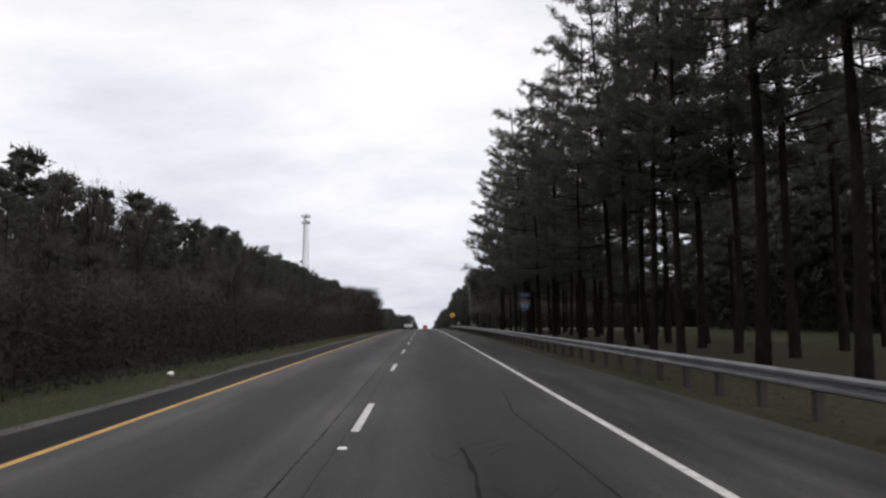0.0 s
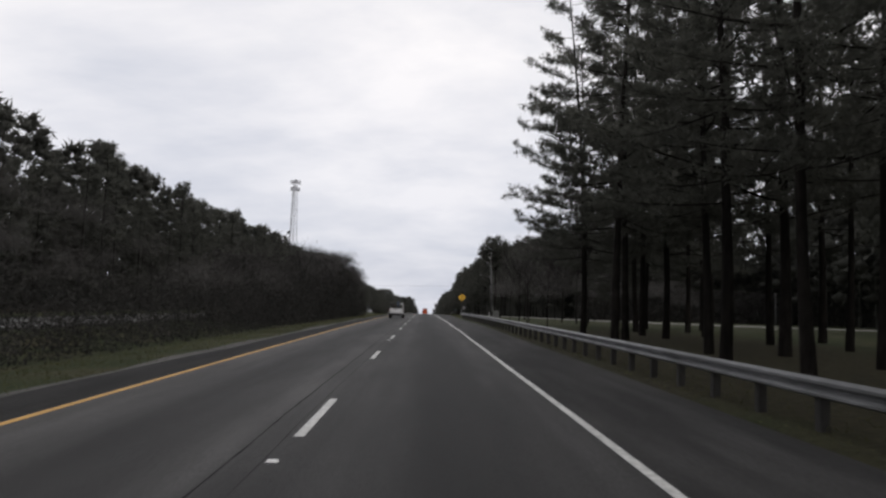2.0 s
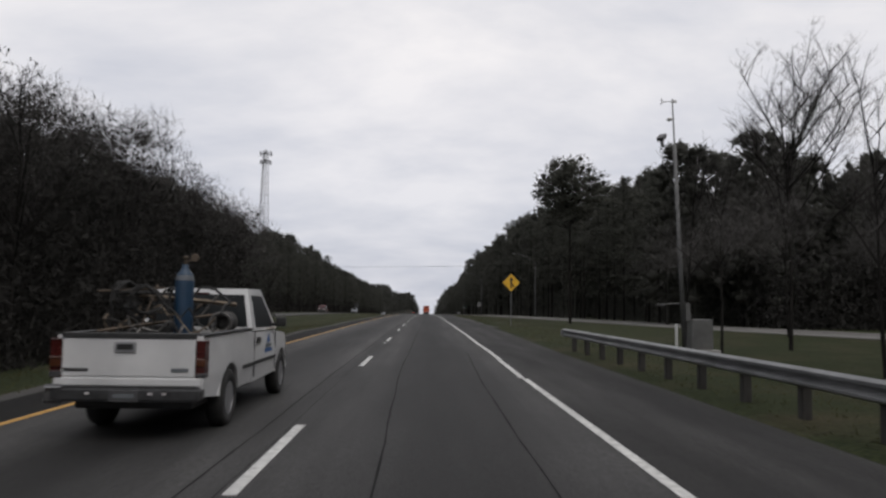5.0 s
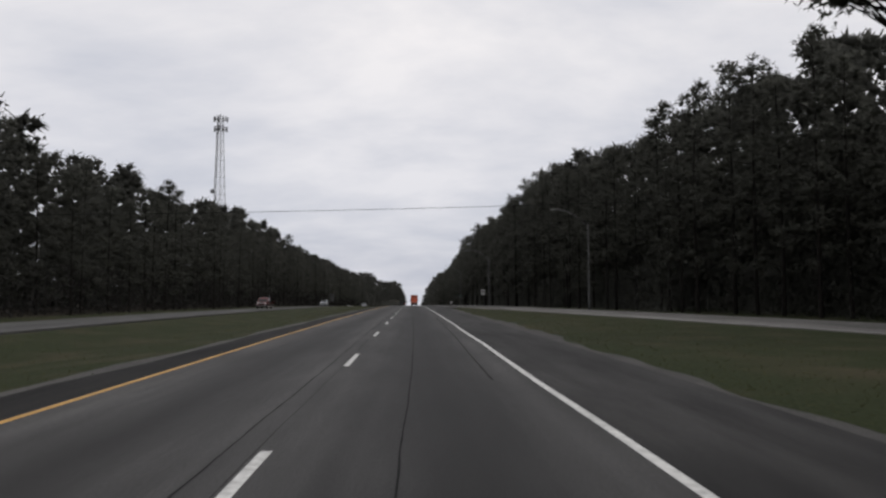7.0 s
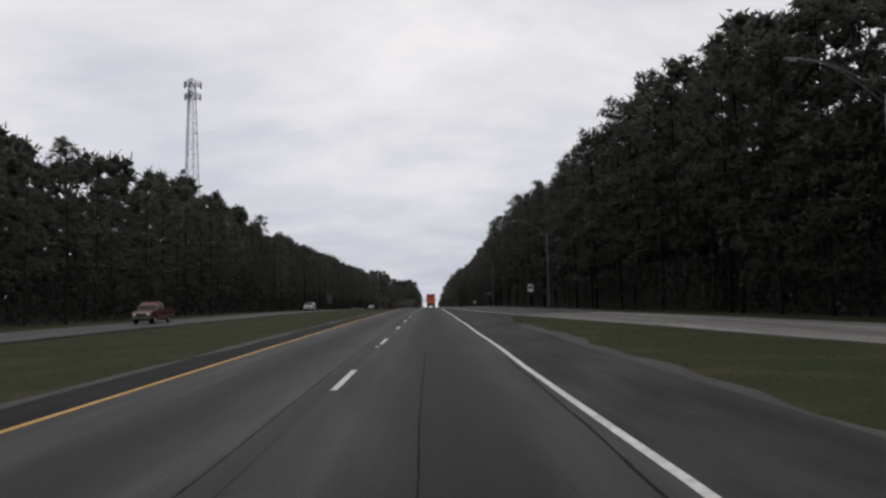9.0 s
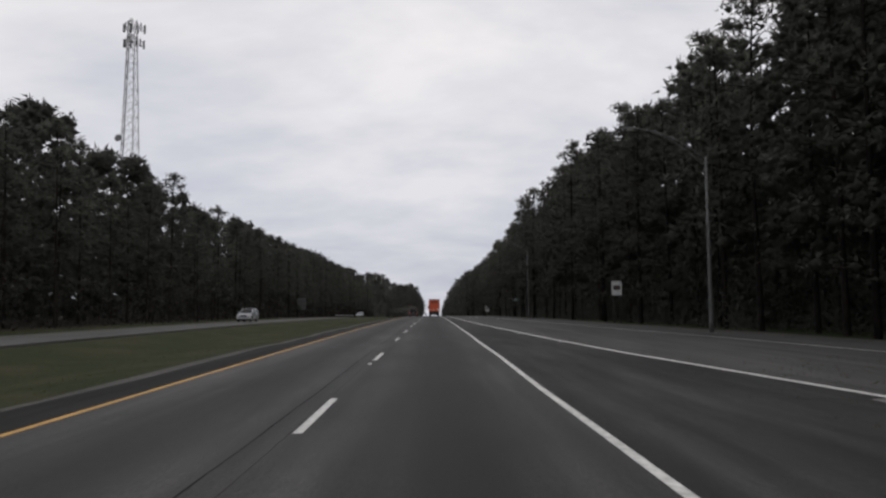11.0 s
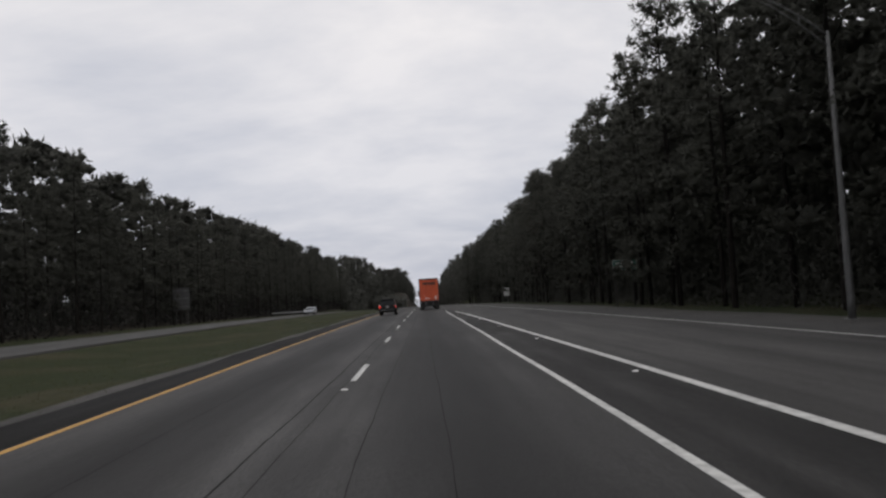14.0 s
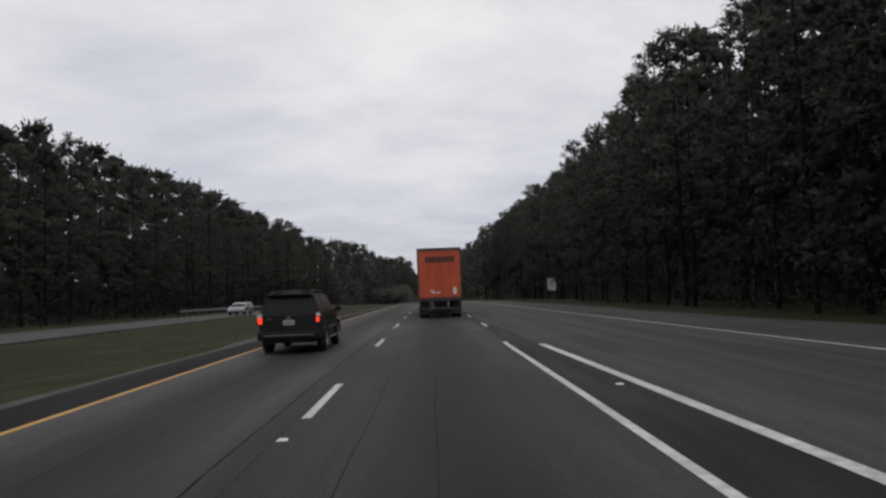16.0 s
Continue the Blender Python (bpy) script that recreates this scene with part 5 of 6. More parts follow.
# back of a sign beyond the opposite carriageway
s = sign_frame("road_sign", "bare grey back of a large sign on two posts", "road sign", -29.0, 445.0, (-0.75, 0.75), 4.4, M_POST_WOOD, 0.07)
plate("panel", s, rect(-1.1, 1.1, 1.9, 4.7), M_SIGN_BACK, 0.0)
for za in (2.3, 3.3, 4.3):
    bm = bmesh.new()
    box(bm, -1.05, 1.05, -0.05, -0.001, za, za + 0.06)
    part("stiffener", bm, M_STEEL, s)


# ---- street lamps ----
def street_lamp(x, y, h, reach):
    """A tapered pole with a double upswept arm and a flat lamp head, arm towards the road."""
    root = thing("street_lamp", "tapered grey metal lamp post with a long upswept arm", "street lamp", pose(x, y, on_ground(x, y)), "lamps along the ramp")
    bm = bmesh.new()
    lathe(bm, [(0.12, 0.05), (0.115, 0.6), (0.09, h * 0.55), (0.062, h), (0.03, h + 0.05), (0.0001, h + 0.06)], 14)
    part("pole", bm, M_POLE, root, smooth=True)
    bm = bmesh.new()
    box(bm, -0.2, 0.2, -0.2, 0.2, -0.15, 0.06)
    bevelled(bm, 0.015, 1)
    part("base_plate", bm, M_POLE, root)
    for off, r in ((0.0, 0.035), (-0.42, 0.026)):
        pts = []
        for k in range(11):
            t = k / 10
            pts.append((-reach * t, 0, h + off * (1 - t) ** 1.3 - 0.12 + 1.72 * math.sin(t * math.pi / 2) ** 0.9 * (1.0)))
        bm = bmesh.new()
        tube(bm, pts, r, 8)
        part("arm", bm, M_POLE, root, smooth=True)
    for t in (0.25, 0.5, 0.75):
        bm = bmesh.new()
        zt = 1.72 * math.sin(t * math.pi / 2) ** 0.9 - 0.12
        rod(bm, (-reach * t, 0, h + zt), (-reach * t + 0.02, 0, h + zt - 0.42 * (1 - t) ** 1.3), 0.014, n=6)
        part("strut", bm, M_POLE, root)
    bm = bmesh.new()
    prof = [(0.0, 0.05), (0.2, 0.11), (0.5, 0.15), (0.72, 0.12), (0.8, 0.03)]
    rings = []
    for d, w in prof:
        rings.append([bm.verts.new((-reach - d + 0.1, w * math.cos(a), h + 1.62 + (0.07 if math.sin(a) > 0 else 0.055) * math.sin(a))) for a in [2 * math.pi * k / 10 for k in range(10)]])
    for a, b in zip(rings, rings[1:]):
        for k in range(10):
            bm.faces.new((a[k], a[(k + 1) % 10], b[(k + 1) % 10], b[k]))
    bm.faces.new(rings[0])
    bm.faces.new(rings[-1])
    head = part("lamp_head", bm, M_POLE, root, smooth=True)
    bm = bmesh.new()
    box(bm, -reach - 0.55, -reach - 0.15, -0.1, 0.1, h + 1.54, h + 1.58)
    bevelled(bm, 0.02, 2)
    part("lens", bm, M_LAMP_LENS, head)
    return root


street_lamp(21.7, 250.2, 9.95, 3.7)
street_lamp(16.5, 310.3, 9.45, 3.7)
street_lamp(15.25, 374.9, 9.5, 3.7)

# ---- weather and camera mast beside the guardrail ----
mast = thing("camera_mast", "slim grey mast with a traffic camera and wind sensor", "mast", pose(10.93, 142.4, on_ground(10.93, 142.4), 0, -2.2, 0))
bm = bmesh.new()
lathe(bm, [(0.085, 0.0), (0.08, 3.0), (0.065, 7.6), (0.03, 7.62), (0.025, 9.3), (0.0001, 9.31)], 12)
part("pole", bm, M_POLE, mast, smooth=True)
bm = bmesh.new()
tube(bm, [(0, 0, 7.55), (-0.25, 0, 7.5), (-0.45, 0, 7.52)], 0.028, 8)
part("bracket", bm, M_POLE, mast)
bm = bmesh.new()
box(bm, -0.13, 0.13, -0.24, 0.24, -0.07, 0.07, pose(-0.48, -0.05, 7.85, 28, 0, -35))
bevelled(bm, 0.025, 2)
part("camera_housing", bm, M_TRAILER_DARK, mast, "dark tilted camera housing")
bm = bmesh.new()
rod(bm, (-0.45, 0, 7.52), (-0.47, 0, 7.78), 0.06, n=10)
part("camera_mount", bm, M_POLE, mast)
bm = bmesh.new()
rod(bm, (-0.18, 0, 8.55), (0.04, 0, 8.55), 0.03, n=8)
lathe(bm, [(0.02, 8.46), (0.10, 8.50), (0.11, 8.54), (0.03, 8.62)], 12, pose(-0.14, 0, 0))
part("sensor", bm, M_SIGN_WHITE, mast, "white weather sensor")
bm = bmesh.new()
rod(bm, (-0.38, 0, 9.2), (0.05, 0, 9.2), 0.018, n=6)
for a in (90, 210, 330):
    box(bm, -0.40, -0.385, 0, 0.14, -0.03, 0.03, pose(0, 0, 9.2) @ Matrix.Rotation(radians(a), 4, "X"))
box(bm, -0.02, 0.16, -0.006, 0.006, 9.14, 9.26)
part("wind_sensor", bm, M_SIGN_WHITE, mast, "white propeller wind sensor")
bm = bmesh.new()
box(bm, 0.06, 0.24, -0.14, 0.14, 1.1, 1.75)
bevelled(bm, 0.02, 2)
part("control_box", bm, M_CABINET, mast, "grey control box on the mast")
bm = bmesh.new()
rod(bm, (0, 0, 1.75), (-0.85, 0, 1.72), 0.025, n=8)
box(bm, -0.95, -0.6, -0.05, 0.05, 1.68, 1.76)
part("sensor_arm", bm, M_POLE, mast)
cab = thing("equipment_cabinet", "grey roadside equipment cabinet on a concrete pad", "cabinet", pose(11.45, 142.3, on_ground(11.45, 142.3)))
bm = bmesh.new()
box(bm, -0.38, 0.38, -0.30, 0.30, 0.1, 1.18)
bevelled(bm, 0.05, 3)
part("body", bm, M_CABINET, cab)
bm = bmesh.new()
box(bm, -0.30, 0.30, -0.312, -0.298, 0.2, 1.05)
bevelled(bm, 0.01, 1)
part("door", bm, M_CABINET, cab)
bm = bmesh.new()
box(bm, -0.55, 0.55, -0.5, 0.5, -0.15, 0.1)
part("pad", bm, M_CONCRETE, cab, "concrete pad")
bollard = thing("marker_post", "short white plastic marker post beside the mast", "marker post", pose(10.5, 142.0, on_ground(10.5, 142.0)))
bm = bmesh.new()
lathe(bm, [(0.05, 0), (0.05, 0.95), (0.03, 1.0), (0.0001, 1.01)], 10)
part("tube", bm, M_SIGN_WHITE, bollard)

pole = thing("marker_pole", "slim grey steel pole standing on the grass field", "pole", pose(40.5, 121.0, on_ground(40.5, 121.0)))
bm = bmesh.new()
lathe(bm, [(0.05, -0.2), (0.05, 3.9), (0.04, 4.0), (0.0001, 4.02)], 10)
part("tube", bm, M_POLE, pole)
bm = bmesh.new()
lathe(bm, [(0.14, -0.1), (0.14, 0.05), (0.08, 0.08)], 12)
part("foot", bm, M_CONCRETE, pole, "concrete foot")

# ---- lattice radio tower behind the far woods ----
TX, TY = -73.0, 453.5
tower = thing("radio_tower", "tall grey steel lattice mobile phone tower with antenna platforms", "tower", pose(TX, TY, on_ground(TX, TY), 0, 0, 12))
TH = 74.3


def leg_at(k, z):
    r = 4.3 + (1.15 - 4.3) * (z / TH) ** 0.85
    a = radians(90 + 120 * k)
    return Vector((r * math.cos(a), r * math.sin(a), z))


for k in range(3):
    bm = bmesh.new()
    tube(bm, [leg_at(k, z) for z in np.linspace(0, TH, 12)], [0.17 - 0.006 * j for j in range(12)], 6)
    part("leg", bm, M_TOWER, tower)
bm = bmesh.new()
levels = np.linspace(2, TH - 0.5, 22)
for za, zb in zip(levels, levels[1:]):
    for k in range(3):
        a0, a1 = leg_at(k, za), leg_at((k + 1) % 3, za)
        b0, b1 = leg_at(k, zb), leg_at((k + 1) % 3, zb)
        rod(bm, a0, b1, 0.045, n=4, caps=False)
        rod(bm, a1, b0, 0.045, n=4, caps=False)
        rod(bm, a0, a1, 0.05, n=4, caps=False)
part("lattice", bm, M_TOWER, tower)
bm = bmesh.new()
for off in (-0.25, 0.25):
    tube(bm, [leg_at(1, z) * 0.9 + Vector((off, 0.1, z * 0.1)) for z in np.linspace(0, TH - 1, 8)], 0.13, 5)
part("cable_run", bm, M_SIGN_BLACK, tower, "dark cable bundle")
for zp, rp in ((68.6, 2.9), (72.6, 3.1)):
    bm = bmesh.new()
    for k in range(3):
        a, b = radians(30 + 120 * k), radians(150 + 120 * k)
        for dz in (0.0, 0.9):
            rod(bm, (rp * math.cos(a), rp * math.sin(a), zp + dz), (rp * math.cos(b), rp * math.sin(b), zp + dz), 0.06, n=5)
        rod(bm, (0, 0, zp), (rp * math.cos(a), rp * math.sin(a), zp), 0.06, n=5)
    part("platform", bm, M_TOWER, tower)
    for k in range(3):
        a, b = radians(30 + 120 * k), radians(150 + 120 * k)
        for t in (0.08, 0.36, 0.64, 0.92):
            px, py = rp * (math.cos(a) * (1 - t) + math.cos(b) * t), rp * (math.sin(a) * (1 - t) + math.sin(b) * t)
            bm = bmesh.new()
            box(bm, -0.15, 0.15, -0.08, 0.08, -1.0, 1.1, pose(px * 1.06, py * 1.06, zp + 0.4, 0, 0, 120 * k + 180))
            bevelled(bm, 0.03, 1)
            part("antenna_panel", bm, M_SIGN_BACK, tower)
for zp, off in ((38.6, 1.9), (44.0, 0.5)):
    q_ = leg_at(1, zp)
    c_ = Vector((q_.x - off, q_.y - 0.5, zp))
    bm = bmesh.new()
    lathe(bm, [(0.0001, 0.0), (0.5, 0.06), (0.9, 0.25), (0.92, 0.5), (0.0001, 0.55)], 16, pose(c_.x, c_.y, zp, 75, 0, -25))
    dish = part("dish", bm, M_SIGN_BACK, tower, "pale microwave dish")
    bm = bmesh.new()
    rod(bm, q_, c_, 0.06, n=6)
    part("dish_arm", bm, M_TOWER, dish)

# overhead cable
bm = bmesh.new()
tube(bm, [(x, 207.0, 6.35 + 0.024 * (x - 1.4) + 0.0004 * (x - 1.4) ** 2) for x in np.linspace(-33, 30, 30)], 0.013, 5)
tagged(part("overhead_cable", bm, M_TAR), "dark utility cable strung across the road between the woods", "cable")
# litter
bm = bmesh.new()
bmesh.ops.create_icosphere(bm, subdivisions=2, radius=0.11)
for v in bm.verts:
    v.co = v.co * (1 + 0.35 * noise.noise(v.co * 14)) * 1.0
    v.co.z *= 0.7
lit = tagged(part("litter", bm, M_LITTER), "crumpled white litter lying on the grass verge", "litter")
lit.location = (-6.67, 12.2, on_ground(-6.67, 12.2) + 0.06)


# ---- vehicles: local y runs forward from the rear axle, x across, z up from the road ----
def arch(cy, cz, r, z0, n=9):
    """Points over a wheel arch from front to rear, cut where it meets z0."""
    a0 = math.asin(max(-1, min(1, (z0 - cz) / r)))
    return [(cy + r * math.cos(a0 + (math.pi - 2 * a0) * k / n), cz + r * math.sin(a0 + (math.pi - 2 * a0) * k / n)) for k in range(n + 1)]


def wheel(root, x, y, r, w, rim_mat=M_RIM, spokes=5):
    turn = pose(x, y, r, 0, 90 if x > 0 else -90, 0)
    bm = bmesh.new()
    lathe(bm, [(r * 0.60, -w / 2), (r * 0.86, -w / 2), (r * 0.97, -w * 0.40), (r, -w * 0.22), (r, w * 0.22), (r * 0.97, w * 0.40), (r * 0.86, w / 2), (r * 0.60, w / 2), (r * 0.58, w * 0.2)], 28, turn)
    tyre = part("wheel", bm, M_RUBBER, root, smooth=True)
    bm = bmesh.new()
    lathe(bm, [(r * 0.62, w * 0.44), (r * 0.57, w * 0.46), (r * 0.53, w * 0.18), (r * 0.2, w * 0.22), (0.0001, w * 0.30)], 24, turn)
    for k in range(spokes):
        m = turn @ Matrix.Rotation(2 * math.pi * k / spokes, 4, "Z")
        box(bm, r * 0.10, r * 0.56, -r * 0.085, r * 0.085, w * 0.20, w * 0.40, m)
    lathe(bm, [(r * 0.15, w * 0.2), (r * 0.15, w * 0.42), (0.0001, w * 0.44)], 14, turn)
    part("rim", bm, rim_mat, tyre)
    return tyre


def panel_on(root, name, corners, mat, thick=0.008, label=""):
    """A thin four-or-more-cornered pane standing just proud of the body."""
    c = [Vector(p) for p in corners]
    nrm = (c[1] - c[0]).cross(c[2] - c[0]).normalized()
    mid = sum(c, Vector()) / len(c)
    if nrm.dot(mid - Vector((0, 1.6, 0.9))) < 0:
        nrm = -nrm
    bm = bmesh.new()
    a = [bm.verts.new(p + nrm * thick) for p in c]
    b = [bm.verts.new(p - nrm * thick) for p in c]
    bm.faces.new(a)
    bm.faces.new(b[::-1])
    for k in range(len(c)):
        j = (k + 1) % len(c)
        bm.faces.new((a[k], b[k], b[j], a[j]))
    return part(name, bm, mat, root, label)


def house(root, name, base, top, hb, ht, mat, bev=0.07):
    """A cabin shell: side outlines given by base (y, z) and top (y, z) pairs, half widths hb below and ht above."""
    bm = bmesh.new()
    vs = []
    for s_ in (-1, 1):
        vs.append([bm.verts.new((s_ * hb, *base[0])), bm.verts.new((s_ * hb, *base[1])), bm.verts.new((s_ * ht, *top[1])), bm.verts.new((s_ * ht, *top[0]))])
    l, r = vs
    bm.faces.new(l)
    bm.faces.new(r[::-1])
    for k in range(4):
        j = (k + 1) % 4
        bm.faces.new((l[k], r[k], r[j], l[j]))
    bevelled(bm, bev, 4)
    return curved(name, bm, mat, root)


def lamp_block(root, name, x0, x1, y0, y1, z0, z1, mat, label=""):
    bm = bmesh.new()
    box(bm, x0, x1, y0, y1, z0, z1)
    bevelled(bm, 0.012, 2)
    return part(name, bm, mat, root, label)


def block(root, name, x0, x1, y0, y1, z0, z1, mat, bev=0.015, label="", m=None, seg=2):
    bm = bmesh.new()
    box(bm, x0, x1, y0, y1, z0, z1, m)
    if bev:
        bevelled(bm, bev, seg)
    return part(name, bm, mat, root, label)


def pickup(label, paint, at, decals=True):
    root = thing("pickup_truck", label, "pickup truck", at)
    W, R = 0.88, 0.37
    wb = 3.3
    side_z, side_x = (0.42, 0.55, 0.72, 0.90, 1.02, 1.10, 1.22), (0.955, 0.975, 1.0, 1.0, 0.985, 0.975, 0.955)
    # front half: cab floor, doors, hood
    bm = bmesh.new()
    out = [(1.24, 0.42), (1.24, 1.20), (2.70, 1.19), (2.95, 1.165), (3.35, 1.14), (3.7, 1.11), (4.0, 1.06), (4.14, 0.98), (4.19, 0.72), (4.17, 0.50)]
    out += arch(wb, R, 0.455, 0.44)
    slab(bm, out, -W, W)
    bevelled(bm, 0.07, 4, 0.45)
    cut_across(bm, (0.55, 0.64, 0.74, 0.84, 0.94, 1.02, 1.10), (1.6, 2.4, 2.9, 3.1, 3.5, 3.8, 3.95, 4.05))
    for v in bm.verts:
        u = max(0.0, (v.co.y - 3.2) / 0.97)
        k = float(np.interp(v.co.z, side_z, side_x))
        if abs(v.co.x) > W - 0.2:
            v.co.x *= k
        v.co.x *= 1 - 0.13 * u * u
        v.co.z -= (0.05 * u * u + 0.05 * max(0.0, abs(v.co.x) / W - 0.55) ** 2 * 4) * (v.co.z > 0.9)
    curved("body", bm, paint, root)
    # bed sides with wheel arches, floor, front wall
    for s_ in (-1, 1):
        bm = bmesh.new()
        o = [(1.215, 0.44), (1.215, 1.22), (-1.10, 1.22), (-1.13, 0.60), (-1.0, 0.50)] + arch(0.0, R, 0.455, 0.44)[::-1]
        slab(bm, o, s_ * W, s_ * (W - 0.13))
        bevelled(bm, 0.03, 3, 0.45)
        cut_across(bm, (0.55, 0.64, 0.74, 0.84, 0.94, 1.02, 1.10), ())
        for v in bm.verts:
            if abs(v.co.x) > W - 0.06:
                v.co.x *= float(np.interp(v.co.z, side_z, side_x))
        curved("bed_side", bm, paint, root)
        bm = bmesh.new()
        tube(bm, [(s_ * (W - 0.022), y, z) for y, z in arch(0.0, R, 0.458, 0.44)], 0.012, 6)
        part("fender_lip", bm, paint, root)
        bm = bmesh.new()
        tube(bm, [(s_ * (W - 0.03), y, z) for y, z in arch(wb, R, 0.458, 0.44)], 0.012, 6)
        part("fender_lip", bm, paint, root)
        block(root, "bed_rail_cap", s_ * (W - 0.14), s_ * (W - 0.01), -1.08, 1.2, 1.218, 1.24, M_BLACK_TRIM, 0.008)
        # side moulding, door seam, handle, mirror
        block(root, "side_moulding", s_ * (W - 0.004), s_ * (W + 0.014), 0.62, 1.20, 0.68, 0.735, M_BLACK_TRIM, 0.006)
        block(root, "side_moulding", s_ * (W - 0.004), s_ * (W + 0.014), 1.30, 2.72, 0.685, 0.74, M_BLACK_TRIM, 0.006)
        for yy_ in (1.27, 2.72):
            block(root, "door_seam", s_ * (W - 0.01), s_ * (W + 0.002), yy_, yy_ + 0.012, 0.5, 1.17, M_SIGN_BLACK, 0)
        block(root, "door_handle", s_ * (W - 0.005), s_ * (W + 0.02), 1.40, 1.60, 1.00, 1.09, M_BLACK_TRIM, 0.015)
        bm = bmesh.new()
        box(bm, s_ * (W + 0.04), s_ * (W + 0.21), 2.52, 2.62, 1.22, 1.38)
        bevelled(bm, 0.035, 2)
        rod(bm, (s_ * (W - 0.08), 2.58, 1.24), (s_ * (W + 0.08), 2.57, 1.27), 0.03, n=6)
        part("side_mirror", bm, M_BLACK_TRIM, root)
        # tail lamps
        lamp = lamp_block(root, "tail_lamp", s_ * (W - 0.10), s_ * (W + 0.006), -1.15, -0.98, 0.735, 1.17, M_TAIL_RED)
        lamp_block(lamp, "amber_lens", s_ * (W - 0.094), s_ * (W + 0.009), -1.158, -0.99, 0.86, 0.96, M_TAIL_AMBER, "amber lens")
        lamp_block(lamp, "clear_lens", s_ * (W - 0.094), s_ * (W + 0.009), -1.158, -0.99, 0.745, 0.79, M_SIGN_BACK, "clear lens")
        lamp_block(root, "head_lamp", s_ * 0.46, s_ * (W - 0.19), 4.08, 4.19, 0.74, 0.92, M_TAIL_CLEAR)
        if decals:
            xx = s_ * (W + 0.003)
            d0 = 1.95
            panel_on(root, "decal", [(xx, d0 + 0.12, 0.98), (xx, d0 + 0.36, 0.98), (xx, d0 + 0.25, 1.12)], M_DECAL_BLUE, 0.002, "blue triangle decal")
            panel_on(root, "decal", [(xx, d0 + 0.06, 0.90), (xx, d0 + 0.46, 0.90), (xx, d0 + 0.46, 0.955), (xx, d0 + 0.06, 0.955)], M_DECAL_GREY, 0.002, "grey bar of unreadable lettering")
            panel_on(root, "decal", [(xx, d0, 0.82), (xx, d0 + 0.5, 0.82), (xx, d0 + 0.5, 0.88), (xx, d0, 0.88)], M_DECAL_BLUE, 0.002, "blue bar decal")
    block(root, "bed_floor", -W + 0.12, W - 0.12, -1.1, 1.22, 0.70, 0.76, M_BLACK_TRIM, 0)
    block(root, "bed_front_wall", -W + 0.1, W - 0.1, 1.17, 1.22, 0.7, 1.23, paint, 0.01)
    # tailgate
    gate = block(root, "tailgate", -W + 0.106, W - 0.106, -1.145, -1.075, 0.735, 1.205, paint, 0.02)
    block(gate, "tailgate_cap", -W + 0.106, W - 0.106, -1.155, -1.05, 1.185, 1.25, M_BLACK_TRIM, 0.01)
    block(gate, "tailgate_handle", -0.165, 0.085, -1.162, -1.14, 1.02, 1.15, M_RIM, 0.03, "", None, 4)
    block(gate, "handle_recess", -0.135, 0.055, -1.168, -1.15, 1.055, 1.125, M_SIGN_BLACK, 0.02)
    block(gate, "badge", 0.50, 0.70, -1.152, -1.14, 0.80, 0.845, M_DECAL_GREY, 0.004)
    block(gate, "badge", -0.75, -0.46, -1.152, -1.14, 0.80, 0.84, M_CHROME, 0.004)
    block(root, "sill_panel", -W + 0.02, W - 0.02, -1.15, -1.03, 0.63, 0.735, paint, 0.02)
    bump = block(root, "rear_bumper", -W + 0.03, W - 0.03, -1.235, -1.05, 0.46, 0.625, M_BUMPER, 0.035)
    for s_ in (-1, 1):
        block(bump, "bumper_corner", s_ * (W - 0.13), s_ * (W - 0.012), -1.222, -1.03, 0.475, 0.618, M_CHROME, 0.04, "", None, 3)
    block(bump, "step_pad", -W + 0.06, W - 0.06, -1.225, -1.06, 0.619, 0.642, M_BLACK_TRIM, 0.006)
    block(bump, "number_plate", -0.17, 0.17, -1.247, -1.230, 0.465, 0.595, M_SIGN_BACK, 0.004, "number plate with an unreadable grey bar")
    block(bump, "plate_bar", -0.12, 0.12, -1.252, -1.243, 0.51, 0.555, M_DECAL_GREY, 0)
    for xb in (-0.42, 0.30, 0.46):
        block(bump, "plate_lamp", xb - 0.025, xb + 0.025, -1.244, -1.230, 0.545, 0.57, M_TAIL_CLEAR, 0.004)
    block(root, "front_bumper", -W + 0.10, W - 0.10, 4.08, 4.26, 0.42, 0.62, M_CHROME, 0.03)
    block(root, "grille", -0.44, 0.44, 4.12, 4.21, 0.72, 0.92, M_BLACK_TRIM, 0.015)
    block(root, "chassis", -0.70, 0.70, -0.95, 4.05, 0.34, 0.62, M_SIGN_BLACK, 0.03)
    # cab
    base, top, hb, ht = ((1.26, 1.19), (2.95, 1.17)), ((1.40, 1.83), (2.22, 1.835)), 0.845, 0.71
    house(root, "cab_roof", base, top, hb, ht, paint, 0.18)

    def on_side(y, z, s_):
        t = (z - 1.18) / 0.65
        return (s_ * (hb + (ht - hb) * t), y, z)

    for s_ in (-1, 1):
        panel_on(root, "side_window", [on_side(1.50, 1.24, s_), on_side(2.74, 1.22, s_), on_side(2.22, 1.72, s_), on_side(1.56, 1.73, s_)], M_CAR_GLASS)
    panel_on(root, "rear_window", [(-0.76, 1.274, 1.25), (0.76, 1.274, 1.25), (0.67, 1.378, 1.735), (-0.67, 1.378, 1.735)], M_CAR_GLASS)
    panel_on(root, "windscreen", [(-0.74, 2.88, 1.24), (0.74, 2.88, 1.24), (0.61, 2.30, 1.74), (-0.61, 2.30, 1.74)], M_CAR_GLASS)
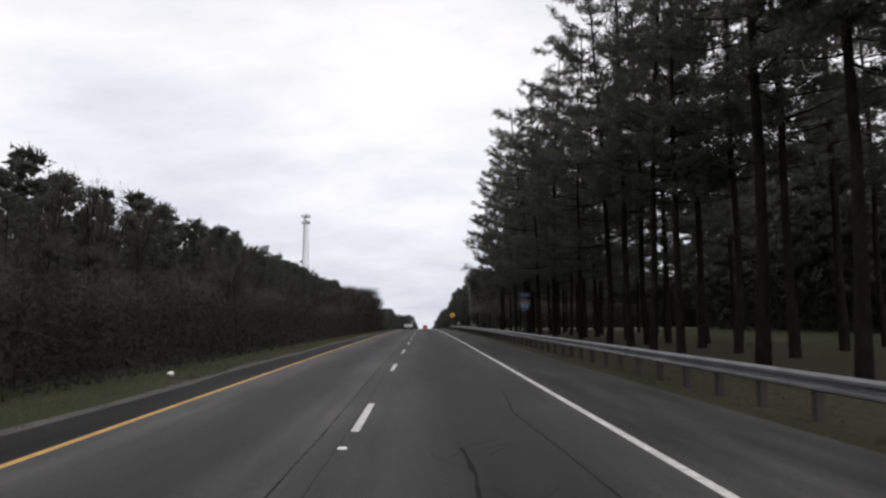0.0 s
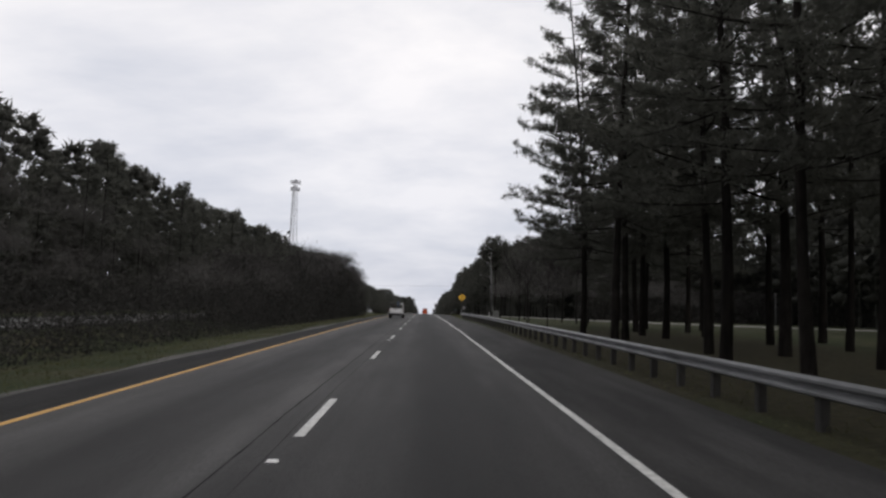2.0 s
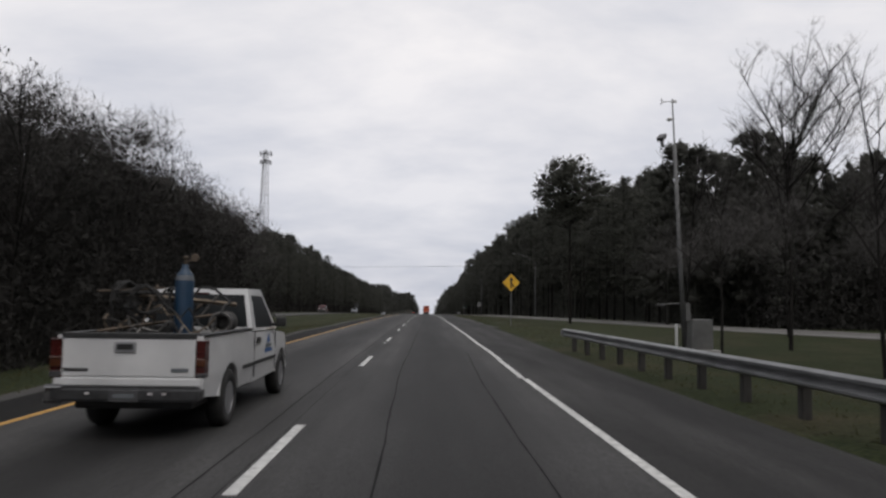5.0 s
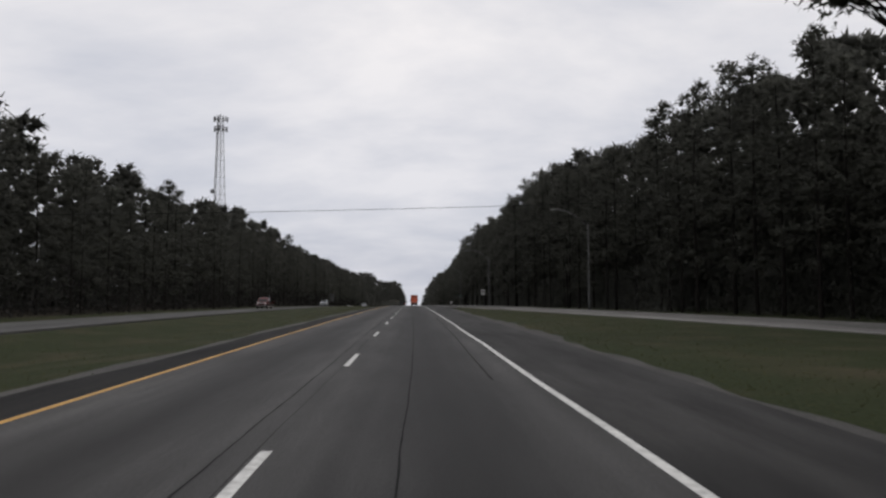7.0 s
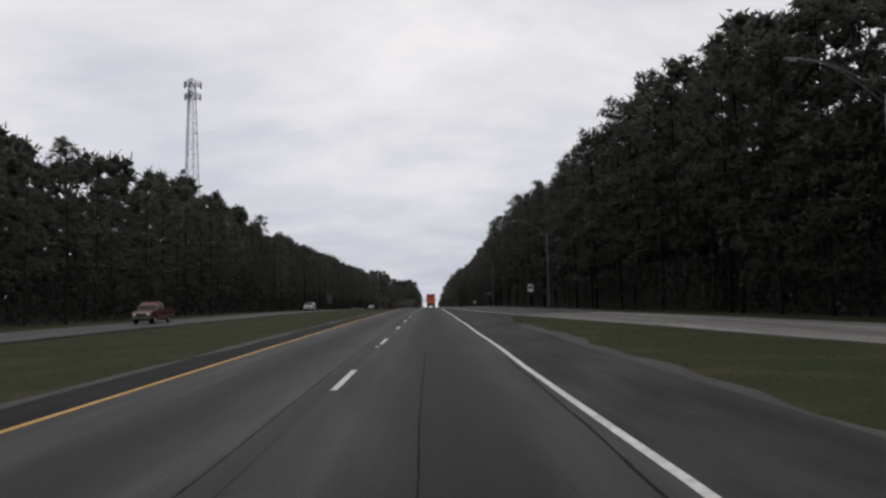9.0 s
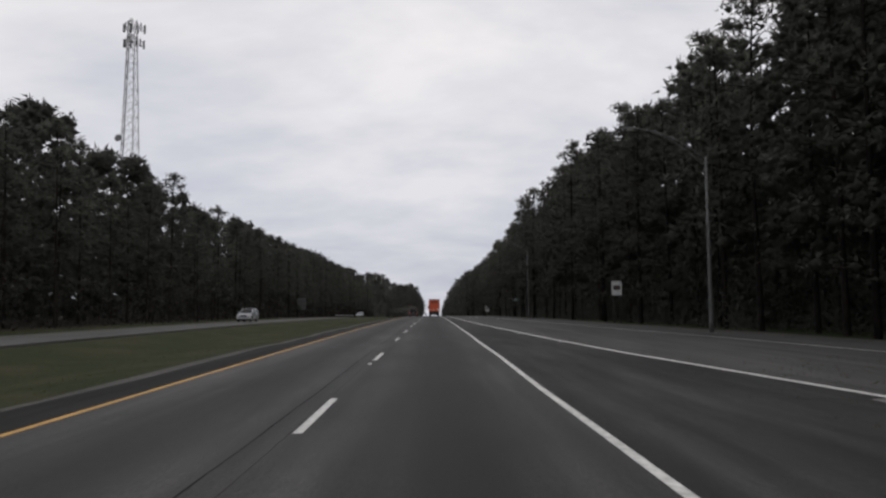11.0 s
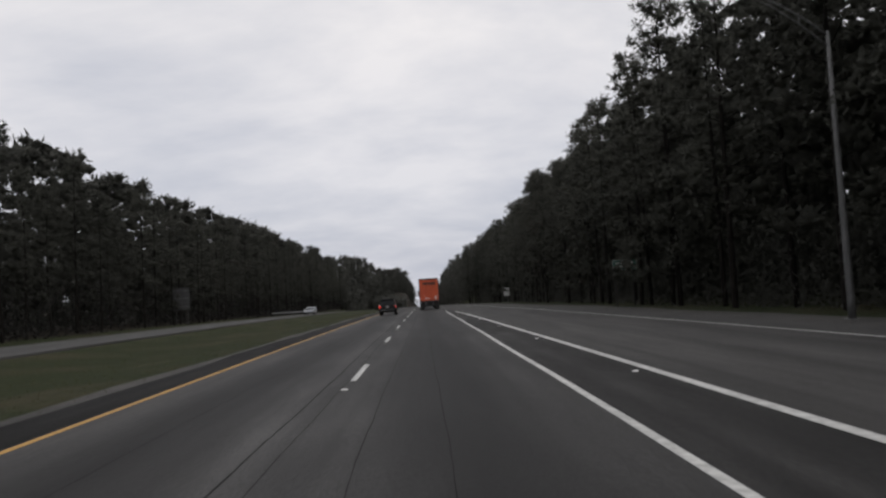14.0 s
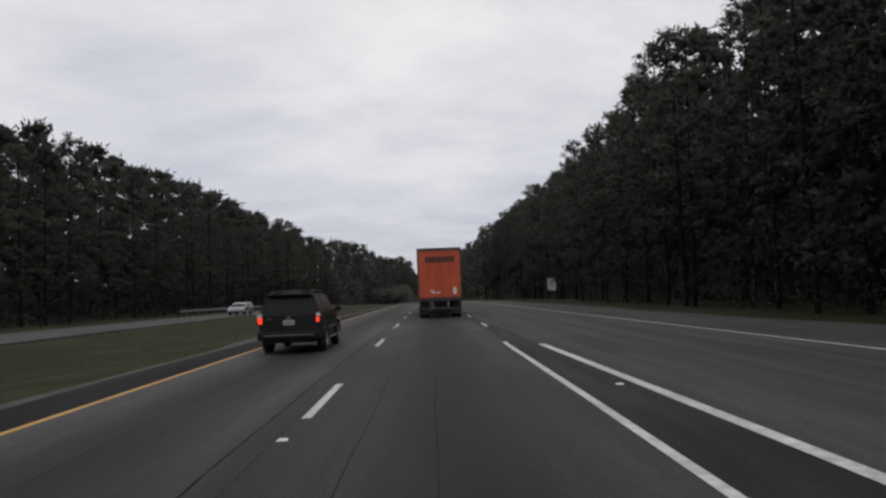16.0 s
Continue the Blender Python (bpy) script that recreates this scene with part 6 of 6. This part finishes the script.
    block(root, "high_brake_lamp", -0.14, 0.14, 1.37, 1.40, 1.735, 1.765, M_TAIL_RED, 0.006)
    for x_ in (-0.765, 0.765):
        for y_ in (0.0, wb):
            wheel(root, x_, y_, R, 0.22)
    return root


PX, PY = -1.71, 125.25
pickup("white single-cab pickup truck with welding gear in the bed", M_WHITE_PAINT, pose(PX, PY, 0.0) @ Matrix.Diagonal((0.94, 0.995, 0.94, 1.0)))

# the load in its bed; each thing stands on the bed floor
bed = pose(PX, PY, 0.718)
cyl = thing("gas_cylinder", "tall blue welding gas cylinder standing in the pickup bed", "gas cylinder", bed @ pose(0.17, 0.12, 0))
bm = bmesh.new()
lathe(bm, [(0.11, 0.0), (0.115, 0.03), (0.115, 1.07), (0.10, 1.15), (0.055, 1.21), (0.04, 1.24), (0.04, 1.28)], 20)
part("shell", bm, M_BLUE_STEEL, cyl, smooth=True)
bm = bmesh.new()
lathe(bm, [(0.117, 1.075), (0.108, 1.115), (0.1035, 1.14)], 20)
part("shoulder_band", bm, M_SHIELD_WHITE, cyl, "white shoulder band")
bm = bmesh.new()
rod(bm, (0, 0, 1.28), (0, 0, 1.36), 0.022, n=8)
lathe(bm, [(0.045, 1.36), (0.05, 1.38), (0.0001, 1.39)], 10)
rod(bm, (0, 0, 1.32), (0.11, 0.02, 1.34), 0.018, n=6)
lathe(bm, [(0.05, -0.02), (0.055, 0.0), (0.05, 0.03), (0.0001, 0.032)], 12, pose(0.12, 0, 1.37, 90, 0, 0))
part("regulator", bm, M_LUMBER, cyl, "brass regulator and valve")
reel = thing("hose_reel", "grey steel pipe reel lying in the pickup bed", "hose reel", bed @ pose(0.52, 0.72, 0.53, -90, 0, 8))
tool = thing("tool_box", "dark steel tool box across the front of the pickup bed", "tool box", bed @ pose(0.42, 0.78, 0))
block_bm = bmesh.new()
box(block_bm, -0.33, 0.33, -0.36, 0.30, 0.0, 0.37)
bevelled(block_bm, 0.02, 2)
part("chest", block_bm, M_BLACK_TRIM, tool)
block_bm = bmesh.new()
box(block_bm, -0.34, 0.34, -0.37, 0.31, 0.352, 0.378)
part("lid", block_bm, M_BLACK_TRIM, tool)
bm = bmesh.new()
lathe(bm, [(0.05, -0.10), (0.075, -0.12), (0.085, -0.30), (0.115, -0.36), (0.15, -0.36), (0.15, -0.33), (0.13, -0.32), (0.13, 0.30), (0.15, 0.31), (0.15, 0.34), (0.10, 0.34)], 24)
part("drum", bm, M_DULL_METAL, reel, smooth=True)
bm = bmesh.new()
for k in range(9):
    bmesh.ops.create_cone(bm, segments=16, radius1=0.142, radius2=0.142, depth=0.03, matrix=pose(0, 0, -0.26 + k * 0.06))
part("windings", bm, M_HOSE, reel, "dark windings")
rack = thing("welder_rack", "rusty welding machine on a tubular rack in the pickup bed", "welding machine", bed @ pose(-0.32, 0.45, 0))
bm = bmesh.new()
box(bm, -0.28, 0.32, -0.30, 0.40, 0.05, 0.50)
bevelled(bm, 0.03, 2)
part("machine", bm, M_HOSE, rack)
bm = bmesh.new()
for x_ in (-0.36, 0.36):
    for y_ in (-0.48, 0.48):
        rod(bm, (x_, y_, 0.0), (x_, y_, 0.90), 0.02, n=6)
for z_ in (0.4, 0.90):
    for a, b in (((-0.36, -0.48), (0.36, -0.48)), ((-0.36, 0.48), (0.36, 0.48)), ((-0.36, -0.48), (-0.36, 0.48)), ((0.36, -0.48), (0.36, 0.48))):
        rod(bm, (*a, z_), (*b, z_), 0.018, n=6)
part("rack_frame", bm, M_HOSE, rack)
for k in range(3):
    bm = bmesh.new()
    g_ = random.Random(40 + k)
    pts = []
    for j in range(26):
        a = j * 0.75
        pts.append((0.16 * math.cos(a) + g_.gauss(0, 0.012) - 0.2 + 0.22 * k, 0.19 * math.sin(a) - 0.1 + 0.12 * k, 0.83 + 0.004 * j * 0.8 + g_.gauss(0, 0.01)))
    tube(bm, pts, 0.014, 5)
    part("cable_coil", bm, (M_HOSE, M_CANVAS, M_BLUE_STEEL)[k], rack)
for k, (a, b) in enumerate((((-0.66, -0.45, 0.44), (0.44, 0.55, 0.64)), ((-0.5, 0.0, 0.90), (0.62, 0.95, 0.78)), ((-0.62, -0.2, 0.05), (0.2, 0.9, 0.80)))):
    bm = bmesh.new()
    rod(bm, a, b, 0.02 if k != 1 else 0.03, n=4)
    pl = tagged(part("lumber", bm, M_LUMBER if k != 1 else M_CANVAS), "worn length of timber leaning in the pickup bed", "timber", "timber in the pickup bed")
    pl.matrix_basis = bed
for k, (x_, y_) in enumerate(((-0.42, 0.2), (-0.22, -0.12), (-0.46, -0.15), (-0.40, 0.42), (-0.08, 0.5))):
    hs = thing("hose_bundle", "coiled dark hose hanging over the rack in the pickup bed", "hose", bed @ pose(x_, y_, 0.66 + 0.06 * (k % 3), 0, 0, 35 * k), "hoses in the pickup bed")
    bm = bmesh.new()
    g_ = random.Random(60 + k)
    tube(bm, [(0.17 * math.cos(j * 0.7) + g_.gauss(0, 0.02), 0.06 * math.sin(j * 0.3) + g_.gauss(0, 0.015), 0.17 * math.sin(j * 0.7) + 0.1) for j in range(36)], 0.016, 5)
    part("coil", bm, M_HOSE, hs)

# loose leads, grips and bars tangled over the rack
tangle = random.Random(91)
for k in range(9):
    lead = thing("welding_lead", "tangled dark welding lead over the rack in the pickup bed", "cable", bed, "leads in the pickup bed")
    bm = bmesh.new()
    x_, y_, z_ = tangle.uniform(-0.66, 0.1), tangle.uniform(-0.35, 0.7), tangle.uniform(0.40, 0.95)
    head_, pts = tangle.uniform(0, 6.3), []
    for j in range(16):
        pts.append((x_, y_, z_))
        head_ += tangle.gauss(0, 0.8)
        x_ = min(0.66, max(-0.70, x_ + 0.11 * math.cos(head_)))
        y_ = min(1.0, max(-0.5, y_ + 0.11 * math.sin(head_)))
        z_ = min(1.0, max(0.06, z_ + tangle.gauss(-0.015, 0.075)))
    tube(bm, pts, 0.011 + 0.004 * (k % 3), 5)
    part("lead", bm, (M_HOSE, M_HOSE, M_DULL_METAL, M_CANVAS)[k % 4], lead)
for k, (a, b) in enumerate((((-0.72, -0.35, 0.92), (-0.12, 0.25, 0.98)), ((-0.70, -0.1, 0.60), (-0.1, 0.6, 0.30)), ((-0.30, -0.4, 0.10), (-0.24, 0.3, 1.02)), ((-0.1, 0.5, 0.15), (0.42, 0.75, 0.90)), ((-0.60, 0.5, 0.10), (-0.52, 0.2, 0.96)))):
    bm = bmesh.new()
    rod(bm, a, b, 0.016, n=6)
    bar = tagged(part("steel_bar", bm, M_DULL_METAL if k % 2 else M_LUMBER), "thin worn bar leaning among the gear in the pickup bed", "bar", "bars in the pickup bed")
    bar.matrix_basis = bed


def sport_utility(label, paint, at, lit=True, wb=2.79, height=1.78, name="sport_utility_car", rack_on=True):
    """A boxy estate-type car with five doors."""
    root = thing(name, label, "car", at)
    W, R = 0.87, 0.375
    q = height / 1.78
    belt, roof = 1.10 * q, 1.70 * q
    front = wb + 0.88
    bm = bmesh.new()
    out = arch(0.0, R, 0.46, 0.40)[::-1]
    out = [(-0.98, 0.46), (-1.03, 0.62), (-1.0, belt - 0.02)] + [(wb - 0.35, belt), (front - 0.25, belt - 0.12), (front - 0.03, belt - 0.24), (front, 0.52), (front - 0.1, 0.42)]
    out += arch(wb, R, 0.46, 0.40) + arch(0.0, R, 0.46, 0.40)
    slab(bm, out, -W, W)
    bevelled(bm, 0.06, 4, 0.45)
    cut_across(bm, (0.5, 0.6, 0.7, 0.8, 0.9, 1.0), (-0.8, -0.5, wb - 0.2, wb + 0.2, wb + 0.5, wb + 0.7))
    for v in bm.verts:
        u = max(0.0, (v.co.y - wb) / 0.88)
        r = max(0.0, (-0.55 - v.co.y) / 0.48)
        v.co.x *= float(np.interp(v.co.z, (0.40, 0.55, 0.75, 0.90, 1.02, 1.12), (0.96, 0.985, 1.0, 0.995, 0.98, 0.96))) * (1 - 0.12 * u * u) * (1 - 0.05 * r * r)
    curved("body", bm, paint, root)
    base, top, hb, ht = ((-0.97, belt - 0.02), (wb - 0.30, belt - 0.01)), ((-0.78, roof), (wb - 1.10, roof)), 0.84, 0.64
    house(root, "cabin", base, top, hb, ht, paint, 0.07)

    def on_side(y, z, s_):
        t = (z - belt) / (roof - belt)
        return (s_ * (hb + (ht - hb) * t), y, z)

    zl, zh = belt + 0.05, roof - 0.10
    for s_ in (-1, 1):
        panel_on(root, "quarter_window", [on_side(-0.80, zl, s_), on_side(0.10, zl, s_), on_side(0.16, zh, s_), on_side(-0.68, zh, s_)], M_CAR_GLASS)
        panel_on(root, "rear_door_window", [on_side(0.20, zl, s_), on_side(1.02, zl, s_), on_side(0.98, zh, s_), on_side(0.26, zh, s_)], M_CAR_GLASS)
        panel_on(root, "front_door_window", [on_side(1.08, zl, s_), on_side(wb - 0.62, zl, s_), on_side(wb - 1.22, zh, s_), on_side(1.04, zh, s_)], M_CAR_GLASS)
        for cy in (0.0, wb):
            bm = bmesh.new()
            tube(bm, [(s_ * (W + 0.0), y, z) for y, z in arch(cy, R, 0.49, 0.42)], 0.045, 6)
            part("wheel_flare", bm, paint, root)
        for ys_ in (0.28, 1.06, wb - 0.42):
            block(root, "door_seam", s_ * (W - 0.01), s_ * (W + 0.002), ys_, ys_ + 0.012, 0.5, belt - 0.03, M_SIGN_BLACK, 0)
        for yh in (0.42, 1.2):
            block(root, "door_handle", s_ * (W - 0.005), s_ * (W + 0.03), yh, yh + 0.2, belt - 0.16, belt - 0.11, paint, 0.012)
        block(root, "side_moulding", s_ * (W - 0.004), s_ * (W + 0.02), 0.5, wb - 0.5, 0.62, 0.70, M_CHROME if paint is M_BLACK_PAINT else paint, 0.01)
        bm = bmesh.new()
        tube(bm, [(s_ * (W - 0.12), 0.45, 0.36), (s_ * (W + 0.04), 0.6, 0.36), (s_ * (W + 0.04), wb - 0.62, 0.36), (s_ * (W - 0.12), wb - 0.5, 0.36)], 0.035, 8)
        part("side_step", bm, M_CHROME, root)
        bm = bmesh.new()
        box(bm, s_ * (W + 0.03), s_ * (W + 0.22), wb - 0.80, wb - 0.68, belt, belt + 0.17)
        bevelled(bm, 0.035, 2)
        rod(bm, (s_ * (W - 0.06), wb - 0.72, belt + 0.03), (s_ * (W + 0.06), wb - 0.73, belt + 0.05), 0.03, n=6)
        part("side_mirror", bm, paint, root)
        lamp = lamp_block(root, "tail_lamp", s_ * (W - 0.125), s_ * (W + 0.008), -1.02, -0.86, belt - 0.24, belt + 0.02, M_TAIL_RED)
        lamp_block(lamp, "clear_lens", s_ * (W - 0.11), s_ * (W + 0.010), -1.026, -0.88, belt - 0.06, belt + 0.03, M_TAIL_CLEAR, "clear lens")
        if lit:
            for row_ in range(2):
                lamp_block(lamp, "lit_lamp", s_ * (W - 0.11), s_ * (W - 0.015), -1.028, -0.98, belt - 0.215 + 0.075 * row_, belt - 0.155 + 0.075 * row_, M_BRAKE_LIT, "lit red brake lamp")
        lamp_block(root, "head_lamp", s_ * 0.5, s_ * (W - 0.02), front - 0.12, front + 0.005, belt - 0.38, belt - 0.24, M_TAIL_CLEAR)
        if rack_on:
            bm = bmesh.new()
            tube(bm, [(s_ * 0.58, -0.55, roof - 0.01), (s_ * 0.58, -0.4, roof + 0.07), (s_ * 0.58, 1.2, roof + 0.07), (s_ * 0.58, 1.4, roof - 0.01)], 0.022, 6)
            part("roof_rail", bm, M_BLACK_TRIM, root)
    if rack_on:
        for yb in (-0.2, 0.9):
            block(root, "roof_bar", -0.6, 0.6, yb, yb + 0.07, roof + 0.06, roof + 0.09, M_BLACK_TRIM, 0.01)
        block(root, "roof_pod", -0.28, 0.22, -0.45, -0.1, roof - 0.02, roof + 0.085, M_BLACK_TRIM, 0.03, "black roof fairing")
    spoil = block(root, "rear_spoiler", -0.62, 0.62, -0.96, -0.70, roof - 0.07, roof + 0.005, paint, 0.025)
    panel_on(root, "rear_window", [(-0.68, -0.945, belt + 0.04), (0.68, -0.945, belt + 0.04), (0.56, -0.81, roof - 0.11), (-0.56, -0.81, roof - 0.11)], M_CAR_GLASS)
    panel_on(root, "windscreen", [(-0.76, wb - 0.36, belt + 0.04), (0.76, wb - 0.36, belt + 0.04), (0.62, wb - 1.03, roof - 0.06), (-0.62, wb - 1.03, roof - 0.06)], M_CAR_GLASS)
    block(root, "rear_bumper", -W - 0.005, W + 0.005, -1.14, -0.92, 0.42, 0.66, paint, 0.05)
    block(root, "bumper_strip", -0.7, 0.7, -1.15, -1.12, 0.52, 0.56, M_CHROME, 0.008)
    block(root, "front_bumper", -W, W, front - 0.15, front + 0.07, 0.38, 0.60, paint, 0.05)
    block(root, "grille", -0.42, 0.42, front - 0.06, front + 0.02, belt - 0.42, belt - 0.26, M_BLACK_TRIM, 0.012)
    block(root, "number_plate", -0.155, 0.155, -1.045, -1.025, 0.82, 0.96, M_PLATE, 0.004, "pale number plate with unreadable bar")
    block(root, "plate_bar", -0.11, 0.11, -1.049, -1.043, 0.865, 0.915, M_DECAL_GREY, 0)
    bm = bmesh.new()
    lathe(bm, [(0.055, 0.0), (0.055, 0.012), (0.0001, 0.014)], 16, pose(0, -1.02, 1.02 * q, 90, 0, 0))
    part("emblem", bm, M_CHROME, root)
    block(root, "badge", -0.62, -0.48, -1.025, -1.01, 0.98 * q, 1.01 * q, M_CHROME, 0.004)
    block(root, "chassis", -0.7, 0.7, -0.8, front - 0.2, 0.30, 0.6, M_SIGN_BLACK, 0.03)
    for x_ in (-0.79, 0.79):
        for y_ in (0.0, wb):
            wheel(root, x_, y_, R, 0.26, M_RIM, 6)
    return root


sport_utility("black five-door off-road car with lit brake lamps", M_BLACK_PAINT, pose(-2.18, 425.9, 0.0) @ Matrix.Scale(0.95, 4))
sport_utility("pale silver five-door car on the opposite carriageway", M_SILVER_PAINT, pose(-22.4, 369.5, -0.02, 0, 0, 180), lit=False)
sport_utility("pale blue-grey low car on the opposite carriageway", M_SILVER_PAINT, pose(-19.3, 488.5, -0.02, 0, 0, 180), lit=False, height=1.42, rack_on=False)
pickup("red pickup truck on the opposite carriageway", M_RED_PAINT, pose(-21.0, 281.5, -0.02, 0, 0, 180) @ Matrix.Scale(0.95, 4), decals=False)


def semi_trailer(at):
    """A box trailer and its tractor; local y = 0 at the trailer's rear doors."""
    root = thing("semi_trailer", "orange box trailer with dark frame behind a highway tractor", "lorry", at)
    W, L, Z0, Z1 = 1.295, 16.0, 1.12, 4.12
    block(root, "box_body", -W, W, 0.06, L, Z0, Z1, M_TRAILER_WALL, 0.03)
    for s_ in (-1, 1):
        door = block(root, "rear_door", s_ * 0.012, s_ * (W - 0.085), -0.005, 0.055, Z0 + 0.10, Z1 - 0.17, M_ORANGE, 0.01)
        for xr in (0.18, 0.62):
            bm = bmesh.new()
            rod(bm, (s_ * xr, -0.03, Z0 + 0.06), (s_ * xr, -0.03, Z1 - 0.14), 0.011, n=8)
            part("lock_rod", bm, M_ORANGE, door)
            block(door, "lock_handle", s_ * xr - 0.02, s_ * xr + 0.14, -0.05, -0.035, Z0 + 0.42, Z0 + 0.46, M_STEEL, 0.006)
        for zh in (Z0 + 0.35, Z0 + 1.1, Z0 + 1.9, Z1 - 0.5):
            block(door, "hinge", s_ * (W - 0.19), s_ * (W - 0.03), -0.018, -0.004, zh, zh + 0.09, M_ORANGE, 0.005)
        block(root, "corner_post", s_ * (W - 0.085), s_ * W, -0.012, 0.06, Z0, Z1, M_TRAILER_DARK, 0.012)
        lamp_block(root, "tail_lamp", s_ * 0.70, s_ * 0.88, -0.02, 0.02, Z0 - 0.115, Z0 - 0.035, M_TAIL_RED)
        lamp_block(root, "tail_lamp", s_ * 0.92, s_ * 1.10, -0.02, 0.02, Z0 - 0.115, Z0 - 0.035, M_TAIL_RED)
        block(root, "mud_flap", s_ * 0.68, s_ * 1.24, 0.62, 0.64, 0.22, 0.92, M_BLACK_TRIM, 0.004)
        bm = bmesh.new()
        box(bm, s_ * 0.42, s_ * 0.52, 0.02, 0.12, 0.56, Z0 - 0.1)
        bevelled(bm, 0.01, 1)
        part("guard_upright", bm, M_STEEL, root)
        for yw in (1.25, 2.55, 14.3, 15.5):
            for xw in (0.83, 1.13):
                wheel(root, s_ * xw, yw, 0.50, 0.27, M_STEEL, 5)
        for yw in (19.2,):
            wheel(root, s_ * 1.06, yw, 0.50, 0.29, M_STEEL, 5)
        bm = bmesh.new()
        box(bm, s_ * 1.40, s_ * 1.58, 18.4, 18.5, 2.0, 2.75)
        bevelled(bm, 0.04, 2)
        rod(bm, (s_ * 1.12, 18.45, 2.35), (s_ * 1.42, 18.45, 2.35), 0.02, n=6)
        part("side_mirror", bm, M_SIGN_BLACK, root)
        bm = bmesh.new()
        tube(bm, [(s_ * 1.0, 16.75, 1.0), (s_ * 1.0, 16.75, 3.9)], 0.075, 10)
        part("exhaust_stack", bm, M_CHROME, root)
    block(root, "rear_header", -W, W, -0.014, 0.06, Z1 - 0.16, Z1 + 0.012, M_TRAILER_DARK, 0.012)
    block(root, "rear_sill", -W, W, -0.015, 0.10, Z0 - 0.14, Z0 + 0.09, M_BUMPER, 0.012, "scuffed dark steel sill")
    block(root, "underride_guard", -1.12, 1.12, 0.0, 0.10, 0.50, 0.61, M_BUMPER, 0.012)
    for k in range(3):
        lamp_block(root, "marker_lamp", -0.22 + 0.18 * k, -0.14 + 0.18 * k, -0.024, 0.0, Z1 - 0.085, Z1 - 0.045, M_TAIL_RED)
    block(root, "lettering_bar", -0.82, 0.92, -0.012, -0.004, Z1 - 0.86, Z1 - 0.50, M_LETTER_DARK, 0.004, "dark bar of unreadable lettering")
    for x0, x1, z0, z1 in ((-0.55, -0.42, 1.52, 1.66), (-0.40, -0.30, 1.42, 1.60), (-0.24, 0.02, 1.44, 1.52), (0.78, 0.98, 1.38, 1.78)):
        block(root, "sticker", x0, x1, -0.010, -0.004, z0, z1, M_SIGN_WHITE, 0.002, "worn white sticker")
    block(root, "suspension", -0.62, 0.62, 0.95, 2.9, 0.42, 0.88, M_TRAILER_DARK, 0.03)
    block(root, "subframe", -0.5, 0.5, 0.3, L - 0.5, 0.86, Z0, M_TRAILER_DARK, 0.02)
    for yw in (1.25, 2.55):
        bm = bmesh.new()
        rod(bm, (-1.1, yw, 0.5), (1.1, yw, 0.5), 0.07, n=10)
        part("axle", bm, M_TRAILER_DARK, root)
    for s_ in (-1, 1):
        block(root, "landing_leg", s_ * 0.6 - 0.06, s_ * 0.6 + 0.06, 12.4, 12.55, 0.25, Z0, M_TRAILER_DARK, 0.01)
    # tractor
    block(root, "tractor_frame", -0.45, 0.45, 13.2, 20.0, 0.62, 0.95, M_TRAILER_DARK, 0.02)
    bm = bmesh.new()
    slab(bm, [(16.9, 0.85), (16.9, 3.35), (17.5, 3.65), (18.3, 3.1), (18.6, 2.25), (19.9, 2.05), (20.05, 0.7), (18.0, 0.7)], -1.12, 1.12)
    bevelled(bm, 0.08, 2, 0.4)
    part("tractor_cab", bm, M_ORANGE, root)
    panel_on(root, "windscreen", [(-0.95, 18.56, 2.3), (0.95, 18.56, 2.3), (0.9, 18.30, 3.05), (-0.9, 18.30, 3.05)], M_CAR_GLASS, 0.02)
    return root


semi_trailer(pose(2.23, 448.6, 0.0))


# ---- the whole site follows the gentle rise of the road ----
def laid(ob, tilt):
    at = ob.matrix_basis.translation.copy()
    turn = Matrix.Rotation(-(at.y - CREST_Y) / CREST_R, 4, "X") if tilt else Matrix.Identity(4)
    ob.matrix_basis = Matrix.Translation(at + Vector((0, 0, float(crest(at.y))))) @ turn @ Matrix.Translation(-at) @ ob.matrix_basis


def lay_over_crest():
    for root in [o for o in scene.objects if o.parent is None and o.type in {"MESH", "EMPTY"}]:
        if root.matrix_basis.translation.length > 1e-6:
            laid(root, root.name.split(".")[0] in {"pickup_truck", "sport_utility_car", "semi_trailer", "road_marker"})
            continue
        for ob in [root] + list(root.children):
            if ob.type != "MESH":
                continue
            if ob is not root and ob.matrix_basis.translation.length > 1e-6:
                laid(ob, True)
                continue
            co = np.empty(len(ob.data.vertices) * 3, dtype=np.float32)
            ob.data.vertices.foreach_get("co", co)
            co = co.reshape(-1, 3)
            co[:, 2] += crest(co[:, 1])
            ob.data.vertices.foreach_set("co", co.ravel())
            ob.data.update()


lay_over_crest()
